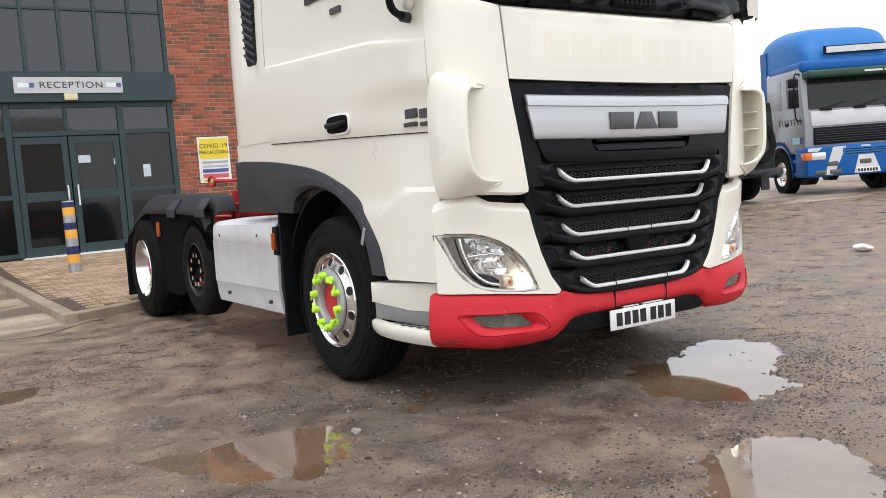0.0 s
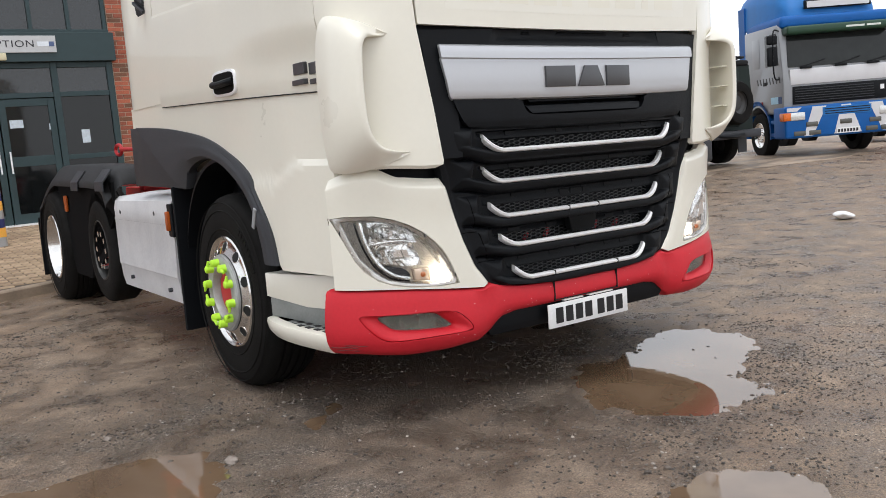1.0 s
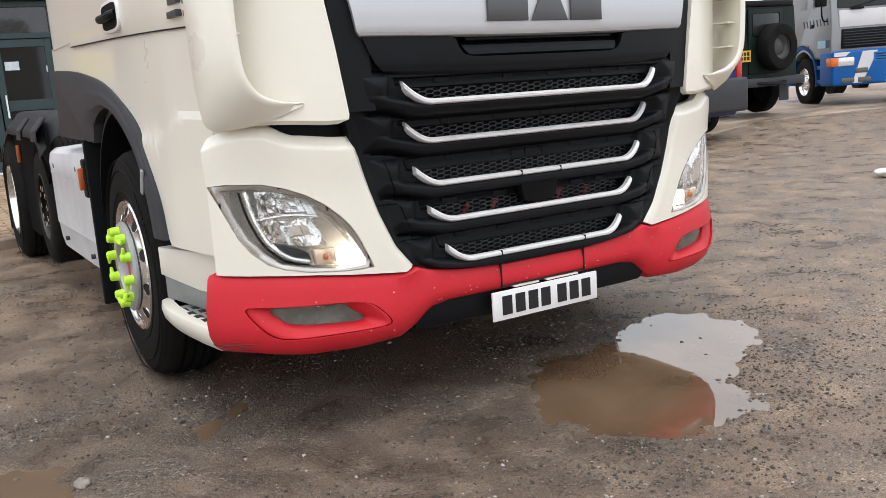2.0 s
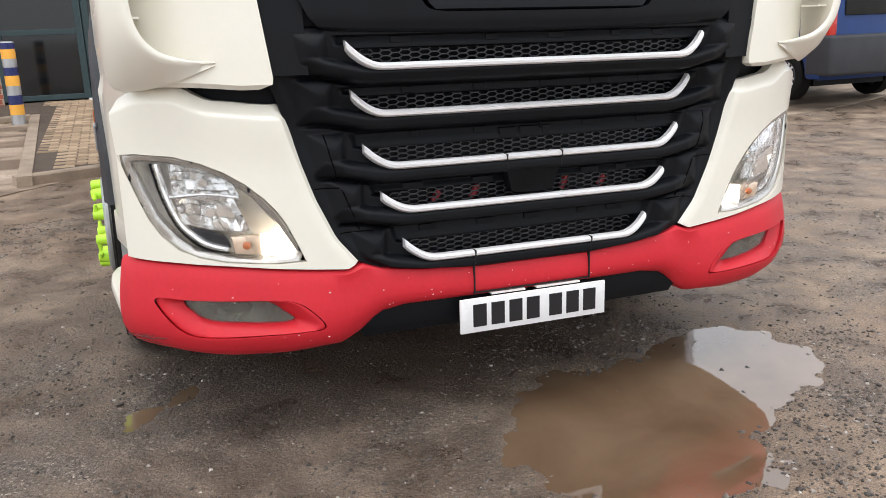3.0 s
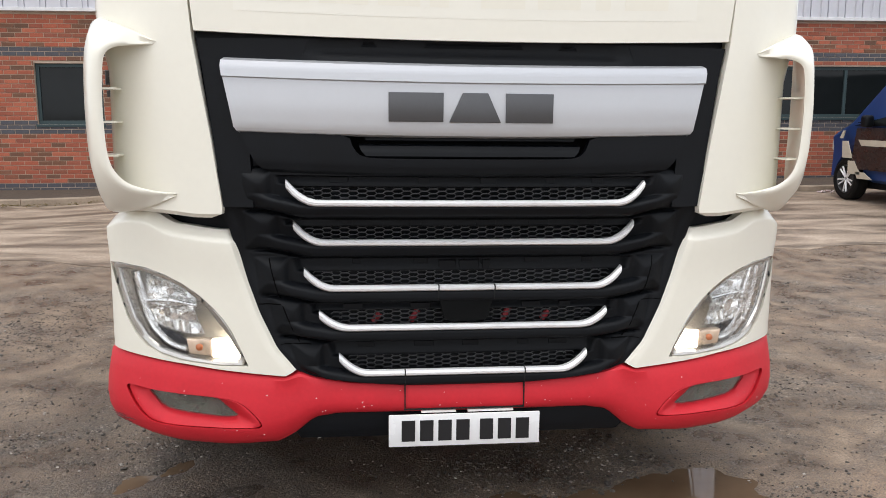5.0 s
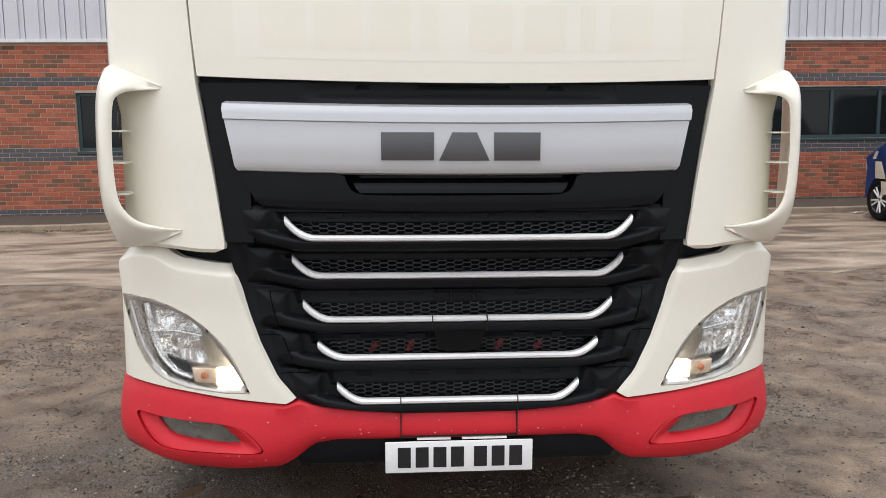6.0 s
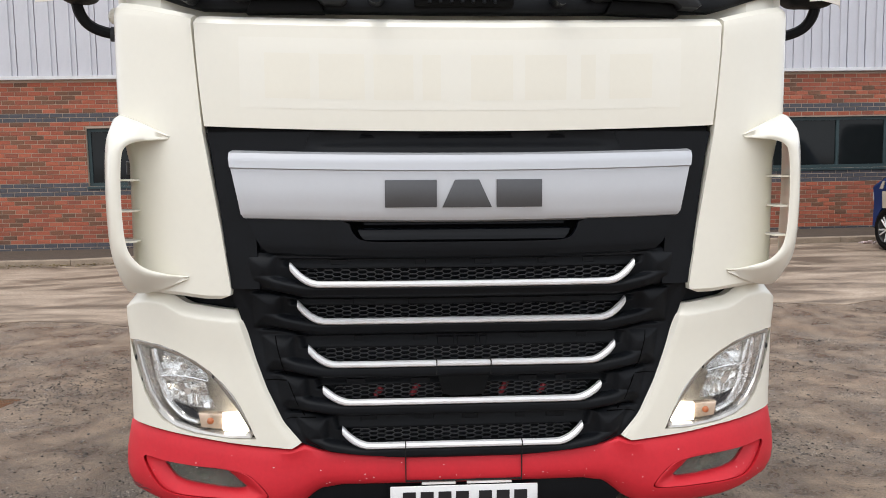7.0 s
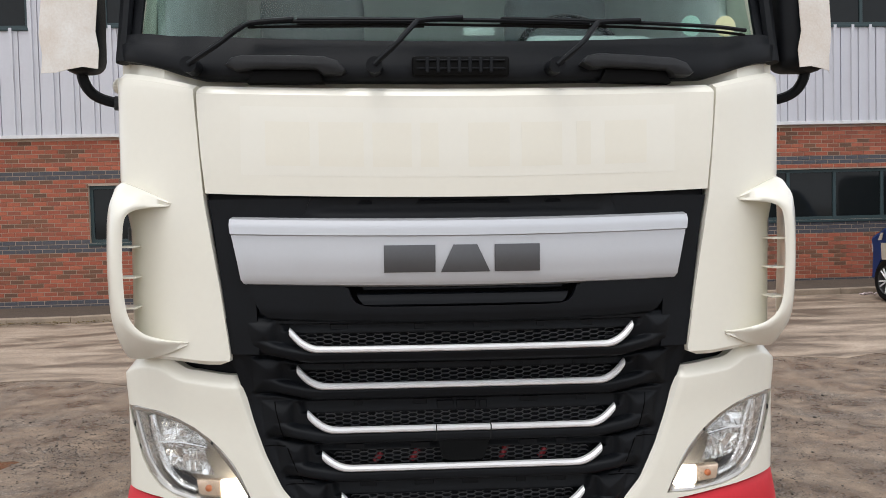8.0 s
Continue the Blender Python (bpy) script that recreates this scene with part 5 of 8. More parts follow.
def groove(s):
    """The dished surround of the fog lamp, a fine gap round it."""
    c = (0.92, 0.455)
    O, I = fog_ring(RECESS, c), fog_ring(FOG, c)
    bm = bmesh.new()
    levels = []
    for mix, o in ((0.0, 0.03), (0.03, 0.006), (0.06, 0.001), (0.12, 0.0), (0.35, 0.006), (0.75, 0.022), (1.0, 0.036), (1.05, 0.06)):
        ring = []
        for p, q in zip(O, I):
            x, z = lerp(p[0], q[0], mix), lerp(p[1], q[1], mix)
            dx, dz = c[0] - x, c[1] - z
            k = math.hypot(dx, dz)
            x, z = x + dx / k * 0.0007, z + dz / k * 0.0007
            u = LOW.of(x)
            f = (top(u) - z) / (top(u) - bot(u))
            d = float(np.interp(f, [r[0] for r in prof], [r[1] for r in prof]))
            ring.append(bm.verts.new((s * x, LOW.at(u, d)[1] + o, z)))
        levels.append(ring)
    n = len(O)
    for a, b in zip(levels, levels[1:]):
        for k in range(n):
            bm.faces.new((a[k], a[(k + 1) % n], b[(k + 1) % n], b[k]))
    return part("fog_surround", bm, RED, bumper, "", 50)


both_sides(groove)
FOGGLASS = mat("fog_lamp_glass", (0.52, 0.53, 0.48), 0.10, trans=0.85, ior=1.45, vary=0.1)
FOGBACK = mat("fog_lamp_reflector", (0.42, 0.42, 0.38), 0.25, metal=0.8, second=(0.10, 0.10, 0.09), scale=9)


def fog(s):
    d = new("fog_lamp")
    d.parent = TRUCK
    P = []
    for z in np.linspace(0.405, 0.51, 5):
        P.append([Vector((s * x, LOW.at(LOW.of(x), 0.0)[1] + 0.024, z)) for x in np.linspace(0.75, 1.10, 14)])
    g = part("lens", grid_solid(P, (0, 0.004, 0)), FOGGLASS, d, "clouded fog lamp lens")
    g.visible_shadow = False
    P = []
    for z in np.linspace(0.395, 0.52, 9):
        P.append([Vector((s * x, LOW.at(LOW.of(x), 0.0)[1] + 0.055 + 0.022 * math.cos((x - 0.9) * 22) * math.cos((z - 0.455) * 25), z)) for x in np.linspace(0.74, 1.11, 24)])
    part("reflector", grid_solid(P, (0, 0.01, 0)), FOGBACK, d)
    return d


both_sides(fog)
# flap joints and chips of the bumper
for x in (-0.206, 0.206):
    xx, yv = LOW.at(x, -0.016)
    part("flap_joint", box(x - 0.0018, x + 0.0018, yv, yv + 0.03, 0.44, 0.533), DARK_FILL, bumper)
part("flap_joint", box(-0.206, 0.206, -0.0125, 0.02, 0.4405, 0.4445), DARK_FILL, bumper)
for x0, x1 in ((-0.15, -0.03), (0.01, 0.17)):
    part("plate_clip", box(x0, x1, -0.018, 0.02, 0.431, 0.437, 0.001, 1), mat("white_plastic_clip", (0.75, 0.73, 0.7), 0.5), bumper)
CHIP = mat("chipped_primer", (0.75, 0.62, 0.58), 0.7)
rng = random.Random(5)
bm = bmesh.new()
for i in range(48):
    u = rng.uniform(-1.15, 1.15)
    f = rng.uniform(0.1, 0.85)
    k = 1 - 0.55 * (1 - step01(0.45, 0.62, abs(u)))
    o = float(np.interp(f, [p[0] for p in prof], [p[1] for p in prof])) * k + 0.012 * math.exp(-((abs(u) - 0.60) / 0.05) ** 2)
    x, y = LOW.at(u, o - 0.0008)
    z = lerp(top(abs(u)), bot(abs(u)), f)
    r = rng.uniform(0.0008, 0.0022)
    bmesh.ops.create_icosphere(bm, subdivisions=1, radius=r, matrix=Matrix.Translation((x, y, z)) @ Matrix.Diagonal((rng.uniform(0.7, 2), 0.5, 1, 1)))
tagged(part("paint_chip", bm, CHIP, bumper), kind="stuff")
SCRAPE = mat("scraped_bumper", (0.16, 0.03, 0.03), 0.7, vary=0.4, scale=60)
bm = bmesh.new()
for i in range(11):
    u = -rng.uniform(1.17, E_END - 0.02)
    f = rng.uniform(0.80, 0.92)
    o = float(np.interp(f, [p[0] for p in prof], [p[1] for p in prof]))
    x, y = LOW.at(u, o - 0.0006)
    x2, y2 = LOW.at(u + 0.05, o - 0.0006)
    z = lerp(top(abs(u)), bot(abs(u)), f)
    a = math.atan2(y2 - y, x2 - x)
    bmesh.ops.create_icosphere(bm, subdivisions=2, radius=1, matrix=Matrix.Translation((x, y, z)) @ Matrix.Rotation(a, 4, "Z") @ Matrix.Diagonal((rng.uniform(0.012, 0.05), 0.0012, rng.uniform(0.001, 0.003), 1)))
tagged(part("scrape_mark", bm, SCRAPE, bumper, "dark scrapes along the bumper's lower corner"), kind="stuff")
# black lower lip under the bumper's middle
lip = sheet(LOW, [(0.325, -0.52, 0.52, 0.06), (0.335, -0.56, 0.56, 0.035), (0.37, -0.58, 0.58, 0.022), (0.44, -0.58, 0.58, 0.02)], 0.0, 0.03, 40, 2)
part("bumper_lip", lip, BLACK, TRUCK)
part("bumper_back", box(-0.72, 0.72, 0.16, 0.5, 0.36, 0.95, 0.02), BLACK, TRUCK)

# number plate, its characters as plain bars
plate = part("number_plate", box(-0.262, 0.262, -0.026, -0.016, 0.314, 0.428, 0.004, 2), mat("white_plate", (0.80, 0.80, 0.80), 0.25, vary=0.03), TRUCK, "white number plate with dark bars")
INK = mat("black_ink", (0.01, 0.01, 0.012), 0.4)
for x0 in (-0.218, -0.155, -0.092, -0.03, 0.052, 0.115, 0.178):
    part("plate_bar", box(x0, x0 + 0.046, -0.0285, -0.025, 0.334, 0.408, 0.0005, 1), INK, plate)

# ---- lower corners with the headlamps ----
LAMP = [(1.215, 0.925), (1.17, 0.931), (1.07, 0.925), (1.0, 0.905), (0.94, 0.878), (0.885, 0.842), (0.838, 0.80), (0.805, 0.762), (0.78, 0.722), (0.755, 0.668), (0.728, 0.603), (0.82, 0.602), (0.95, 0.613), (1.02, 0.628), (1.075, 0.652), (1.12, 0.695), (1.15, 0.745), (1.178, 0.82)]
LENS = [(1.178, 0.908), (1.10, 0.908), (1.0, 0.886), (0.935, 0.856), (0.868, 0.802), (0.80, 0.712), (0.744, 0.617), (0.84, 0.617), (0.95, 0.632), (1.03, 0.652), (1.075, 0.688), (1.12, 0.745), (1.15, 0.82)]
LAMP_METAL = mat("lamp_bezel", (0.60, 0.585, 0.56), 0.22, metal=0.75, second=(0.42, 0.40, 0.37), scale=14)
LAMP_CHROME = mat("lamp_reflector", (0.96, 0.96, 0.95), 0.07, metal=0.9, vary=0.02, rvary=0.04)
LAMP_DARK = mat("lamp_interior", (0.62, 0.59, 0.54), 0.35, vary=0.12, scale=20)
CLEAR = mat("clear_lamp_cover", (0.97, 0.97, 0.97), 0.03, trans=1.0, ior=1.2, vary=0.0)
AMBER = mat("amber_bulb", (0.42, 0.13, 0.05), 0.2, vary=0.3, scale=40)
INDICATOR = mat("indicator_reflector", (0.88, 0.70, 0.55), 0.18, metal=0.6, vary=0.15, scale=40)
DRL = mat("running_light", (1.0, 0.93, 0.78), 0.3, emit=5.0, vary=0.0)


def lower_corner(s):
    e = LOW.ofy(0.24)
    low = table([0.561, 0.607, 0.725, 0.928, 1.09, 1.5], [0.588, 0.567, 0.580, 0.604, 0.616, 0.632])
    edge = table([0.56, 0.584, 0.661, 0.783, 0.943, 1.065, 1.1], [0.561, 0.563, 0.626, 0.682, 0.737, 0.772, 0.775])
    P, D = [], []
    fs = np.concatenate([[0, 0.01], np.linspace(0.03, 0.90, 26), [0.915, 0.922, 0.95, 0.975, 1.0]])
    for f in fs:
        row, back = [], []
        for t in np.concatenate([[0, 0.03, 0.06], np.linspace(0.075, 1, 60)]):
            # the inner edge leans outwards with height
            u1 = e
            zt = lambda u: 1.060 + 0.016 * step01(0.8, 0.98, u) + 0.044 * step01(0.96, 1.08, u) - 0.08 * step01(1.12, 1.45, u)
            u = lerp(edge(lerp(0.57, 1.066, f)), u1, t)
            z = lerp(low(u), zt(u), f)
            u = lerp(edge(z), u1, t)
            o = -0.006 - 0.008 * step01(0.6, 0.9, f) + 0.032 * max(0, (f - 0.918) / 0.082) + (0.016 if t == 0 else 0) + 0.010 * max(0, 1 - t / 0.06)
            x, y = LOW.at(s * u, o)
            x2, y2 = LOW.at(s * u, o + 0.03)
            row.append(Vector((x, y, z)))
            back.append(Vector((x2 - x, y2 - y, 0)))
        P.append(row)
        D.append(back)
    p = part("headlamp_panel", grid_solid(P, lambda i, j: D[i][j]), CREAM, TRUCK, "", 24)
    p.parent = None
    cut(p, prism([(s * x, z) for x, z in LAMP], "y", -0.2, 0.40))
    p.parent = TRUCK
    # headlamp
    h = new("headlamp")
    h.parent = TRUCK

    def dep(x, z, o):
        return Vector((s * x, LOW.at(LOW.of(x), 0)[1] + o, z))
    c = (0.97, 0.76)
    # bezel between the opening and the lens, sunk a little
    m = 72

    def ring_of(poly):
        out = []
        for k in range(m):
            a = 2 * math.pi * k / m
            best = 0
            for (x0, z0), (x1, z1) in zip(poly, poly[1:] + poly[:1]):
                dx, dz, ex, ez = math.cos(a), math.sin(a), x1 - x0, z1 - z0
                den = dx * ez - dz * ex
                if abs(den) < 1e-9:
                    continue
                t = ((x0 - c[0]) * ez - (z0 - c[1]) * ex) / den
                w = ((x0 - c[0]) * dz - (z0 - c[1]) * dx) / den
                if t > 0 and -1e-6 <= w <= 1 + 1e-6:
                    best = max(best, t)
            out.append((c[0] + best * math.cos(a), c[1] + best * math.sin(a)))
        return out
    O, I = ring_of(LAMP), ring_of(LENS)
    bm = bmesh.new()
    levels = []
    for mix, o in ((0.02, 0.03), (0.02, 0.004), (0.3, 0.0), (0.8, 0.004), (1.0, 0.012), (1.02, 0.07)):
        levels.append([bm.verts.new(dep(lerp(a[0], b[0], mix), lerp(a[1], b[1], mix), o)) for a, b in zip(O, I)])
    for a, b in zip(levels, levels[1:]):
        for k in range(m):
            bm.faces.new((a[k], a[(k + 1) % m], b[(k + 1) % m], b[k]))
    part("bezel", bm, LAMP_METAL, h, "worn silver lamp bezel")
    # back of the lamp, dished
    bm = bmesh.new()
    levels = []
    for mix, o in ((1.03, 0.05), (0.75, 0.085), (0.45, 0.10), (0.15, 0.105)):
        levels.append([bm.verts.new(dep(c[0] + (b[0] - c[0]) * mix, c[1] + (b[1] - c[1]) * mix, o)) for b in I])
    for a, b in zip(levels, levels[1:]):
        for k in range(m):
            bm.faces.new((a[k], a[(k + 1) % m], b[(k + 1) % m], b[k]))
    bm.faces.new(levels[-1])
    part("lamp_bowl", bm, LAMP_DARK, h)
    # two faceted reflectors: the arched main beam over the wide dipped beam
    rg = random.Random(3)
    for top, base, nu, nv, arch in ([(1.082, 0.897), (0.925, 0.862)], [(1.078, 0.806), (0.898, 0.803)], 9, 4, 0.012), ([(1.074, 0.798), (0.915, 0.796)], [(1.062, 0.728), (0.876, 0.700)], 8, 3, 0.010):
        bm = bmesh.new()

        def spot(a, b):
            (x0, z0), (x1, z1) = top
            (x2, z2), (x3, z3) = base
            return lerp(lerp(x2, x0, b), lerp(x3, x1, b), a), lerp(lerp(z2, z0, b), lerp(z3, z1, b), a) + arch * math.sin(math.pi * a) * (2 * b - 1)
        for i in range(nu):
            for j in range(nv):
                ta, tb = rg.uniform(-0.010, 0.010), rg.uniform(-0.008, 0.008)
                vs = []
                for da, db in ((0, 0), (1, 0), (1, 1), (0, 1)):
                    a, b = (i + da) / nu, (j + db) / nv
                    x, z = spot(a, b)
                    dish = 0.052 * (1 - (2 * a - 1) ** 2) ** 0.7 * (1 - (2 * b - 1) ** 2) ** 0.5
                    vs.append(bm.verts.new(dep(x, z, 0.030 + dish + ta * (da - 0.5) + tb * (db - 0.5))))
                bm.faces.new(vs)
        refl = part("reflector", bm, LAMP_CHROME, h, "faceted chrome reflector", 2)
        x, z = spot(0.5, 0.5)
        b0 = dep(x, z, 0.08)
        part("bulb", rod(b0, b0 + Vector((0, -0.045, 0)), 0.013, 12), LAMP_CHROME, refl)
    part("divider", tube([dep(1.085, 0.803, 0.024), dep(0.99, 0.812, 0.020), dep(0.90, 0.800, 0.024)], 0.006, 8), LAMP_CHROME, h)
    # curved bright blade with a dark slit along the outer edge, dark brow under the dipped lamp
    part("slit", tube([dep(1.128, 0.90, 0.026), dep(1.115, 0.83, 0.026), dep(1.095, 0.765, 0.026), dep(1.065, 0.705, 0.026), dep(1.01, 0.655, 0.026), dep(0.94, 0.638, 0.024)], 0.0045, 8), DARK_FILL, h)
    part("blade", tube([dep(1.112, 0.90, 0.022), dep(1.10, 0.83, 0.022), dep(1.08, 0.765, 0.022), dep(1.052, 0.712, 0.022), dep(1.0, 0.667, 0.022), dep(0.94, 0.648, 0.022)], 0.0095, 8), LAMP_CHROME, h)
    bm = prism([(s * 1.068, 0.722), (s * 0.965, 0.695), (s * 0.938, 0.675), (s * 0.932, 0.652), (s * 0.99, 0.655), (s * 1.04, 0.684)], "y", 0.0, 0.02, bevel=0.004)
    for v in bm.verts:
        v.co.y += LOW.at(LOW.of(abs(v.co.x)), 0)[1] + 0.022
    part("brow", bm, DGREY, h)
    # worn patches on the bezel
    for x, z, r in ((1.185, 0.86, 0.010), (1.165, 0.775, 0.012), (0.775, 0.73, 0.012), (0.765, 0.70, 0.010), (1.02, 0.915, 0.010), (0.95, 0.89, 0.009), (0.875, 0.825, 0.008), (0.745, 0.645, 0.010)):
        p = dep(x, z, 0.0)
        bm = bmesh.new()
        bmesh.ops.create_icosphere(bm, subdivisions=1, radius=r, matrix=Matrix.Translation(p) @ Matrix.Diagonal((0.6, 0.2, 1.2, 1)))
        part("worn_patch", bm, DARK_FILL, h)
    ind = part("indicator", prism([(s * 0.934, 0.690), (s * 0.852, 0.686), (s * 0.850, 0.630), (s * 0.925, 0.640)], "y", 0.045, 0.075, bevel=0.004), INDICATOR, h, "indicator reflector with an amber bulb")
    bm = bmesh.new()
    bmesh.ops.create_uvsphere(bm, u_segments=14, v_segments=8, radius=0.012, matrix=Matrix.Translation((s * 0.892, 0.045, 0.662)))
    part("indicator_bulb", bm, AMBER, ind)
    part("running_light", prism([(s * 0.848, 0.688), (s * 0.785, 0.690), (s * 0.752, 0.622), (s * 0.846, 0.626)], "y", 0.035, 0.06, bevel=0.004), DRL, h, "lit white running light")
    bm = bmesh.new()
    vs = [bm.verts.new(dep(b[0], b[1], 0.014)) for b in I]
    inner1 = [bm.verts.new(dep(lerp(c[0], b[0], 0.66), lerp(c[1], b[1], 0.66), 0.006)) for b in I]
    inner2 = [bm.verts.new(dep(lerp(c[0], b[0], 0.33), lerp(c[1], b[1], 0.33), 0.002)) for b in I]
    for a, b in ((vs, inner1), (inner1, inner2)):
        for k in range(m):
            bm.faces.new((a[k], a[(k + 1) % m], b[(k + 1) % m], b[k]))
    bm.faces.new(inner2)
    r = bmesh.ops.solidify(bm, geom=bm.faces[:], thickness=0.003)
    g = part("cover", bm, CLEAR, h, "clear headlamp cover")
    g.visible_shadow = False
    return p


both_sides(lower_corner)
both_sides(lambda s: part("panel_gap", sheet(LOW, [(1.04, s * 0.74, s * 1.36, 0.0), (1.15, s * 0.77, s * 1.40, 0.0)], 0.07, 0.02, 20, 2), BLACK, TRUCK))

# ---- windscreen, scuttle, wipers, mirrors ----
GLASS = mat("tinted_windscreen", (0.66, 0.82, 0.79), 0.02, trans=1.0, ior=1.3, vary=0.0)
P = []
for z, dy in ((2.06, 0.005), (2.075, -0.004), (2.12, 0.004), (2.20, 0.03), (2.235, 0.05)):
    row = []
    for v in np.linspace(-1.32, 1.32, 75):
        k = step01(1.0, 1.14, abs(v))
        x, y = HIGH.at(v, lerp(0.045, 0.012, k))
        zz = z + 0.022 * (x / 0.88) ** 2 + (0.075 * max(0, (abs(x) - 0.88) / 0.3) if z < 2.19 else 0.0)
        row.append(Vector((x, y + dy * (1 - 0.5 * k), zz if z < 2.19 else z - 0.03 + 0.05 * (x / 1.1) ** 2)))
    P.append(row)
scuttle = part("scuttle", flare(grid_solid(P, (0, 0.06, 0))), BLACK, TRUCK, "black plastic panel below the windscreen", 60)
P = []
for z, dy in ((2.195, 0.055), (2.4, 0.115), (2.7, 0.20), (3.0, 0.31), (3.2, 0.40)):
    row = []
    for t in np.linspace(-1, 1, 41):
        x, y = HIGH.at(t * 1.19 * (1 - 0.05 * (z - 2.2)), 0.045)
        row.append(Vector((x, y + dy, z + (0.05 * (x / 1.1) ** 2 if z < 2.3 else 0))))
    P.append(row)
g = part("windscreen", flare(grid_solid(P, (0, 0.006, 0))), GLASS, TRUCK, "green tinted windscreen")
g.visible_shadow = False
for s in (-1, 1):
    part("screen_pillar", tube([(s * 1.185, 0.165, 2.16), (s * 1.17, 0.235, 2.5), (s * 1.14, 0.33, 2.85), (s * 1.10, 0.45, 3.2)], 0.024, 8), BLACK, TRUCK)


def screen_frame(s):
    """The black band that wraps the corner beside the glass."""
    P = []
    for z in (2.19, 2.35, 2.6, 2.8, 3.0, 3.2):
        row = []
        for v in np.linspace(1.15, 1.31, 8):
            x, y = HIGH.at(v, 0.014)
            dy = float(np.interp(z, [2.04, 2.2, 2.6, 3.0, 3.3], [0, 0.03, 0.14, 0.27, 0.42]))
            ins = float(np.interp(z, [2.04, 2.2, 2.6, 3.0, 3.3], [0, 0.004, 0.02, 0.05, 0.09]))
            row.append(Vector((s * x * (1 - ins / 1.25), y + dy * (1 - y / 2.4), z)))
        P.append(row)
    return part("screen_frame", flare(grid_solid(P, (0, 0.02, 0))), BLACK, TRUCK)


both_sides(screen_frame)
# cab inside: dashboard, seats, wheel, cards behind the glass
INSIDE = mat("grey_dashboard", (0.44, 0.48, 0.47), 0.7, bump=0.1)
part("dashboard", box(-1.08, 1.08, 0.32, 0.85, 1.9, 2.17, 0.06, 3), INSIDE, TRUCK)
LINING = mat("grey_cab_lining", (0.68, 0.70, 0.69), 0.85, vary=0.15)
part("cab_lining", box(-1.15, 1.15, 2.52, 2.58, 1.78, 3.38), LINING, TRUCK)
part("cab_lining", box(-1.15, 1.15, 0.55, 2.52, 3.34, 3.38), LINING, TRUCK)
for s in (-1, 1):
    part("cab_lining", box(s * 1.12, s * 1.15, 0.52, 2.52, 1.78, 3.34), LINING, TRUCK)
part("binnacle", box(0.30, 0.85, 0.45, 0.8, 2.1, 2.33, 0.06, 3), INSIDE, TRUCK)
for x in (-0.62, 0.62):
    part("seat_back", box(x - 0.26, x + 0.26, 1.35, 1.55, 1.9, 2.75, 0.08, 3), mat("seat_cloth", (0.16, 0.17, 0.18), 0.9, bump=0.2), TRUCK)
ringpts = [(0.55 + 0.23 * math.cos(a), 0.74 + 0.1 * math.sin(a), 2.28 + 0.2 * math.sin(a)) for a in np.linspace(0, 2 * math.pi, 13)]
part("steering_wheel", tube(ringpts, 0.016, 8), BLACK, TRUCK)
CARD = mat("pale_card", (0.72, 0.74, 0.70), 0.6)
part("permit_card", box(0.02, 0.13, 0.055, 0.058, 2.235, 2.262), CARD, TRUCK, "small pale card behind the windscreen")
for x, c in ((0.86, (0.55, 0.75, 0.65)), (0.99, (0.65, 0.68, 0.4))):
    bm = rod((x, 0.125, 2.285), (x, 0.129, 2.285), 0.038, 20)
    part("disc_sticker", bm, mat("sticker_%d" % (x * 100), c, 0.5), TRUCK, "round sticker inside the windscreen")


def nose(x, off):
    return HIGH.at(HIGH.of(x), off)[1]


SCUFF = mat("scuffed_black_plastic", (0.016, 0.017, 0.019), 0.5, spec=0.3, vary=0.4, scale=14)
# step handles and vent in the scuttle
for x0, x1 in ((-0.79, -0.40), (0.41, 0.80)):
    xm = (x0 + x1) / 2
    bm = prism([(x0, 2.118), (x0 + 0.02, 2.142), (x0 + 0.06, 2.150), (xm, 2.146), (x1 - 0.06, 2.140), (x1 - 0.01, 2.124), (x1 + 0.015, 2.092), (x1, 2.080), (x1 - 0.06, 2.080), (x1 - 0.085, 2.098), (xm, 2.102), (x0 + 0.10, 2.104), (x0 + 0.04, 2.098)], "y", -0.045, 0.06, bevel=0.012)
    for v in bm.verts:
        v.co.y += nose(v.co.x, 0.03)
    part("grab_handle", bm, SCUFF, TRUCK, "black moulded step handle with scuffed top")
    # no hollow is cut: a near-black block paints the shade below each handle
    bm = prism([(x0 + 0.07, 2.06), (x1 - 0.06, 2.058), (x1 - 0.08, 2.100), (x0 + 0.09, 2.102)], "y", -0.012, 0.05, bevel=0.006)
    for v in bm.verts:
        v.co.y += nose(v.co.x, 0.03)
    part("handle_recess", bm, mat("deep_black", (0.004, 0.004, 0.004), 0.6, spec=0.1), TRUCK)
vent = part("scuttle_vent", box(-0.165, 0.165, -0.075, -0.03, 2.075, 2.142, 0.012, 2), mat("deep_black", (0.004, 0.004, 0.004), 0.6), TRUCK)
for k in range(7):
    part("vent_bar", box(-0.12 + k * 0.036, -0.108 + k * 0.036, -0.083, -0.07, 2.085, 2.135, 0.002, 1), BLACK, vent)
for z in (2.095, 2.122):
    part("vent_bar", box(-0.15, 0.15, -0.082, -0.072, z, z + 0.006, 0.002, 1), BLACK, vent)


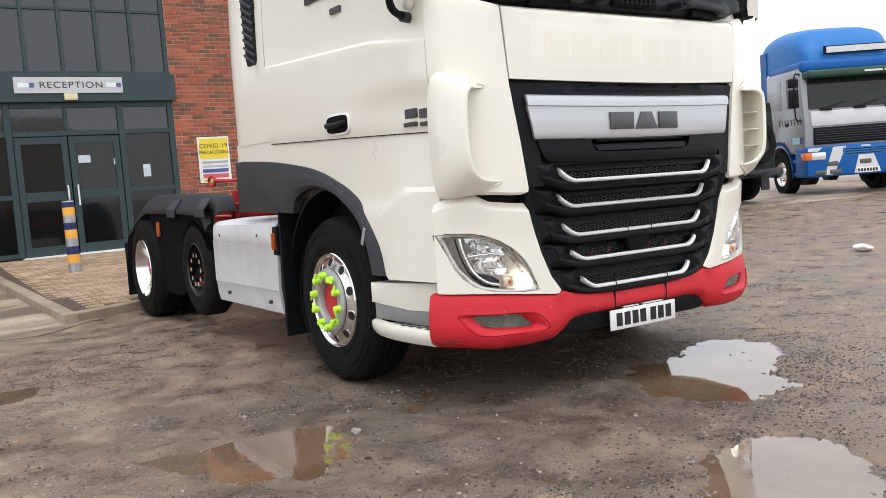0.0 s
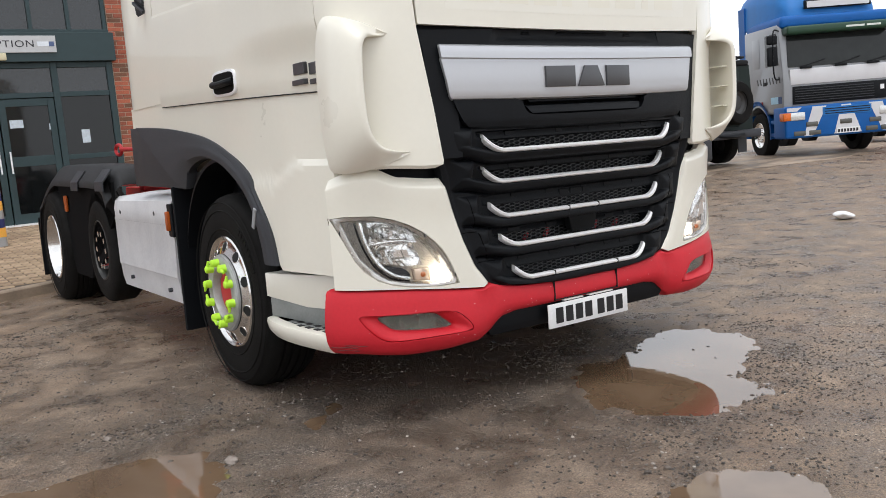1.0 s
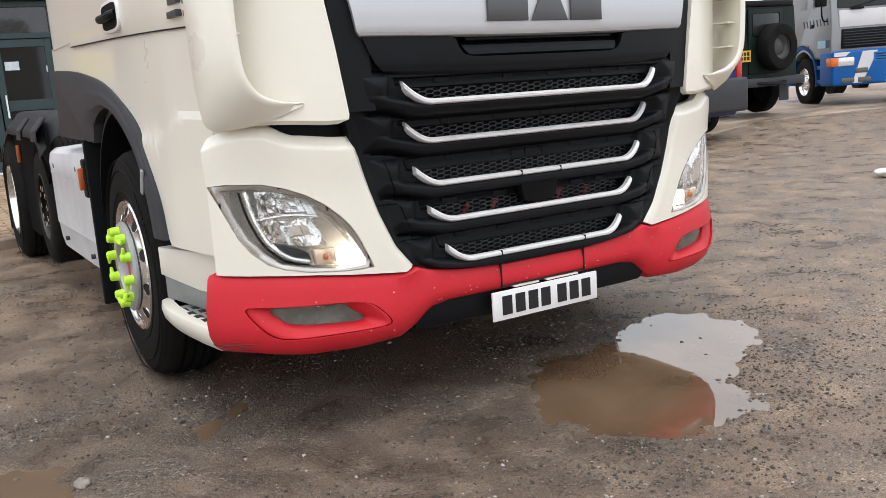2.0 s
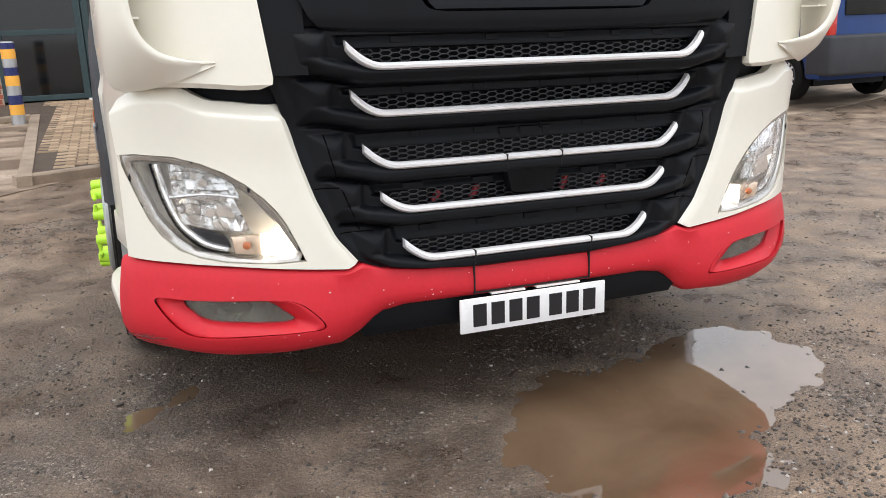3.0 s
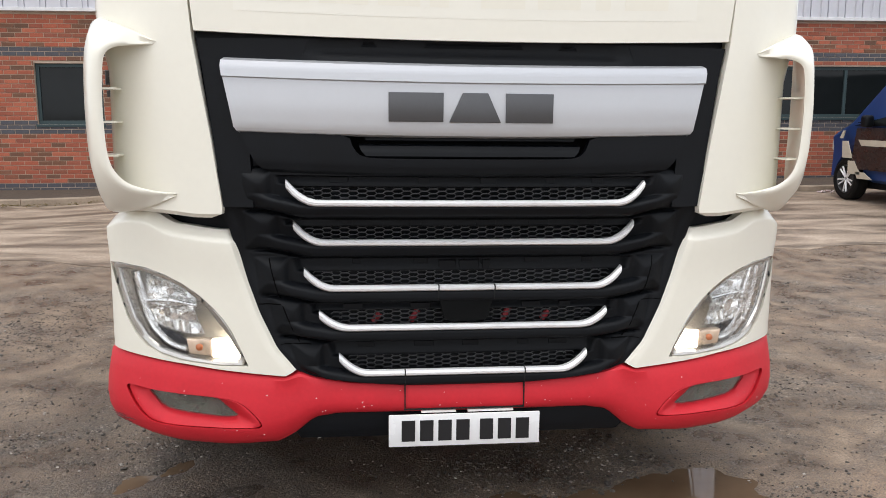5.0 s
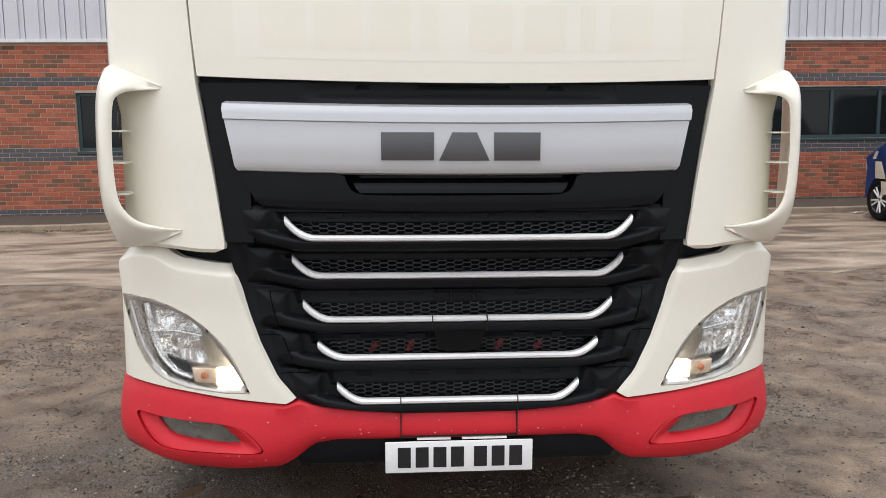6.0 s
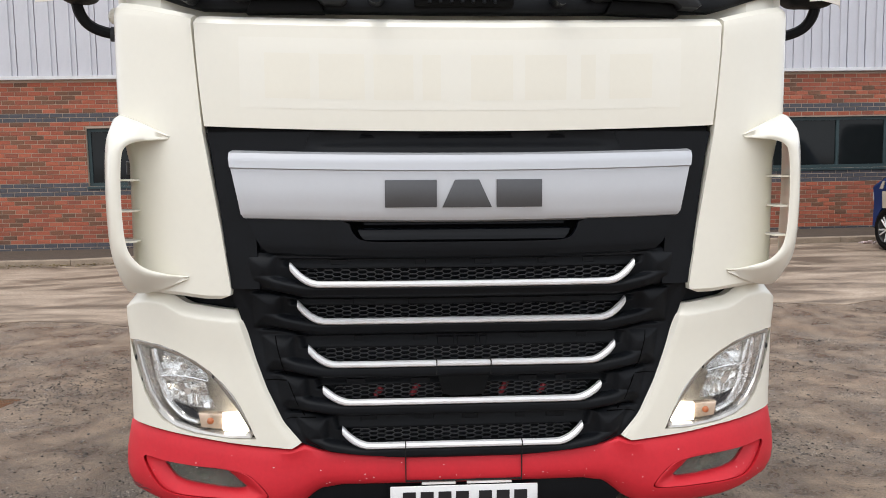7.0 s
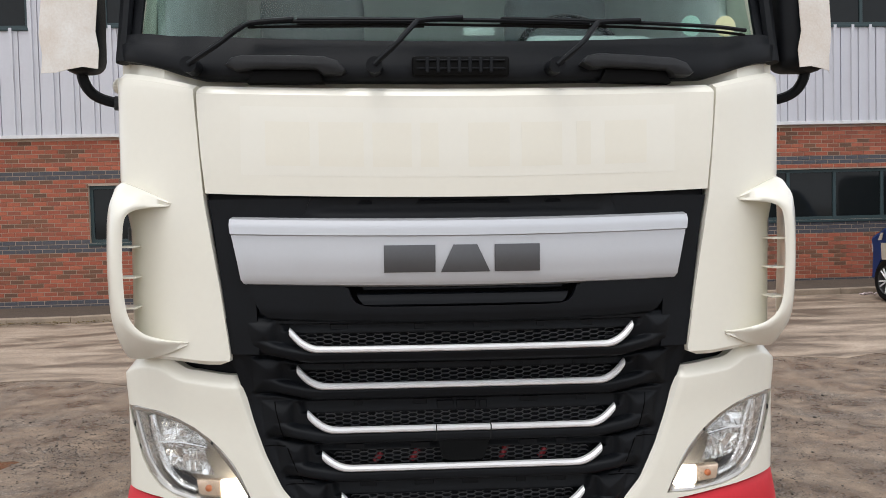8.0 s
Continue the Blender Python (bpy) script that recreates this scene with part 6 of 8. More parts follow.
def wiper(px, tx, ex0, ex1):
    """Arm from its pivot up to the blade, which lies along the foot of the screen."""
    w = new("wiper")
    w.parent = TRUCK
    y0 = nose(px, 0.0) - 0.03
    pz = 2.098 + 0.02 * px * px
    part("pivot", rod((px, y0 - 0.03, pz), (px, y0 + 0.09, pz + 0.005), 0.027, 14), BLACK, w)
    a = (px, y0 - 0.03, pz)
    e = (tx, nose(tx, 0.03), 2.262)
    bm = tube([a, (lerp(px, tx, 0.45), y0 - 0.03, lerp(pz, 2.26, 0.42)), (lerp(px, tx, 0.8), lerp(y0, e[1], 0.8) - 0.02, lerp(pz, 2.26, 0.85)), e, (tx + 0.14, nose(tx + 0.14, 0.035), 2.272)], 0.0095, 8)
    part("arm", bm, BLACK, w)
    n = 9
    pts = [(x, HIGH.at(max(-1.15, min(1.15, x)), 0.02)[1] + 0.025, 2.268 - 0.018 * (x - tx) * 0.6) for x in np.linspace(ex0, ex1, n)]
    part("blade", tube([(x, y, z) for x, y, z in pts], 0.007, 6), BLACK, w)
    part("blade_rubber", tube([(x, y + 0.012, z - 0.014) for x, y, z in pts], 0.005, 6), RUBBER, w)
    return w


wiper(-0.905, -0.70, -0.72, -0.12)
wiper(-0.29, -0.13, -0.55, 0.45)
wiper(0.315, 0.49, 0.14, 1.05)

# mirrors: dark housings on bowed arms, white protective film round the faces
WRAP = mat("white_protective_film", (0.80, 0.78, 0.74), 0.35, second=(0.66, 0.58, 0.50), scale=9, bump=0.3, bump_scale=25)


def mirror(s):
    m = new("door_mirror")
    m.parent = TRUCK
    part("mirror_arm", tube([(s * 1.21, 0.34, 2.04), (s * 1.28, 0.32, 2.045), (s * 1.335, 0.30, 2.07), (s * 1.362, 0.28, 2.12), (s * 1.368, 0.27, 2.20)], 0.020, 10), BLACK, m)
    part("mirror_socket", rod((s * 1.20, 0.34, 2.035), (s * 1.265, 0.325, 2.04), 0.027, 12), DGREY, m)
    part("mirror_arm", tube([(s * 1.16, 0.42, 3.1), (s * 1.28, 0.36, 3.12), (s * 1.36, 0.31, 3.05), (s * 1.36, 0.30, 2.98)], 0.024, 10), BLACK, m)
    part("mirror_housing", box(s * (1.278 if s < 0 else 1.225), s * 1.42, 0.17, 0.33, 2.135, 3.02, 0.05, 4), BLACK, m)
    P = []
    span = ((1.27, 0.16), (1.32, 0.152), (1.37, 0.155), (1.42, 0.162), (1.475, 0.185)) if s < 0 else ((1.285, 0.155), (1.33, 0.152), (1.37, 0.155), (1.405, 0.162), (1.425, 0.20))
    for z in np.linspace(2.135, 3.0, 14):
        P.append([Vector((s * (x + 0.006 * math.sin(z * 31)), y + 0.004 * math.sin(z * 40 + x * 30), z + 0.010 * math.sin(x * 25))) for x, y in span])
    part("film", grid_solid(P, (0, 0.004, 0)), WRAP, m, "creased white protective film on the mirror")
    return m


both_sides(mirror)
bm = bmesh.new()
bmesh.ops.create_uvsphere(bm, u_segments=14, v_segments=8, radius=0.032, matrix=Matrix.Translation((-1.235, 0.31, 2.10)))
part("camera_pod", bm, CREAM, TRUCK)

# ---- cab side ----
WIDE = table([0.2, 0.34, 0.6, 0.9, 1.2], [1.172, 1.195, 1.232, 1.252, 1.262])

for s in (-1, 1):
    # lower quarter below the door, with the raised shoulder behind the headlamp panel
    zs = lambda y: float(np.interp(y, [0.2, 0.53, 0.66, 0.81, 3], [1.155, 1.158, 1.086, 1.085, 1.085]))
    arch = lambda y: float(np.interp(y, [0.0, 0.70, 0.713, 0.755, 0.862, 0.979, 1.215, 1.517, 1.948, 2.726], [0.695, 0.695, 0.70, 0.85, 1.007, 1.138, 1.244, 1.326, 1.384, 1.435]))
    doorb = lambda y: float(np.interp(y, [0.0, 0.18, 2.16, 2.8], [1.44, 1.446, 1.523, 1.53]))
    P = []
    ys = np.linspace(0.225, 2.82, 90)
    for f in np.linspace(0, 1, 30):
        row = []
        for y in ys:
            z = lerp(arch(y) - 0.02, doorb(y) + 0.03, f)
            k = 1 - step01(zs(y) - 0.008, zs(y) + 0.008, z)
            x = WIDE(y) - 0.014 + 0.014 * k
            row.append(Vector((s * x, y, z)))
        P.append(row)
    part("side_panel", grid_solid(P, (-s * 0.03, 0, 0)), CREAM, TRUCK, "", 25)
    # door skin with its crease
    crease = lambda y: float(np.interp(y, [0.1, 0.72, 1.28, 2.15, 2.4], [1.902, 1.979, 2.006, 2.049, 2.06]))
    P = []
    for r in range(30):
        row = []
        for y in np.linspace(0.215, 2.15, 50):
            z0, z1 = doorb(y) + 0.006, 3.15
            c = crease(y)
            z = lerp(z0, c - 0.014, r / 13) if r < 14 else (lerp(c - 0.014, c + 0.006, (r - 13) / 4) if r < 18 else lerp(c + 0.006, z1, (r - 17) / 12))
            out = 0.011 * (1 - step01(c - 0.014, c + 0.006, z)) + 0.010 * step01(z0, z0 + 0.05, z) - 0.004
            row.append(Vector((s * (WIDE(y) - 0.014 + out - 0.03 * max(0, z - 2.2)), y, z)))
        P.append(row)
    door = part("cab_door", flare(grid_solid(P, (-s * 0.025, 0, 0))), CREAM, TRUCK, "", 20)
    part("door_gap", box(s * 1.225, s * 1.243, 2.146, 2.168, 1.55, 2.3), DARK_FILL, TRUCK)
    part("door_gap", tube([(s * (WIDE(y) - 0.006), y, doorb(y) + 0.003) for y in np.linspace(0.26, 2.14, 10)], 0.0028, 6), DARK_FILL, TRUCK)
    w = prism([(0.45, 2.32), (1.45, 2.32), (1.45, 3.0), (0.62, 3.0)], "x", -0.004, 0.004)
    for v in w.verts:
        v.co.x = s * (1.262 - 0.03 * (v.co.z - 2.2)) + v.co.x
    part("door_glass", w, GLASS_DARK, door)
    # rear quarter with the tall louvred vent
    P = []
    for z in np.linspace(1.55, 3.3, 24):
        row = []
        for y in np.linspace(2.165, 2.84, 18):
            dip = 0.03 * step01(2.30, 2.34, y) * (1 - step01(2.52, 2.60, y)) * step01(2.06, 2.10, z)
            row.append(Vector((s * (1.253 - dip - 0.03 * max(0, z - 2.2) - 0.02 * max(0, (y - 2.7) / 0.14) ** 2), y, z)))
        P.append(row)
    part("rear_quarter", grid_solid(P, (-s * 0.02, 0, 0)), CREAM, TRUCK, "", 35)
    vent = part("side_vent", prism(poly_smooth([(2.335, 2.075), (2.45, 2.085), (2.56, 2.16), (2.575, 2.4), (2.56, 3.1), (2.33, 3.1)], 3), "x", s * 1.222, s * 1.232), BLACK, TRUCK)
    for z in np.arange(2.14, 3.05, 0.055):
        part("vent_slat", box(s * 1.222, s * 1.25, 2.345, 2.555, z, z + 0.02, 0.004, 1, None, Matrix.Translation((0, 2.45, z)) @ Matrix.Rotation(radians(24), 4, "X") @ Matrix.Translation((0, -2.45, -z))), DGREY, vent)
    # door handle
    hd = new("door_handle")
    hd.parent = door
    bx = 1.262
    part("handle_bezel", prism(poly_smooth([(0.99, 1.512), (1.12, 1.505), (1.25, 1.518), (1.265, 1.57), (1.25, 1.625), (1.12, 1.632), (0.99, 1.622), (0.972, 1.57)], 4), "x", s * (bx - 0.015), s * (bx + 0.007), bevel=0.004), SATIN, hd)
    part("handle_well", prism(poly_smooth([(1.0, 1.524), (1.12, 1.518), (1.235, 1.528), (1.25, 1.57), (1.235, 1.612), (1.12, 1.619), (1.0, 1.612), (0.986, 1.57)], 4), "x", s * (bx), s * (bx + 0.0085)), mat("deep_black", (0.004, 0.004, 0.004), 0.6), hd)
    part("handle_grip", tube([(s * (bx + 0.006), 0.995, 1.572), (s * (bx + 0.026), 1.03, 1.566), (s * (bx + 0.03), 1.12, 1.562), (s * (bx + 0.026), 1.21, 1.566), (s * (bx + 0.006), 1.245, 1.572)], 0.017, 10), BLACK, hd)
    # badges as plain bars
    for y0, y1, z0, z1 in ((0.34, 0.44, 1.535, 1.583), (0.225, 0.325, 1.527, 1.575), (0.345, 0.455, 1.492, 1.514), (0.235, 0.325, 1.487, 1.508), (1.0, 1.12, 2.20, 2.235)):
        part("badge_bar", box(s * (WIDE(y0) - 0.03), s * (WIDE(y1) + (0.008 if z0 < 1.9 else 0.006)), y0, y1, z0, z1, 0.002, 1), MARK, door)
    # dark grey wheel-arch moulding and skirt
    inner = [(0.828, 0.70), (0.858, 0.814), (0.935, 0.975), (1.092, 1.09), (1.302, 1.179), (1.538, 1.21), (1.76, 1.172), (1.87, 1.10), (1.92, 1.045)]
    outer = [(0.712, 0.695), (0.755, 0.85), (0.862, 1.007), (0.979, 1.138), (1.215, 1.244), (1.517, 1.326), (1.948, 1.384), (2.3, 1.415), (2.74, 1.44)]
    P = []
    A = smooth_line([(0, a, b) for a, b in inner], 5)
    B = smooth_line([(0, a, b) for a, b in outer], 5)
    C = smooth_line([(0, a, b) for a, b in [(1.92, 1.045), (2.4, 1.055), (2.87, 1.067)]], 1)
    for f in np.linspace(0, 1, 8):
        row = []
        for i in range(len(B)):
            a, b = A[i], B[i]
            q = lerp(a, b, f)
            ridge = 0.022 * step01(0.0, 0.12, f) * (1 - step01(0.55, 0.62, f) * 0.45) * (1 - 0.6 * step01(0.93, 1.0, f))
            row.append(Vector((s * (1.252 + ridge), q.y, q.z)))
        P.append(row)
    part("arch_moulding", grid_solid(P, (-s * 0.04, 0, 0)), DGREY, TRUCK, "dark grey plastic wheel arch", 30)
    part("side_skirt", prism([(1.87, 1.05), (2.87, 1.067), (2.86, 1.44), (2.5, 1.428), (2.1, 1.40), (1.75, 1.30)], "x", s * 1.20, s * 1.258, bevel=0.004), DGREY, TRUCK, "dark grey plastic side skirt")
    part("arch_liner", grid_solid([[Vector((s * x, 1.37 + 0.66 * math.cos(a), 0.53 + 0.66 * math.sin(a))) for a in np.linspace(0.25, math.pi - 0.30, 24)] for x in (0.7, 1.238)], (0, 0, 0.02)), BLACK, TRUCK)
    part("mudflap", box(s * 0.75, s * 1.278, 2.07, 2.09, 0.20, 1.06, 0.006, 1), BLACK, TRUCK, "black rubber mudflap")
    part("arch_clip", box(s * 1.27, s * 1.281, 0.872, 0.90, 0.86, 0.965, 0.004, 1, None, Matrix.Translation((0, 0.88, 0.9)) @ Matrix.Rotation(radians(24), 4, "X") @ Matrix.Translation((0, -0.88, -0.9))), mat("dull_grey_clip", (0.30, 0.31, 0.32), 0.5), TRUCK)
    part("sill_gap", box(s * 0.95, s * 1.10, 0.27, 0.80, 0.652, 0.72), BLACK, TRUCK)
    # entry step: pale tray, grey tread with drain slots
    st = new("entry_step")
    st.parent = TRUCK
    P = []
    rim_x = table([0.28, 0.45, 0.70, 0.80, 0.88], [1.238, 1.262, 1.285, 1.282, 1.262])
    for z, dx in ((0.334, -0.075), (0.340, -0.03), (0.368, -0.008), (0.405, 0.0), (0.420, -0.005), (0.426, -0.022)):
        P.append([Vector((s * (rim_x(y) + dx), y, z + 0.012 * step01(0.55, 0.90, y))) for y in np.linspace(0.30, 0.875, 16)])
    part("step_lip", grid_solid(P, (-s * 0.03, 0, 0)), CREAM, st)
    riser = mat("grey_step_plastic", (0.22, 0.23, 0.22), 0.6, vary=0.2)
    for nm, prf, w, m in (("step_back", [(0.29, 0.50), (0.60, 0.50), (0.885, 0.535), (0.885, 0.648), (0.29, 0.66)], 1.10, CREAM), ("step_riser", [(0.29, 0.41), (0.865, 0.44), (0.865, 0.538), (0.60, 0.503), (0.29, 0.503)], 1.095, riser)):
        bm = prism(prf, "x", s * 0.98, s * w, bevel=0.006)
        bmesh.ops.subdivide_edges(bm, edges=[e for e in bm.edges if abs(e.verts[0].co.y - e.verts[1].co.y) > 0.2], cuts=6, use_grid_fill=True)
        for v in bm.verts:
            if abs(v.co.x) > 1.04:
                v.co.x += s * 0.148 * float(np.interp(v.co.y, [0.34, 0.62, 0.88], [0, 0.55, 1]))
        part(nm, bm, m, st, "" if nm == "step_back" else "grey plastic step riser")
    part("step_tread", prism([(s * 1.0, 0.30), (s * 1.225, 0.30), (s * 1.262, 0.62), (s * 1.262, 0.74), (s * 1.0, 0.76)], "z", 0.405, 0.425, bevel=0.004), mat("grey_step_plastic", (0.22, 0.23, 0.22), 0.6, vary=0.2), st, "grey slotted step tread")
    for iy in range(5):
        for ix in range(3):
            part("drain_slot", box(s * (1.104 + ix * 0.044 + iy * 0.006), s * (1.132 + ix * 0.044 + iy * 0.006), 0.34 + iy * 0.075, 0.385 + iy * 0.075, 0.4235, 0.4268, 0.0008, 1), DARK_FILL, st)

# ---- wheels ----
ALLOY = mat("polished_alloy", (0.72, 0.71, 0.69), 0.12, metal=1.0, vary=0.10, scale=12, rvary=0.08)
HUBGREY = mat("grey_hub", (0.42, 0.43, 0.43), 0.45, metal=0.5, vary=0.2, scale=14)
NEON = mat("neon_nut_cap", (0.55, 0.95, 0.05), 0.45, emit=0.0, vary=0.06)
HUBRED = mat("red_hub_paint", (0.52, 0.02, 0.03), 0.5, vary=0.15)
DARKRIM = mat("dark_steel_rim", (0.05, 0.05, 0.048), 0.4, metal=0.5, vary=0.4, scale=15)
STEELR = mat("dull_steel_rim", (0.32, 0.32, 0.31), 0.4, metal=0.8, vary=0.3, scale=15)
TREAD = [(0.285, -0.14), (0.30, -0.152), (0.38, -0.158), (0.45, -0.152), (0.49, -0.135), (0.505, -0.115), (0.513, -0.09)]


def tyre(parent):
    pr = list(TREAD)
    for x in (-0.066, -0.022, 0.022, 0.066):
        pr += [(0.515, x - 0.008), (0.503, x - 0.005), (0.503, x + 0.005), (0.515, x + 0.008)]
    pr += [(r, -x) for r, x in reversed(TREAD)]
    bm = lathe(pr, 60)
    t = part("tyre", bm, RUBBER, parent, "", 40)
    for r in (0.335, 0.43, 0.475):
        part("sidewall_ring", lathe([(r - 0.004, -0.154), (r, -0.159), (r + 0.004, -0.154)], 60), RUBBER, t)
    for k in range(9):
        a = 0.6 + k * 0.075
        part("sidewall_bar", box(-0.1605, -0.155, -0.012, 0.012, 0.385, 0.415, 0.001, 1, None, Matrix.Rotation(a, 4, "X")), RUBBER, t)
    return t


def front_wheel():
    w = thing("front_wheel", "", "")
    tyre(w)
    rim = part("rim", lathe([(0.292, -0.10), (0.298, -0.150), (0.291, -0.158), (0.281, -0.152), (0.277, -0.146), (0.272, -0.142), (0.266, -0.142), (0.236, -0.153), (0.207, -0.166), (0.198, -0.170), (0.198, -0.06), (0.27, -0.05)], 72), ALLOY, w, "polished alloy rim with round holes")
    for k in range(10):
        a = 2 * math.pi * (k + 0.5) / 10
        c, n = Vector((-0.1515, 0.240 * math.cos(a), 0.240 * math.sin(a))), Vector((-0.93, 0.36 * math.cos(a), 0.36 * math.sin(a)))
        # rim is uncut: a near-black disc paints the shade inside each hole
        hole = part("hand_hole", rod(c - n * 0.006, c + n * 0.0015, 0.027, 18), DARK_FILL, rim)
        q = n.to_track_quat("X", "Z").to_matrix().to_4x4()
        part("hole_edge", lathe([(0.0265, -0.001), (0.0275, 0.0025), (0.0315, 0.0015), (0.0325, -0.002)], 20, None, Matrix.Translation(c) @ q), ALLOY, rim)
    part("rim_back", lathe([(0.30, 0.02), (0.15, 0.02), (0.15, 0.03)], 40), DARK_FILL, w)
    hub = part("hub_flange", lathe([(0.200, -0.10), (0.203, -0.160), (0.203, -0.182), (0.200, -0.186), (0.193, -0.187), (0.190, -0.190), (0.186, -0.192), (0.134, -0.193), (0.130, -0.186), (0.125, -0.13)], 60), HUBGREY, w)
    part("flange_groove", lathe([(0.2045, -0.164), (0.2055, -0.168), (0.2045, -0.172)], 60), DARKRIM, hub)
    part("hub_cap", lathe([(0.126, -0.12), (0.124, -0.142), (0.112, -0.155), (0.055, -0.162), (0.0, -0.163)], 40), HUBRED, w, "red painted hub cap")
    for k in range(10):
        a = 2 * math.pi * (k + 0.35) / 10
        c = Vector((-0.020, 0.160 * math.cos(a), 0.160 * math.sin(a)))
        bm = lathe([(0.0, -0.212), (0.014, -0.212), (0.0195, -0.208), (0.021, -0.196), (0.0225, -0.172), (0.025, -0.168)], 14, None, Matrix.Translation(c))
        turn = 1.3 if k % 2 else -1.2
        r2 = c + Vector((-0.199, 0.046 * math.cos(a + turn + 0.3 * math.sin(k * 5.1)), 0.046 * math.sin(a + turn + 0.3 * math.sin(k * 5.1))))
        rod(c + Vector((-0.199, 0, 0)), r2, 0.014, 8, bm, 0.006)
        part("nut_cap", bm, NEON, w, "neon yellow-green wheel nut indicator" if k == 0 else "")
    return w




def lift_wheel():
    w = thing("lift_axle_wheel", "", "")
    pr = [(0.225, -0.11), (0.24, -0.12), (0.31, -0.126), (0.37, -0.118), (0.40, -0.10), (0.41, -0.075), (0.41, 0.075), (0.37, 0.118), (0.225, 0.11)]
    part("tyre", lathe(pr, 48), RUBBER, w, "", 40)
    part("rim", lathe([(0.23, -0.08), (0.236, -0.118), (0.228, -0.122), (0.215, -0.07), (0.20, -0.045), (0.16, -0.05), (0.14, -0.06), (0.14, -0.02), (0.21, -0.01)], 48), DARKRIM, w, "dark lift axle rim")
    part("hub", lathe([(0.15, -0.04), (0.146, -0.066), (0.128, -0.07), (0.100, -0.07), (0.096, -0.078), (0.088, -0.082), (0.0, -0.084)], 40), HUBRED, w, "red painted hub")
    for k in range(10):
        a = 2 * math.pi * k / 10
        c = Vector((0, 0.132 * math.cos(a), 0.132 * math.sin(a)))
        part("wheel_nut", rod(c + Vector((-0.06, 0, 0)), c + Vector((-0.118, 0, 0)), 0.021, 8), CHROME, w)
        c = Vector((0, 0.178 * math.cos(a + 0.3), 0.178 * math.sin(a + 0.3)))
        # hand holes again as near-black discs, their inner shade in the colour
        part("hand_hole", rod(c + Vector((-0.04, 0, 0)), c + Vector((-0.052, 0, 0)), 0.017, 12), DARK_FILL, w)
    return w


def drive_wheel():
    w = thing("drive_wheel", "", "")
    tyre(w)
    part("rim", lathe([(0.292, -0.10), (0.297, -0.15), (0.288, -0.158), (0.278, -0.14), (0.27, 0.02), (0.25, 0.06), (0.19, 0.07), (0.17, 0.06)], 60), ALLOY, w, "deep polished alloy rim")
    part("hub", lathe([(0.20, 0.07), (0.17, 0.03), (0.13, 0.0), (0.12, -0.06), (0.1, -0.075), (0.0, -0.078)], 40), HUBRED, w)
    t2 = tyre(w)
    t2.location.x = 0.33
    return w


front = front_wheel()
lift = lift_wheel()
drive = drive_wheel()
for w, y, x in ((front, 1.37, 1.10), (lift, 4.02, 1.15), (drive, 5.60, 1.16)):
    w.parent = TRUCK
    zc = 0.563 if w is lift else 0.506
    w.matrix_basis = pose(-x, y, zc)
    v = copy_thing(w, pose(x, y, zc, 0, 0, 180))
    for key in ("label", "category"):
        for o in (w, v):
            if key in o:
                del o[key]
for y, z in ((1.37, 0.51), (4.02, 0.56), (5.60, 0.51)):
    part("axle", rod((-0.95, y, z), (0.95, y, z), 0.07, 12), BLACK, TRUCK)

# ---- behind the cab ----
CHRED = mat("red_chassis_paint", (0.45, 0.015, 0.02), 0.5, vary=0.2, scale=8)
for s in (-1, 1):
    part("chassis_rail", box(s * 0.38, s * 0.46, 1.2, 6.2, 0.72, 0.98, 0.008, 1), CHRED, TRUCK, "red painted chassis rail")
for y in (2.95, 3.6, 4.3, 5.0, 6.15):
    part("cross_member", box(-0.4, 0.4, y - 0.05, y + 0.05, 0.76, 0.94, 0.008, 1), CHRED, TRUCK)
part("fifth_wheel", prism(poly_smooth([(-0.45, 4.5), (0.45, 4.5), (0.48, 5.1), (0.25, 5.5), (-0.25, 5.5), (-0.48, 5.1)], 3), "z", 1.03, 1.10, bevel=0.01), BLACK, TRUCK)
part("fifth_wheel_mount", box(-0.45, 0.45, 4.7, 5.2, 0.95, 1.04, 0.01, 1), CHRED, TRUCK)
part("deck_plate", box(-0.60, 0.60, 2.95, 3.75, 0.985, 1.0), mat("galvanised_plate", (0.35, 0.36, 0.36), 0.45, metal=0.7), TRUCK)
part("rail_bracket", box(-0.98, -0.5, 3.72, 3.82, 1.0, 1.10, 0.01, 1), CHRED, TRUCK)
part("rail_bracket", box(-0.98, -0.86, 3.3, 3.8, 1.07, 1.13, 0.01, 1), CHRED, TRUCK)
part("tow_pin", rod((-0.85, 3.55, 1.12), (-0.85, 3.55, 1.24), 0.05, 12), CHRED, TRUCK)
part("air_line", tube([(-0.5, 2.9, 1.30), (-0.75, 3.2, 1.33), (-0.98, 3.6, 1.32), (-1.05, 3.9, 1.33), (-1.02, 4.05, 1.33)], 0.014, 8), CHRED, TRUCK, "red coiled air line")
ring = [(-1.02, 4.12 + 0.09 * math.cos(a), 1.33 + 0.04 * math.sin(a)) for a in np.linspace(0, 2 * math.pi, 11)]
part("air_line_loop", tube(ring, 0.014, 8), CHRED, TRUCK)

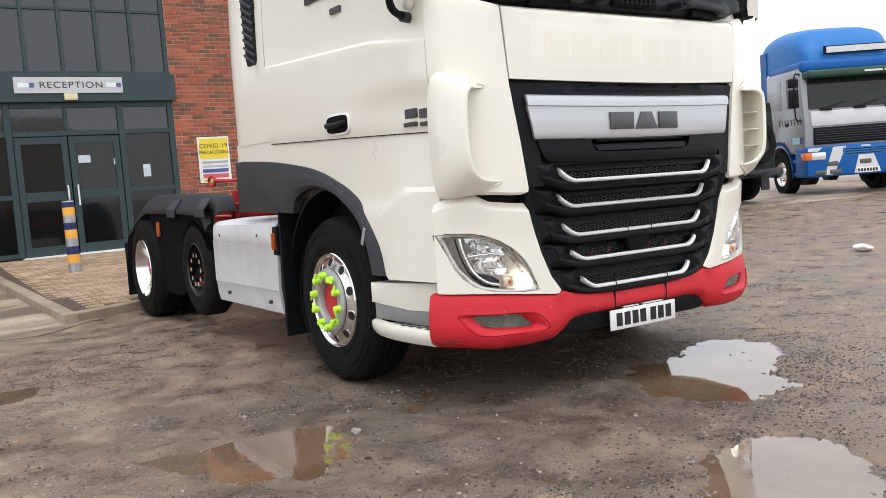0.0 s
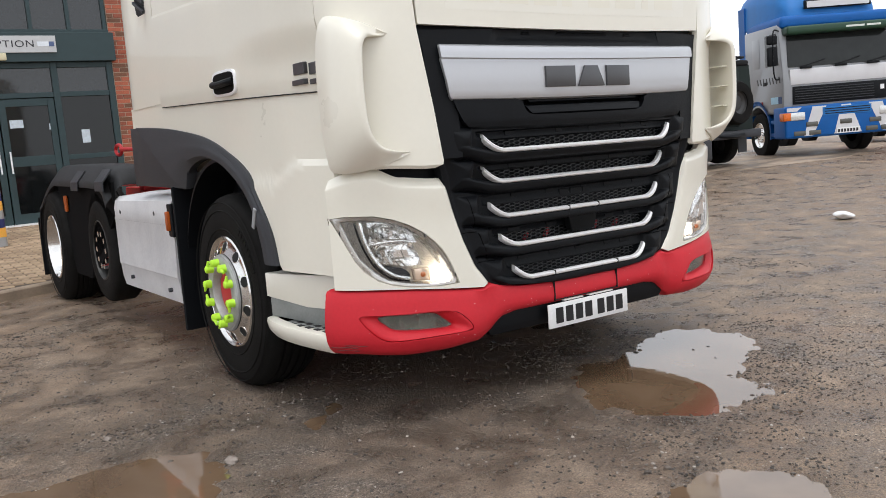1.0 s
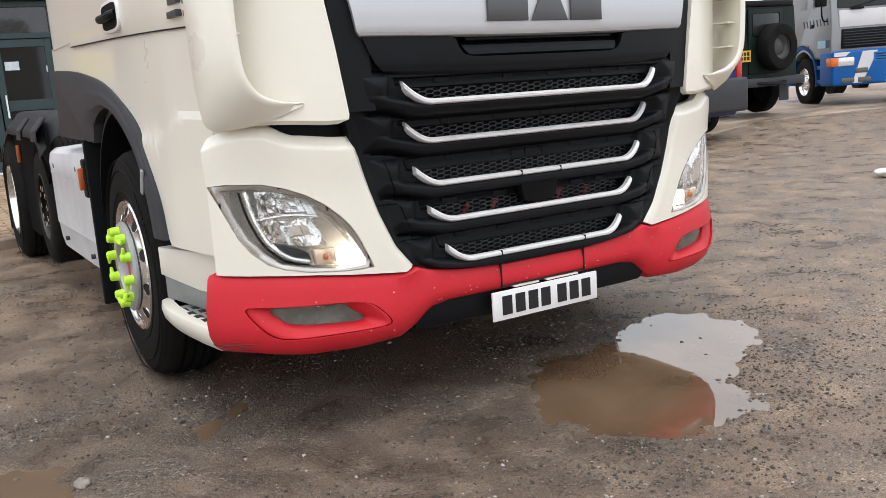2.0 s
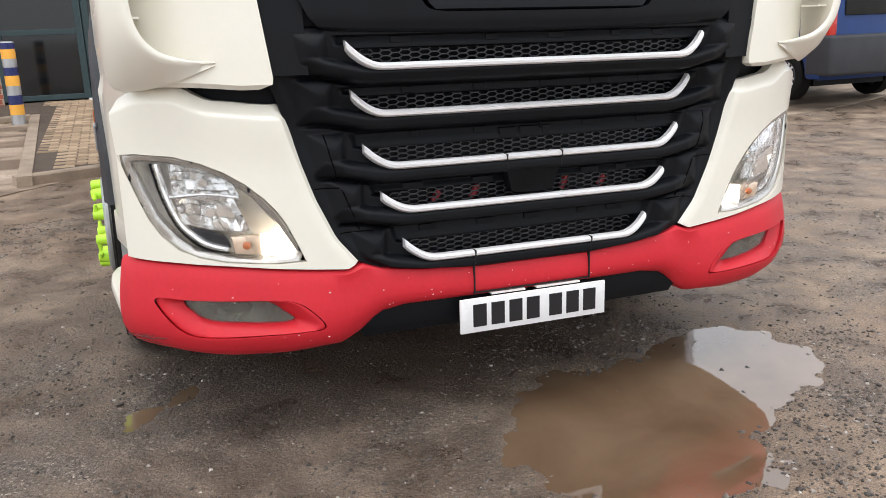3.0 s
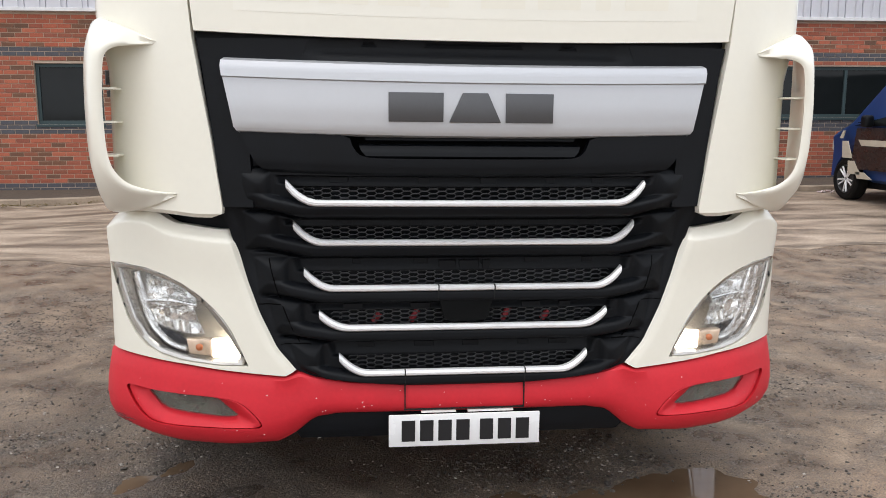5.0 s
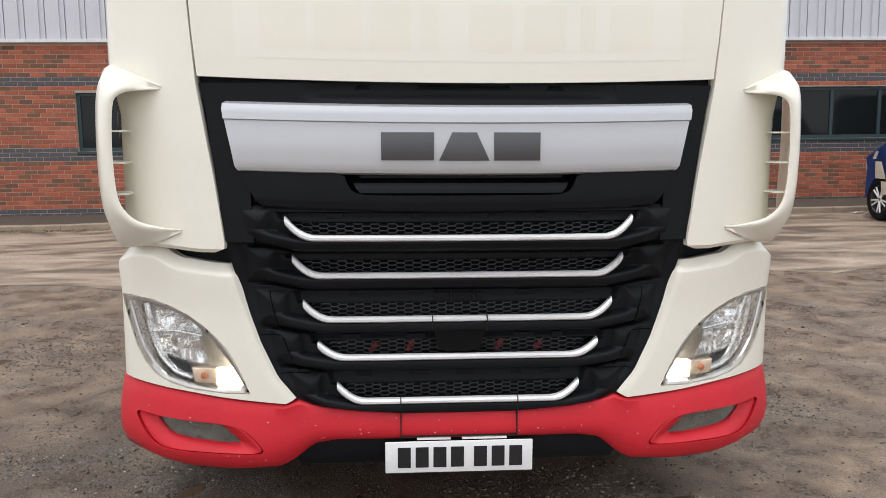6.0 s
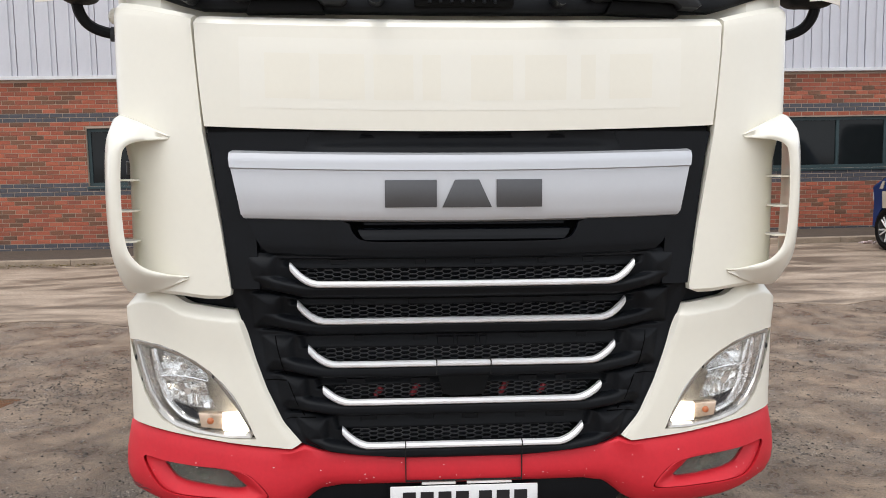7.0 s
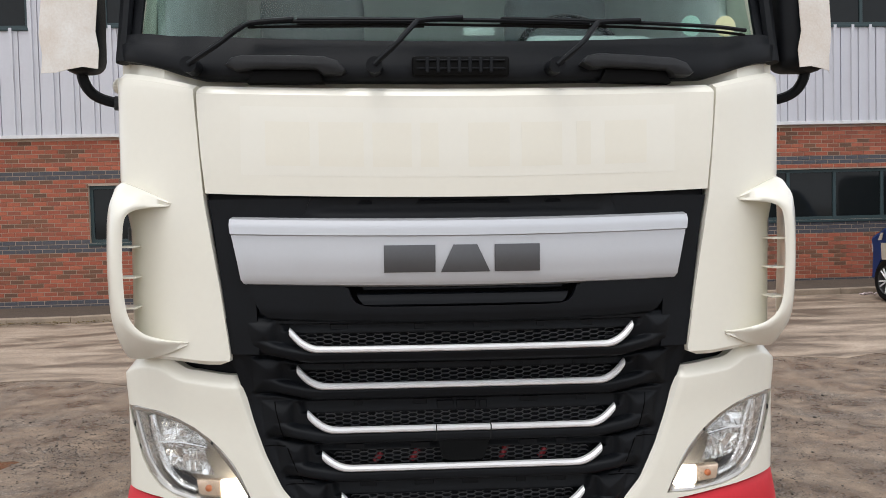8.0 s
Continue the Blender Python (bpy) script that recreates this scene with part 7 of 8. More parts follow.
FILM = mat("scuffed_white_panel", (0.70, 0.70, 0.71), 0.5, second=(0.55, 0.55, 0.57), scale=5, bump=0.35, bump_scale=18)
for s in (-1, 1):
    P = []
    for i, (x, z) in enumerate(((1.16, 0.33), (1.20, 0.335), (1.215, 0.40), (1.222, 0.49), (1.228, 0.50), (1.228, 0.82), (1.232, 0.828), (1.236, 0.90), (1.225, 0.955), (1.18, 0.985), (0.9, 1.005))):
        y0 = 2.20 if z > 0.5 else 2.23
        P.append([Vector((s * (x + 0.022), lerp(y0, 3.55, t), z + 0.02 * (1 - t) * (1 if z > 0.9 else 0))) for t in np.linspace(0, 1, 16)])
    tank = part("side_fairing", grid_solid(P, (-s * 0.02, 0, 0)), FILM, TRUCK, "scuffed white side fairing over the tank", 30)
    part("fairing_body", box(s * 0.55, s * 1.20, 2.24, 3.53, 0.36, 0.975, 0.02, 2), mat("pale_tank", (0.6, 0.6, 0.6), 0.5), tank)
    SEAM = mat("grey_seam", (0.30, 0.30, 0.31), 0.7)
    for z, x in ((0.823, 1.2265), (0.496, 1.2205)):
        part("panel_seam", box(s * (x + 0.012), s * (x + 0.0255), 2.26, 3.53, z, z + 0.005), SEAM, tank)
    for y, z in ((3.36, 0.88), (2.55, 0.89), (3.25, 0.42), (2.4, 0.41)):
        part("panel_bolt", rod((s * 1.20, y, z), (s * 1.260, y, z), 0.014, 10), DGREY, tank)
    part("marker_lamp", box(s * 1.278, s * 1.306, 2.15, 2.175, 0.80, 0.915, 0.006, 2), mat("amber_marker", (0.42, 0.085, 0.012), 0.3), TRUCK, "amber side marker lamp")
    part("marker_bracket", box(s * 1.235, s * 1.282, 2.13, 2.20, 0.76, 0.96, 0.006, 1), BLACK, TRUCK)
    part("air_tank", rod((s * 0.8, 3.6, 0.42), (s * 0.8, 4.0, 0.42), 0.12, 20), mat("pink_primer", (0.55, 0.35, 0.32), 0.6), TRUCK)
    part("stand_foot", box(s * 0.98, s * 1.16, 3.56, 3.78, 0.33, 0.36, 0.004, 1), mat("pink_primer", (0.55, 0.35, 0.32), 0.6), TRUCK)
    # rear mudguards: a flat-topped cover over both axles with a side valance, flap behind
    WEATHER = mat("weathered_black_plastic", (0.018, 0.019, 0.021), 0.55, spec=0.35, vary=0.3, bump=0.2)
    back = table([3.5, 4.25, 6.05, 6.84], [3.50, 4.02, 5.60, 6.36])
    arcs = [(6.84, 0.62), (6.68, 0.90), (6.45, 1.06), (6.24, 1.144), (5.98, 1.215), (5.8, 1.24), (5.0, 1.235), (4.3, 1.226), (3.76, 1.213), (3.62, 1.17), (3.52, 1.07)]
    P = []
    for x, dz in ((0.96, 0.0), (1.03, 0.004), (1.10, 0.0), (1.13, -0.012), (1.215, -0.115), (1.228, -0.135), (1.23, -0.165)):
        P.append([Vector((s * (x + 0.075), back(y + (y - 5.1) * dz * 0.25), z + dz * (1.0 if z > 1.0 else 0.4))) for y, z in arcs])
    guard = part("rear_mudguard", grid_solid(P, (0, 0, -0.008)), WEATHER, TRUCK, "weathered black rear mudguard", 35)
    for y in (3.64, 4.46):
        clip = [(x + 0.075, z) for x, z in ((1.165, 1.178), (1.235, 1.092), (1.238, 1.03), (1.247, 1.03), (1.245, 1.098), (1.173, 1.188))]
        part("guard_clip", prism(clip if s > 0 else [(-x, z) for x, z in reversed(clip)], "y", y - 0.12, y + 0.12, bevel=0.003), DGREY, guard)
    val = [(6.0, 1.11), (3.52, 1.09), (3.52, 0.85), (3.80, 0.72)]
    val += [(4.25 + 0.45 * math.cos(a), 0.563 + 0.45 * math.sin(a)) for a in np.linspace(0.35, math.pi - 0.1, 14)]
    val += [(4.74, 0.30), (5.38, 0.30)]
    val += [(6.05 + 0.57 * math.cos(a), 0.512 + 0.57 * math.sin(a)) for a in np.linspace(math.pi + 0.1, math.pi * 0.56, 12)]
    part("guard_valance", prism([(back(y), z) for y, z in val], "x", s * 1.24, s * 1.26), mat("matt_black_plastic", (0.006, 0.006, 0.0065), 0.8, spec=0.06, vary=0.2), guard)
    part("marker_lamp", box(s * 1.265, s * 1.288, 5.02, 5.09, 0.84, 0.98, 0.006, 2), mat("amber_marker", (0.42, 0.085, 0.012), 0.3), guard)
    part("rear_flap", box(s * 0.80, s * 1.30, 6.34, 6.36, 0.17, 0.75, 0.004, 1), BLACK, guard)
    part("sub_frame", box(s * 0.50, s * 0.58, 3.0, 6.15, 1.0, 1.06, 0.006, 1), CHRED, TRUCK)
part("coupling_ramp", prism([(3.7, 1.06), (5.6, 1.06), (5.6, 1.16), (4.6, 1.2), (4.2, 1.2)], "x", -0.62, -0.54, bevel=0.006), CHRED, TRUCK, "red coupling ramp")
part("coupling_lug", box(-0.78, -0.56, 4.1, 4.3, 1.05, 1.24, 0.01, 1), CHRED, TRUCK)


# ---- other vehicles in the yard ----
def road_wheel(parent, x, y, r, w, rim_mat, side, sub=True):
    """Tyre, rim and hub with the outside facing side."""
    m = Matrix.Translation((x, y, r)) @ (Matrix.Identity(4) if side < 0 else Matrix.Rotation(math.pi, 4, "Z"))
    wheel = new("wheel")
    wheel.parent = parent
    part("tyre", lathe([(r * 0.58, -w * 0.45), (r * 0.75, -w * 0.5), (r * 0.93, -w * 0.46), (r, -w * 0.34), (r, w * 0.34), (r * 0.93, w * 0.46), (r * 0.58, w * 0.45)], 36, None, m), RUBBER, wheel)
    part("rim", lathe([(r * 0.6, -w * 0.42), (r * 0.57, -w * 0.47), (r * 0.52, -w * 0.3), (r * 0.36, -w * 0.26), (r * 0.32, -w * 0.36), (r * 0.2, -w * 0.38), (0, -w * 0.40)], 36, None, m), rim_mat, wheel)
    if sub:
        for k in range(10):
            a = 2 * math.pi * k / 10
            c = Vector((-w * 0.36, r * 0.27 * math.cos(a), r * 0.27 * math.sin(a)))
            bm = rod(m @ c, m @ (c + Vector((-0.03, 0, 0))), r * 0.035, 6)
            part("wheel_nut", bm, CHROME, wheel)
    return wheel


def grp(name, parent):
    o = new(name)
    o.parent = parent
    return o


SILVERP = mat("silver_grey_paint", (0.28, 0.29, 0.305), 0.36, metal=0.3, vary=0.04, coat=0.3)
WHITEP = mat("white_paint", (0.66, 0.66, 0.68), 0.35, vary=0.04, coat=0.2)
BLUEP = mat("bright_blue_paint", (0.007, 0.105, 0.37), 0.45, vary=0.08, spec=0.25)
SKYBLUE = mat("mid_blue_paint", (0.019, 0.165, 0.47), 0.42, vary=0.08, spec=0.3)
GREENP = mat("dark_green_visor", (0.01, 0.05, 0.025), 0.3, vary=0.1)
SCREEN = mat("cab_glass", (0.020, 0.023, 0.023), 0.03, vary=0.2, spec=0.3)
LAMPW = mat("lamp_glass", (0.72, 0.73, 0.72), 0.12, metal=0.4, vary=0.2, scale=30)
AMB = mat("amber_lens", (0.75, 0.16, 0.02), 0.25)


def old_lorry():
    """A flat-fronted lorry with a roof deflector; x across, y back from its face."""
    z0 = ground_z(14.7, 7.35, False)
    t = thing("old_lorry", "blue, silver and white lorry with striped bumper and roof deflector", "lorry", pose(14.83, 7.27, z0, 0, 0, -32.5))
    # cab: profile in (y, z) drawn across, narrowed towards the top
    bm = prism([(0.02, 1.02), (0.0, 1.55), (0.03, 1.92), (0.20, 2.78), (0.30, 2.86), (2.0, 2.86), (2.0, 0.98), (1.95, 0.95), (0.75, 0.95), (0.1, 0.98)], "x", -1.24, 1.24, bevel=0.05)
    cab = part("cab", bm, SILVERP, t, "silver and white cab")
    cab.parent = None
    cut(cab, lathe([(0, -1.5), (0.62, -1.5), (0.62, 1.5), (0, 1.5)], 32, None, Matrix.Translation((0, 1.35, 0.52))))
    cab.parent = t
    part("front_panel", prism([(-1.08, 1.56), (1.08, 1.56), (1.10, 1.88), (-1.10, 1.88)], "y", -0.02, 0.02, bevel=0.008), WHITEP, t)
    scr = prism([(-1.12, 1.93), (1.12, 1.93), (1.08, 2.62), (-1.08, 2.62)], "y", -0.012, 0.012, bevel=0.005)
    for v in scr.verts:
        v.co.y += 0.015 + (v.co.z - 1.92) * 0.19
    part("windscreen", scr, SCREEN, t)
    part("visor", box(-1.16, 1.16, -0.10, 0.25, 2.60, 2.78, 0.05, 3), GREENP, t, "dark green sun visor")
    for x0, x1 in ((0.1, 0.5), (0.55, 0.85)):
        part("visor_bar", box(x0, x1, -0.104, -0.09, 2.67, 2.71), mat("pale_lettering_bar", (0.7, 0.75, 0.7), 0.5), t)
    g = part("grille", box(-1.04, 1.06, -0.03, 0.05, 1.14, 1.52, 0.015, 2), BLACK, t, "black slatted grille")
    for z in np.linspace(1.20, 1.46, 6):
        part("slat", box(-1.0, 0.72, -0.045, -0.02, z - 0.008, z + 0.008, 0.003, 1), DGREY, g)
    part("badge", box(0.86, 0.94, -0.037, -0.03, 1.33, 1.43), SATIN, g)
    for x in (-0.86, -0.1, 0.6):
        w = tube([(x, -0.04, 1.93), (x + 0.25, -0.02, 1.98), (x + 0.55, 0.015, 2.06)], 0.012, 6)
        part("wiper", w, BLACK, t)
        part("wiper_motor", box(x - 0.02, x + 0.24, -0.06, 0.0, 1.885, 1.93, 0.015, 2), BLACK, t)
    # striped bumper
    b = part("bumper", box(-1.26, 1.26, -0.10, 0.5, 0.42, 1.10, 0.05, 3), BLUEP, t, "blue bumper with diagonal white stripes")
    for q in ([(-0.86, 0.46), (-0.66, 0.46), (-0.36, 1.07), (-0.66, 1.07)], [(-0.20, 0.46), (0.40, 0.46), (0.17, 1.07), (-0.03, 1.07)], [(0.86, 0.46), (1.06, 0.46), (0.86, 1.07), (0.56, 1.07)], [(-1.22, 0.99), (-1.0, 0.99), (-0.9, 1.07), (-1.22, 1.07)], [(1.22, 0.99), (1.2, 0.99), (1.1, 1.07), (1.22, 1.07)]):
        part("stripe", prism(q, "y", -0.104, -0.09), WHITEP, b)
    part("vent_panel", box(-0.45, 0.62, -0.106, -0.09, 0.86, 1.04, 0.004, 1), SKYBLUE, b)
    for z in (0.89, 0.94, 0.99):
        part("vent_slot", box(-0.40, 0.58, -0.112, -0.10, z, z + 0.018), DARK_FILL, b)
    for x in (-0.99, 0.95):
        part("headlamp", box(x - 0.16, x + 0.16, -0.125, -0.08, 0.80, 0.97, 0.02, 2), LAMPW, t)
    for x in (-1.20, 1.20):
        part("indicator", box(x - 0.10, x + 0.10, -0.115, 0.1, 0.80, 0.97, 0.02, 2), AMB, t)
    for x, z in ((-0.95, 0.52), (-0.62, 0.52), (0.62, 0.52), (0.95, 0.52), (-0.68, 0.70), (0.70, 0.70), (0.06, 0.71)):
        part("fog_lamp", box(x - 0.13, x + 0.13, -0.118, -0.08, z - 0.05, z + 0.05, 0.015, 2), mat("dim_lamp_glass", (0.10, 0.10, 0.09), 0.15), t)
    pl = part("number_plate", box(-0.16, 0.36, -0.122, -0.105, 0.46, 0.575, 0.003, 1), mat("white_plate", (0.80, 0.80, 0.80), 0.25), t)
    for k in range(7):
        part("plate_bar", box(-0.13 + k * 0.066, -0.085 + k * 0.066, -0.125, -0.12, 0.485, 0.55), INK, pl)
    # sides: arches, steps, doors, mirrors
    for s in (-1, 1):
        arch = [Vector((0, 1.35 + 0.66 * math.cos(a), 0.52 + 0.66 * math.sin(a))) for a in np.linspace(-0.15, math.pi + 0.15, 22)]
        P = [[Vector((s * x, 1.35 + (p.y - 1.35) * k, 0.52 + (p.z - 0.52) * k)) for p in arch] for x, k in ((0.85, 1.0), (1.24, 1.0), (1.265, 1.03), (1.265, 1.12))]
        part("wheel_arch", grid_solid(P, (0, 0, 0.02)), BLUEP, t)
        for z in (0.52, 0.80):
            part("step", box(s * 0.95, s * 1.25, 0.18, 0.66, z - 0.05, z + 0.03, 0.02, 2), BLUEP, t)
        part("step_well", box(s * 0.9, s * 1.15, 0.1, 0.7, 0.45, 1.0), BLACK, t)
        dg = prism([(0.20, 2.0), (0.85, 2.0), (0.85, 2.68), (0.30, 2.68)], "x", s * 1.235, s * 1.247)
        part("door_glass", dg, SCREEN, t)
        part("quarter_window", prism([(1.15, 2.0), (1.55, 2.0), (1.55, 2.65), (1.15, 2.65)], "x", s * 1.238, s * 1.246, bevel=0.003), SILVERP, t)
        part("mirror_arm", tube([(s * 1.22, 0.2, 2.72), (s * 1.42, 0.0, 2.70), (s * 1.45, -0.02, 2.3), (s * 1.42, 0.0, 1.75), (s * 1.22, 0.2, 1.70)], 0.016, 8), BLACK, t)
        part("mirror_housing", box(s * 1.34, s * 1.56, -0.02, 0.07, 1.98, 2.38, 0.03, 3), BLACK, t)
        part("mirror_housing", box(s * 1.34, s * 1.56, -0.02, 0.07, 2.43, 2.62, 0.03, 3), BLACK, t)
        for k in range(8):
            part("chevron_bar", prism([(0.12 + k * 0.16, 1.62), (0.17 + k * 0.16, 1.62), (0.22 + k * 0.16, 1.76), (0.17 + k * 0.16, 1.76)], "x", s * 1.236, s * 1.245), INK, t)
        part("door_handle", box(s * 1.235, s * 1.26, 0.82, 0.98, 1.60, 1.68, 0.01, 2), BLACK, t)
        part("logo_bar", box(s * 1.236, s * 1.246, 0.25, 0.62, 1.18, 1.33), mat("pale_blue_logo", (0.4, 0.65, 0.8), 0.5), t)
        part("logo_bar", box(s * 1.236, s * 1.246, 0.08, 0.24, 1.18, 1.33), mat("navy_logo", (0.02, 0.05, 0.15), 0.5), t)
        part("marker_lamp", box(s * 1.236, s * 1.25, 1.05, 1.12, 1.16, 1.26, 0.006, 1), mat("red_marker", (0.4, 0.04, 0.03), 0.3), t)
        road_wheel(t, s * 1.08, 1.35, 0.50, 0.30, ALLOY, s)
        road_wheel(t, s * 1.08, 5.0, 0.50, 0.30, STEELR, s, False)
        part("side_rail", box(s * 0.4, s * 0.5, 1.0, 6.2, 0.75, 0.95), DGREY, t)
    part("underbody", box(-0.95, 0.95, 0.3, 2.0, 0.62, 1.0), BLACK, t)
    # roof and deflector
    part("roof", box(-1.2, 1.2, 0.12, 2.0, 2.74, 3.02, 0.10, 4), BLUEP, t)
    bm = bmesh.new()
    sec = []
    for y, w, zt in ((0.30, 0.92, 3.05), (0.42, 0.98, 3.35), (0.75, 1.06, 3.72), (1.2, 1.12, 3.84), (1.7, 1.18, 3.88), (2.05, 1.2, 3.86), (2.3, 1.2, 3.80)):
        ring = []
        for k in range(17):
            a = math.pi * k / 16
            ring.append(bm.verts.new((w * math.copysign(abs(math.cos(a)) ** 0.45, math.cos(a)), y, 2.92 + (zt - 2.92) * math.sin(a) ** 0.45)))
        sec.append(ring)
    for a, b in zip(sec, sec[1:]):
        for k in range(16):
            bm.faces.new((a[k], a[k + 1], b[k + 1], b[k]))
    bm.faces.new(sec[0])
    bm.faces.new(sec[-1][::-1])
    part("roof_deflector", bm, SKYBLUE, t, "bright blue roof air deflector", 45)
    hb = prism([(-0.62, 3.14), (0.82, 3.14), (0.82, 3.32), (-0.62, 3.32)], "y", 0.22, 0.30, bevel=0.01)
    part("head_board", hb, BLACK, t)
    part("head_board_face", prism([(-0.58, 3.165), (0.78, 3.165), (0.78, 3.295), (-0.58, 3.295)], "y", 0.212, 0.225), WHITEP, t)
    part("wind_wing", prism([(2.0, 0.98), (2.35, 0.98), (2.35, 3.45), (2.0, 3.45)], "x", -1.22, -1.19), BLUEP, t)
    part("wind_wing", prism([(2.0, 0.98), (2.35, 0.98), (2.35, 3.45), (2.0, 3.45)], "x", 1.19, 1.22), BLUEP, t)
    return t


old_lorry()


def off_roader():
    """A boxy four-wheel drive seen from behind; x across, y forward from its rear door."""
    x, y = 11.45, 7.7
    t = thing("off_road_car", "dark green boxy off-road car with a spare wheel behind", "car", pose(x, y, ground_z(x, y + 1.5, False) + 0.008, 0, 0, -2))
    dark = mat("dark_green_paint", (0.007, 0.015, 0.012), 0.45, vary=0.15, spec=0.15)
    part("body", prism([(0.0, 0.62), (0.0, 1.25), (0.05, 1.95), (2.6, 1.95), (3.0, 1.35), (4.0, 1.25), (4.05, 0.62)], "x", -0.88, 0.88, bevel=0.04), dark, t)
    part("roof", box(-0.82, 0.82, 0.02, 2.65, 1.93, 2.05, 0.04, 3), mat("black_roof", (0.007, 0.007, 0.008), 0.5, spec=0.15), t)
    part("roof_rack", tube([(-0.75, 0.1, 2.1), (0.75, 0.1, 2.1), (0.75, 2.4, 2.1)], 0.02, 6), BLACK, t)
    part("rear_door", box(-0.45, 0.45, -0.025, 0.01, 0.75, 1.9, 0.02, 2), dark, t)
    part("rear_window", box(-0.36, 0.36, -0.032, -0.02, 1.42, 1.82, 0.02, 2), SCREEN, t)
    for s in (-1, 1):
        part("side_window", prism([(0.25, 1.4), (1.4, 1.4), (1.4, 1.85), (0.3, 1.85)], "x", s * 0.86, s * 0.888), SCREEN, t)
        part("tail_lamp", box(s * 0.66, s * 0.78, -0.03, 0.01, 0.95, 1.15, 0.01, 2), mat("red_lens", (0.5, 0.03, 0.02), 0.25), t)
        road_wheel(t, s * 0.74, 0.75, 0.40, 0.27, DGREY, s, False)
        road_wheel(t, s * 0.74, 3.2, 0.40, 0.27, DGREY, s, False)
        part("mudflap", box(s * 0.62, s * 0.88, 0.18, 0.2, 0.22, 0.68), DGREY, t)
    sp = new("spare_wheel")
    sp.parent = t
    m = Matrix.Translation((0.12, -0.17, 1.21)) @ Matrix.Rotation(radians(90), 4, "Z")
    part("tyre", lathe([(0.22, -0.12), (0.30, -0.135), (0.39, -0.125), (0.415, -0.09), (0.415, 0.09), (0.39, 0.125), (0.22, 0.12)], 40, None, m), RUBBER, sp)
    part("rim", lathe([(0.225, -0.10), (0.21, -0.06), (0.15, -0.03), (0.08, -0.05), (0.0, -0.05)], 30, None, m), mat("dark_rim", (0.04, 0.04, 0.04), 0.4), sp)
    part("tread_ring", lathe([(0.41, -0.1), (0.422, -0.08), (0.422, 0.08), (0.41, 0.1)], 40, None, m), RUBBER, sp)
    pl = part("number_plate", box(-0.72, -0.42, -0.04, -0.03, 0.98, 1.18), mat("yellow_plate", (0.75, 0.45, 0.03), 0.35), t)
    for z in (1.01, 1.09):
        for k in range(3):
            part("plate_bar", box(-0.69 + k * 0.085, -0.63 + k * 0.085, -0.043, -0.039, z, z + 0.06), INK, pl)
    part("bumper", box(-0.92, 0.92, -0.16, 0.05, 0.52, 0.68, 0.03, 2), DGREY, t)
    part("tow_bar", tube([(-0.5, -0.1, 0.6), (0, -0.25, 0.56), (0.5, -0.1, 0.6)], 0.03, 8), BLACK, t)
    return t


off_roader()


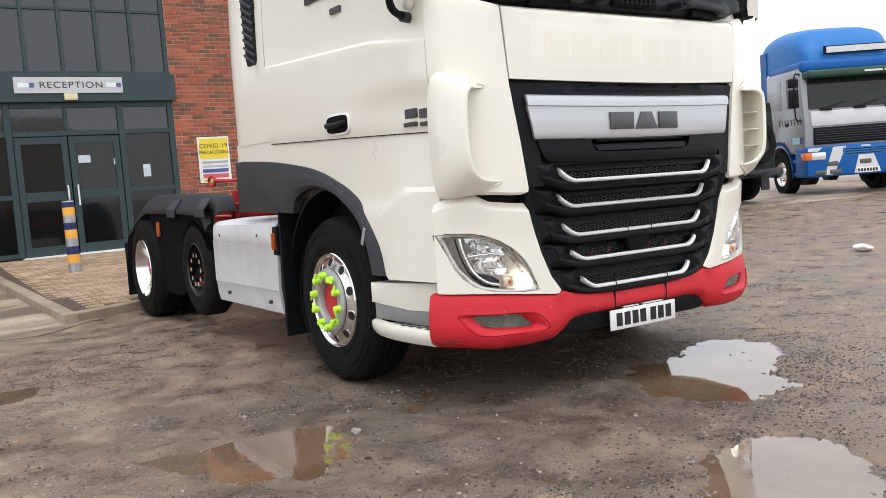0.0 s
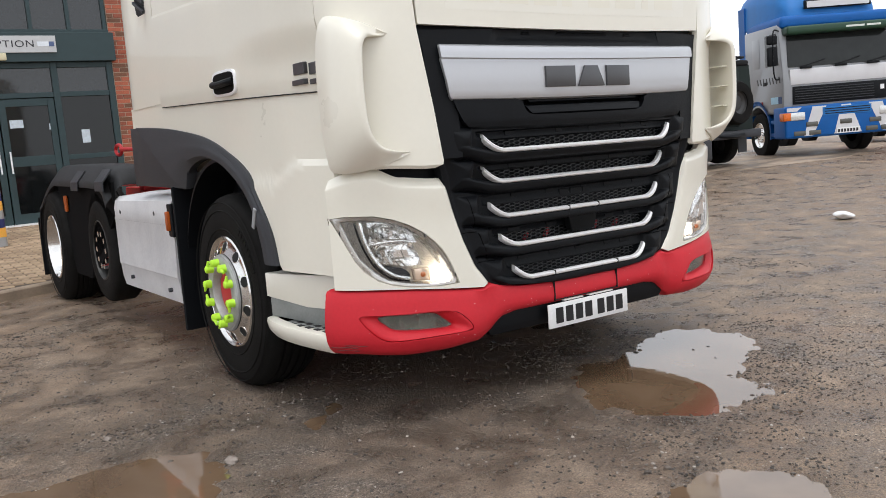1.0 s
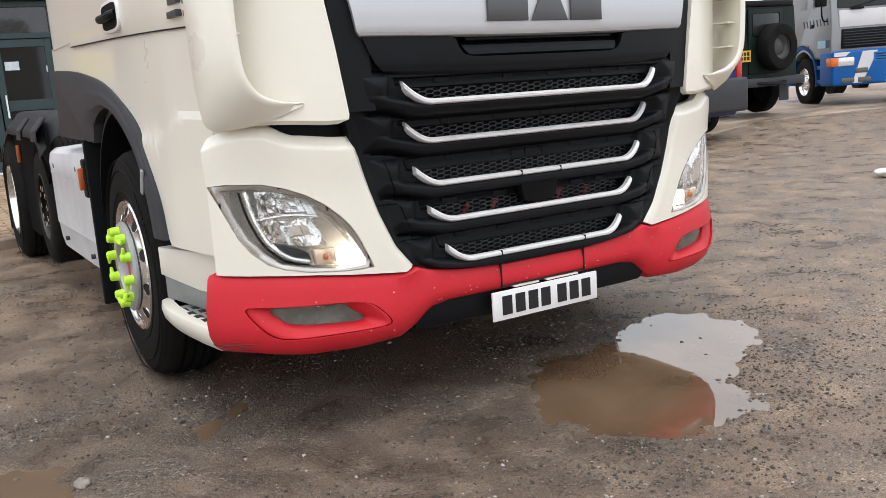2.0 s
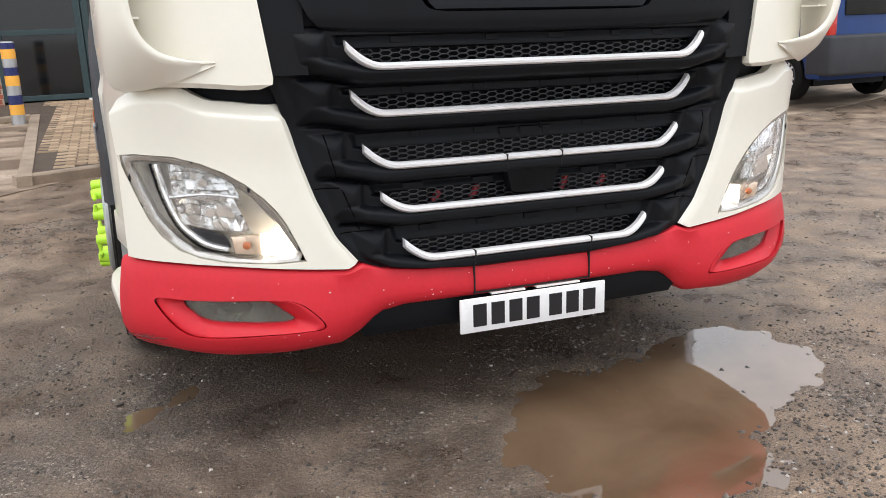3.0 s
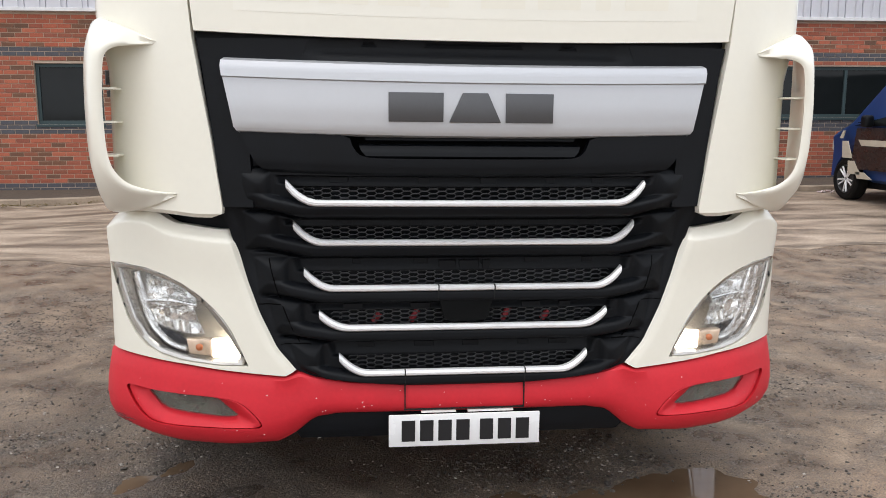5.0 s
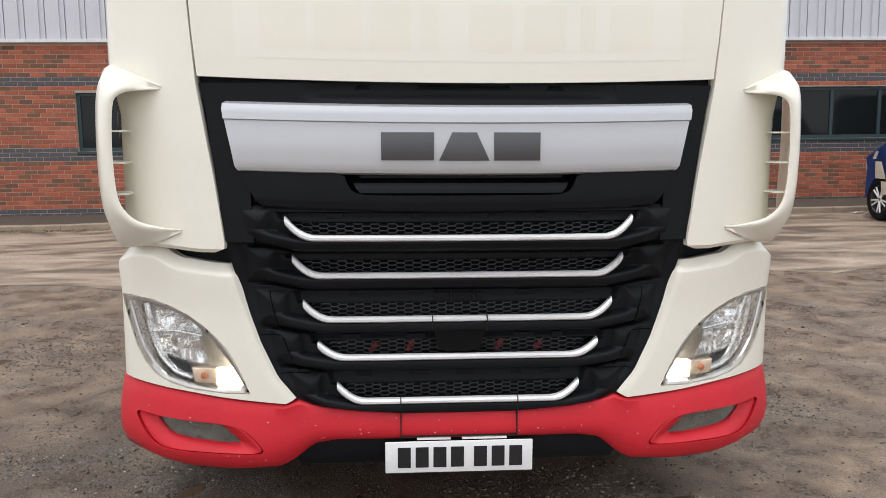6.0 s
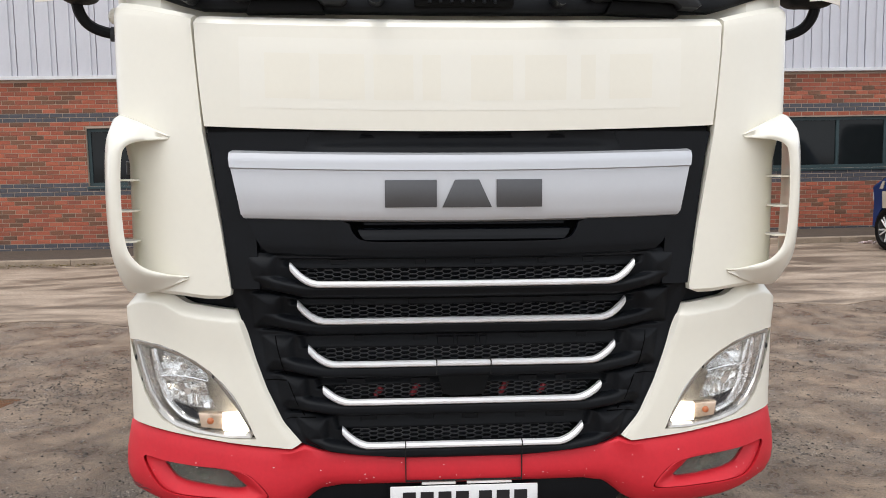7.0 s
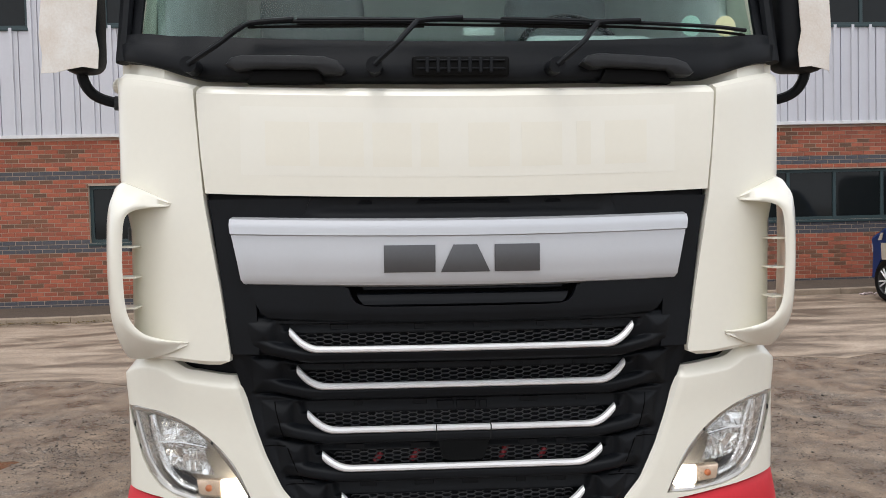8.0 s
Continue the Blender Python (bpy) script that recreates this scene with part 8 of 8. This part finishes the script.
def van():
    """A panel van in its own axes side-on, its nose towards -x."""
    x, y = 7.45, 10.72
    t = thing("panel_van", "dark blue panel van with pale block stripes along its side", "van", pose(x, y, ground_z(x, y - 0.9, False) + 0.008, 0, 0, -90))
    navy = mat("navy_paint", (0.012, 0.040, 0.15), 0.35, vary=0.1, spec=0.3)
    black = mat("black_van_paint", (0.014, 0.013, 0.014), 0.25, vary=0.1, coat=0.5)
    prof = [(0.24, 0.35), (0.20, 0.62), (0.26, 0.85), (0.40, 1.02), (0.95, 1.22), (1.62, 1.80), (1.85, 1.90), (4.2, 1.88), (4.28, 1.72), (4.33, 0.45), (4.22, 0.30), (0.1, 0.28)]
    bm = prism(prof, "y", 0.0, 1.75, bevel=0.07)
    for v in bm.verts:
        if v.co.z > 1.05:
            v.co.y += (0.875 - v.co.y) * 0.16 * (v.co.z - 1.05)
        if v.co.x < 0.5:
            v.co.y += (0.875 - v.co.y) * 0.28 * (0.5 - v.co.x) / 0.3
    body = part("body", bm, navy, t)
    body.parent = None
    for cx in (0.88, 3.58):
        cut(body, prism([(cx + 0.42 * math.cos(a), 0.33 + 0.42 * math.sin(a)) for a in np.linspace(0, 2 * math.pi, 25)[:-1]], "y", -0.2, 0.35))
        cut(body, prism([(cx + 0.42 * math.cos(a), 0.33 + 0.42 * math.sin(a)) for a in np.linspace(0, 2 * math.pi, 25)[:-1]], "y", 1.4, 2.0))
    body.parent = t
    part("door_panel", prism([(1.05, 0.5), (2.6, 0.5), (2.6, 1.15), (1.15, 1.12)], "y", -0.006, 0.01), black, t)
    dg = prism([(1.12, 1.20), (2.05, 1.20), (2.05, 1.72), (1.72, 1.74)], "y", -0.002, 0.01)
    for v in dg.verts:
        v.co.y += 0.16 * 0.95 * (v.co.z - 1.05)
    part("door_glass", dg, SCREEN, t)
    dg = prism([(1.0, 1.16), (2.9, 1.16), (2.9, 1.76), (1.68, 1.80)], "y", 0.004, 0.012)
    for v in dg.verts:
        v.co.y += 0.16 * 0.95 * (v.co.z - 1.05)
    part("window_surround", dg, BLACK, t)
    TAN = mat("pale_stripe_vinyl", (0.52, 0.47, 0.38), 0.4, vary=0.1)
    for q in ([(0.72, 0.96), (0.80, 0.96), (0.86, 1.08), (0.80, 1.08)], [(0.82, 0.66), (1.08, 0.66), (0.94, 0.92), (0.80, 0.92)], [(1.0, 0.42), (1.32, 0.42), (1.15, 0.62), (0.98, 0.62)], [(1.25, 0.36), (1.62, 0.36), (1.40, 0.46), (1.18, 0.46)], [(1.3, 0.86), (2.5, 0.86), (2.5, 0.95), (1.22, 0.95)]):
        part("stripe", prism(q, "y", -0.012, 0.004), TAN, t)
    part("mirror", box(1.42, 1.58, -0.14, -0.0, 1.14, 1.32, 0.04, 3), BLACK, t)
    part("rear_bumper", box(3.98, 4.44, -0.012, 1.76, 0.36, 0.88, 0.05, 3), DGREY, t)
    for yy in (0.03, 1.60):
        part("tail_lamp", box(4.22, 4.35, yy, yy + 0.12, 0.75, 1.25, 0.02, 2), mat("red_lens", (0.5, 0.03, 0.02), 0.25), t)
    part("rear_window", box(4.27, 4.33, 0.3, 1.45, 1.12, 1.62, 0.02, 2), SCREEN, t)
    part("headlamp", box(0.22, 0.5, 0.16, 0.44, 0.74, 0.92, 0.04, 3), LAMPW, t)
    part("front_window", prism([(1.0, 1.26), (1.62, 1.80), (1.60, 1.83), (0.96, 1.27)], "y", 0.25, 1.5), SCREEN, t)
    for cx in (0.88, 3.58):
        for yy, s in ((0.12, -1), (1.63, 1)):
            w = new("wheel")
            w.parent = t
            m = Matrix.Translation((cx, yy, 0.33)) @ Matrix.Rotation(radians(90 if s < 0 else -90), 4, "Z")
            part("tyre", lathe([(0.22, -0.09), (0.27, -0.11), (0.31, -0.10), (0.33, -0.07), (0.33, 0.09), (0.22, 0.10)], 36, None, m), RUBBER, w)
            part("rim", lathe([(0.225, -0.085), (0.215, -0.10), (0.20, -0.06), (0.19, 0.0), (0.0, 0.0)], 36, None, m), mat("dark_rim", (0.04, 0.04, 0.04), 0.4), w)
            for k in range(10):
                a = 2 * math.pi * k / 10 + (0.12 if k % 2 else -0.12)
                p0, p1 = Vector((-0.075, 0.03 * math.cos(a), 0.03 * math.sin(a))), Vector((-0.085, 0.205 * math.cos(a), 0.205 * math.sin(a)))
                part("spoke", rod(m @ p0, m @ p1, 0.014, 6), SATIN, w)
    part("underbody", box(0.5, 3.9, 0.25, 1.5, 0.2, 0.4), BLACK, t)
    return t


van()


def red_lorry():
    x, y = 20.4, 8.6
    t = thing("red_lorry", "red lorry cab parked at the far side of the yard", "lorry", pose(x, y, ground_z(x, y, False) + 0.008, 0, 0, -38))
    part("cab", prism([(0.02, 0.5), (0.0, 1.5), (0.2, 2.9), (2.0, 2.95), (2.0, 0.6)], "x", -1.22, 1.22, bevel=0.06), mat("faded_red_paint", (0.42, 0.04, 0.02), 0.4, vary=0.1), t)
    part("windscreen", prism([(-1.08, 1.7), (1.08, 1.7), (1.05, 2.5), (-1.05, 2.5)], "y", 0.02, 0.06), SCREEN, t)
    for s in (-1, 1):
        part("mirror_housing", box(s * 1.32, s * 1.54, 0.0, 0.1, 1.9, 2.4, 0.03, 2), BLACK, t)
        part("mirror_arm", rod((s * 1.1, 0.1, 2.45), (s * 1.45, 0.05, 2.4), 0.02, 6), BLACK, t)
        road_wheel(t, s * 1.05, 1.2, 0.5, 0.3, STEELR, s, False)
        road_wheel(t, s * 1.05, 4.2, 0.5, 0.3, STEELR, s, False)
        part("side_rail", box(s * 0.4, s * 0.5, 1.0, 5.2, 0.75, 0.95), DGREY, t)
    part("bumper", box(-1.22, 1.22, -0.08, 0.3, 0.4, 0.8, 0.04, 2), DGREY, t)
    return t


red_lorry()


def trailer():
    x, y = 17.2, 15.5
    t = thing("box_trailer", "plain white box trailer parked behind the lorries", "trailer", pose(x, y, ground_z(x, y, False), 0, 0, -40))
    part("box_body", box(-1.25, 1.25, 0, 9, 1.15, 3.1, 0.03, 1), WHITEP, t)
    part("under_frame", box(-1.0, 1.0, 0.1, 8.8, 0.95, 1.16), DGREY, t)
    for yy in (0.9, 2.1):
        for s in (-1, 1):
            road_wheel(t, s * 1.05, yy, 0.48, 0.3, STEELR, s, False)
    part("landing_leg", box(-0.7, -0.6, 7, 7.1, 0, 1.0), DGREY, t)
    part("landing_leg", box(0.6, 0.7, 7, 7.1, 0, 1.0), DGREY, t)
    return t


trailer()

# ---- bricks and pavers, piece by piece ----
import collections


def pieces():
    V, F, VB, FB = [], [], [], []
    singles = {}
    meshes = {}
    rngp = random.Random(8)
    count = collections.Counter()
    for a, b, y, z, blue, owner in bricks():
        L = round(b - a, 3)
        near = (owner is wall_w and -7.2 < a < -3.6) or (owner is wall_e and 6.6 < a < 9.9) or (owner is pier_e and 1.1 < a < 2.3 and 1.2 < z < 5)
        if near and count[owner.name] < 290 and abs(L - 0.215) < 0.003:
            key = "blue" if blue else "red"
            if key not in meshes:
                v, f = [], []
                brick_box(0, 0.215, 0, 0, v, f)
                me = bpy.data.meshes.new("brick")
                me.from_pydata(v, [], f)
                me.materials.append(BLUEBRICK if blue else BRICK_ONE)
                meshes[key] = me
            ob = new("brick", meshes[key])
            ob.location = (a, y, z)
            ob.parent = owner
            count[owner.name] += 1
        elif blue:
            brick_box(a, b, y, z, VB, FB)
        else:
            brick_box(a, b, y, z, V, F)
    for v, f, m, nm, lab in ((V, F, BRICK_MANY, "brickwork", "red and brown facing bricks"), (VB, FB, BLUEBRICK, "band_brickwork", "dark blue brick bands")):
        me = bpy.data.meshes.new(nm)
        me.from_pydata(v, [], f)
        me.materials.append(m)
        ob = tagged(new(nm, me), lab + " of the office wall", "bricks", kind="stuff")


pieces()


def paver_material(single):
    m, n, l, b = node_mat("buff_paver_one" if single else "buff_paver")
    rnd = n.new("ShaderNodeObjectInfo").outputs["Random"] if single else n.new("ShaderNodeNewGeometry").outputs["Random Per Island"]
    co = n.new("ShaderNodeTexCoord").outputs["Object"]
    base = ramp_node(n, l, rnd, [(0.0, (0.27, 0.185, 0.12)), (0.5, (0.40, 0.285, 0.185)), (1.0, (0.50, 0.365, 0.245))])
    st = noise_node(n, l, co, 5, 6, 0.65)
    spk = ramp_node(n, l, st, [(0.35, (0.65, 0.65, 0.62)), (0.6, (1.08, 1.08, 1.08))])
    l.new(mix_node(n, l, 1.0, base, spk, "MULTIPLY"), b.inputs["Base Color"])
    b.inputs["Roughness"].default_value = 0.75
    return m


def pavers():
    one, many = paver_material(True), paver_material(False)
    V, F = [], []
    c = 0.014
    v = [(c / 2, c / 2, 0), (0.2 - c / 2, c / 2, 0), (0.2 - c / 2, 0.1 - c / 2, 0), (c / 2, 0.1 - c / 2, 0), (c, c, 0.008), (0.2 - c, c, 0.008), (0.2 - c, 0.1 - c, 0.008), (c, 0.1 - c, 0.008)]
    f = [(4, 5, 6, 7), (0, 1, 5, 4), (1, 2, 6, 5), (2, 3, 7, 6), (3, 0, 4, 7)]
    me = bpy.data.meshes.new("paver")
    me.from_pydata(v, [], f)
    me.materials.append(one)
    done = 0
    for j in range(63):
        y = 5.95 + j * 0.1
        x = math.ceil((kerb_x(y) + 0.13) / 0.2) * 0.2 + (0.1 if j % 2 else 0)
        while x < 3.2:
            if y < kerb_y(x + 0.1) + 0.18:
                x += 0.2
                continue
            z = pave_z(x + 0.1, y + 0.05) - 0.007
            if done < 300 and x < 0.2 and y < 9.9:
                ob = new("paver", me)
                ob.matrix_world = pose(x, y, z, math.degrees(math.atan(0.04)), 0, 0)
                ob.parent = pave_a
                done += 1
            else:
                o = len(V)
                V += [(x + p[0], y + p[1], z + p[2] + 0.04 * (p[1] - 0.05)) for p in v]
                F += [tuple(i + o for i in q) for q in f]
            x += 0.2
    me = bpy.data.meshes.new("paving")
    me.from_pydata(V, [], F)
    me.materials.append(many)
    tagged(new("paving", me), "buff block pavers laid in rows", "paving", kind="stuff")


pavers()
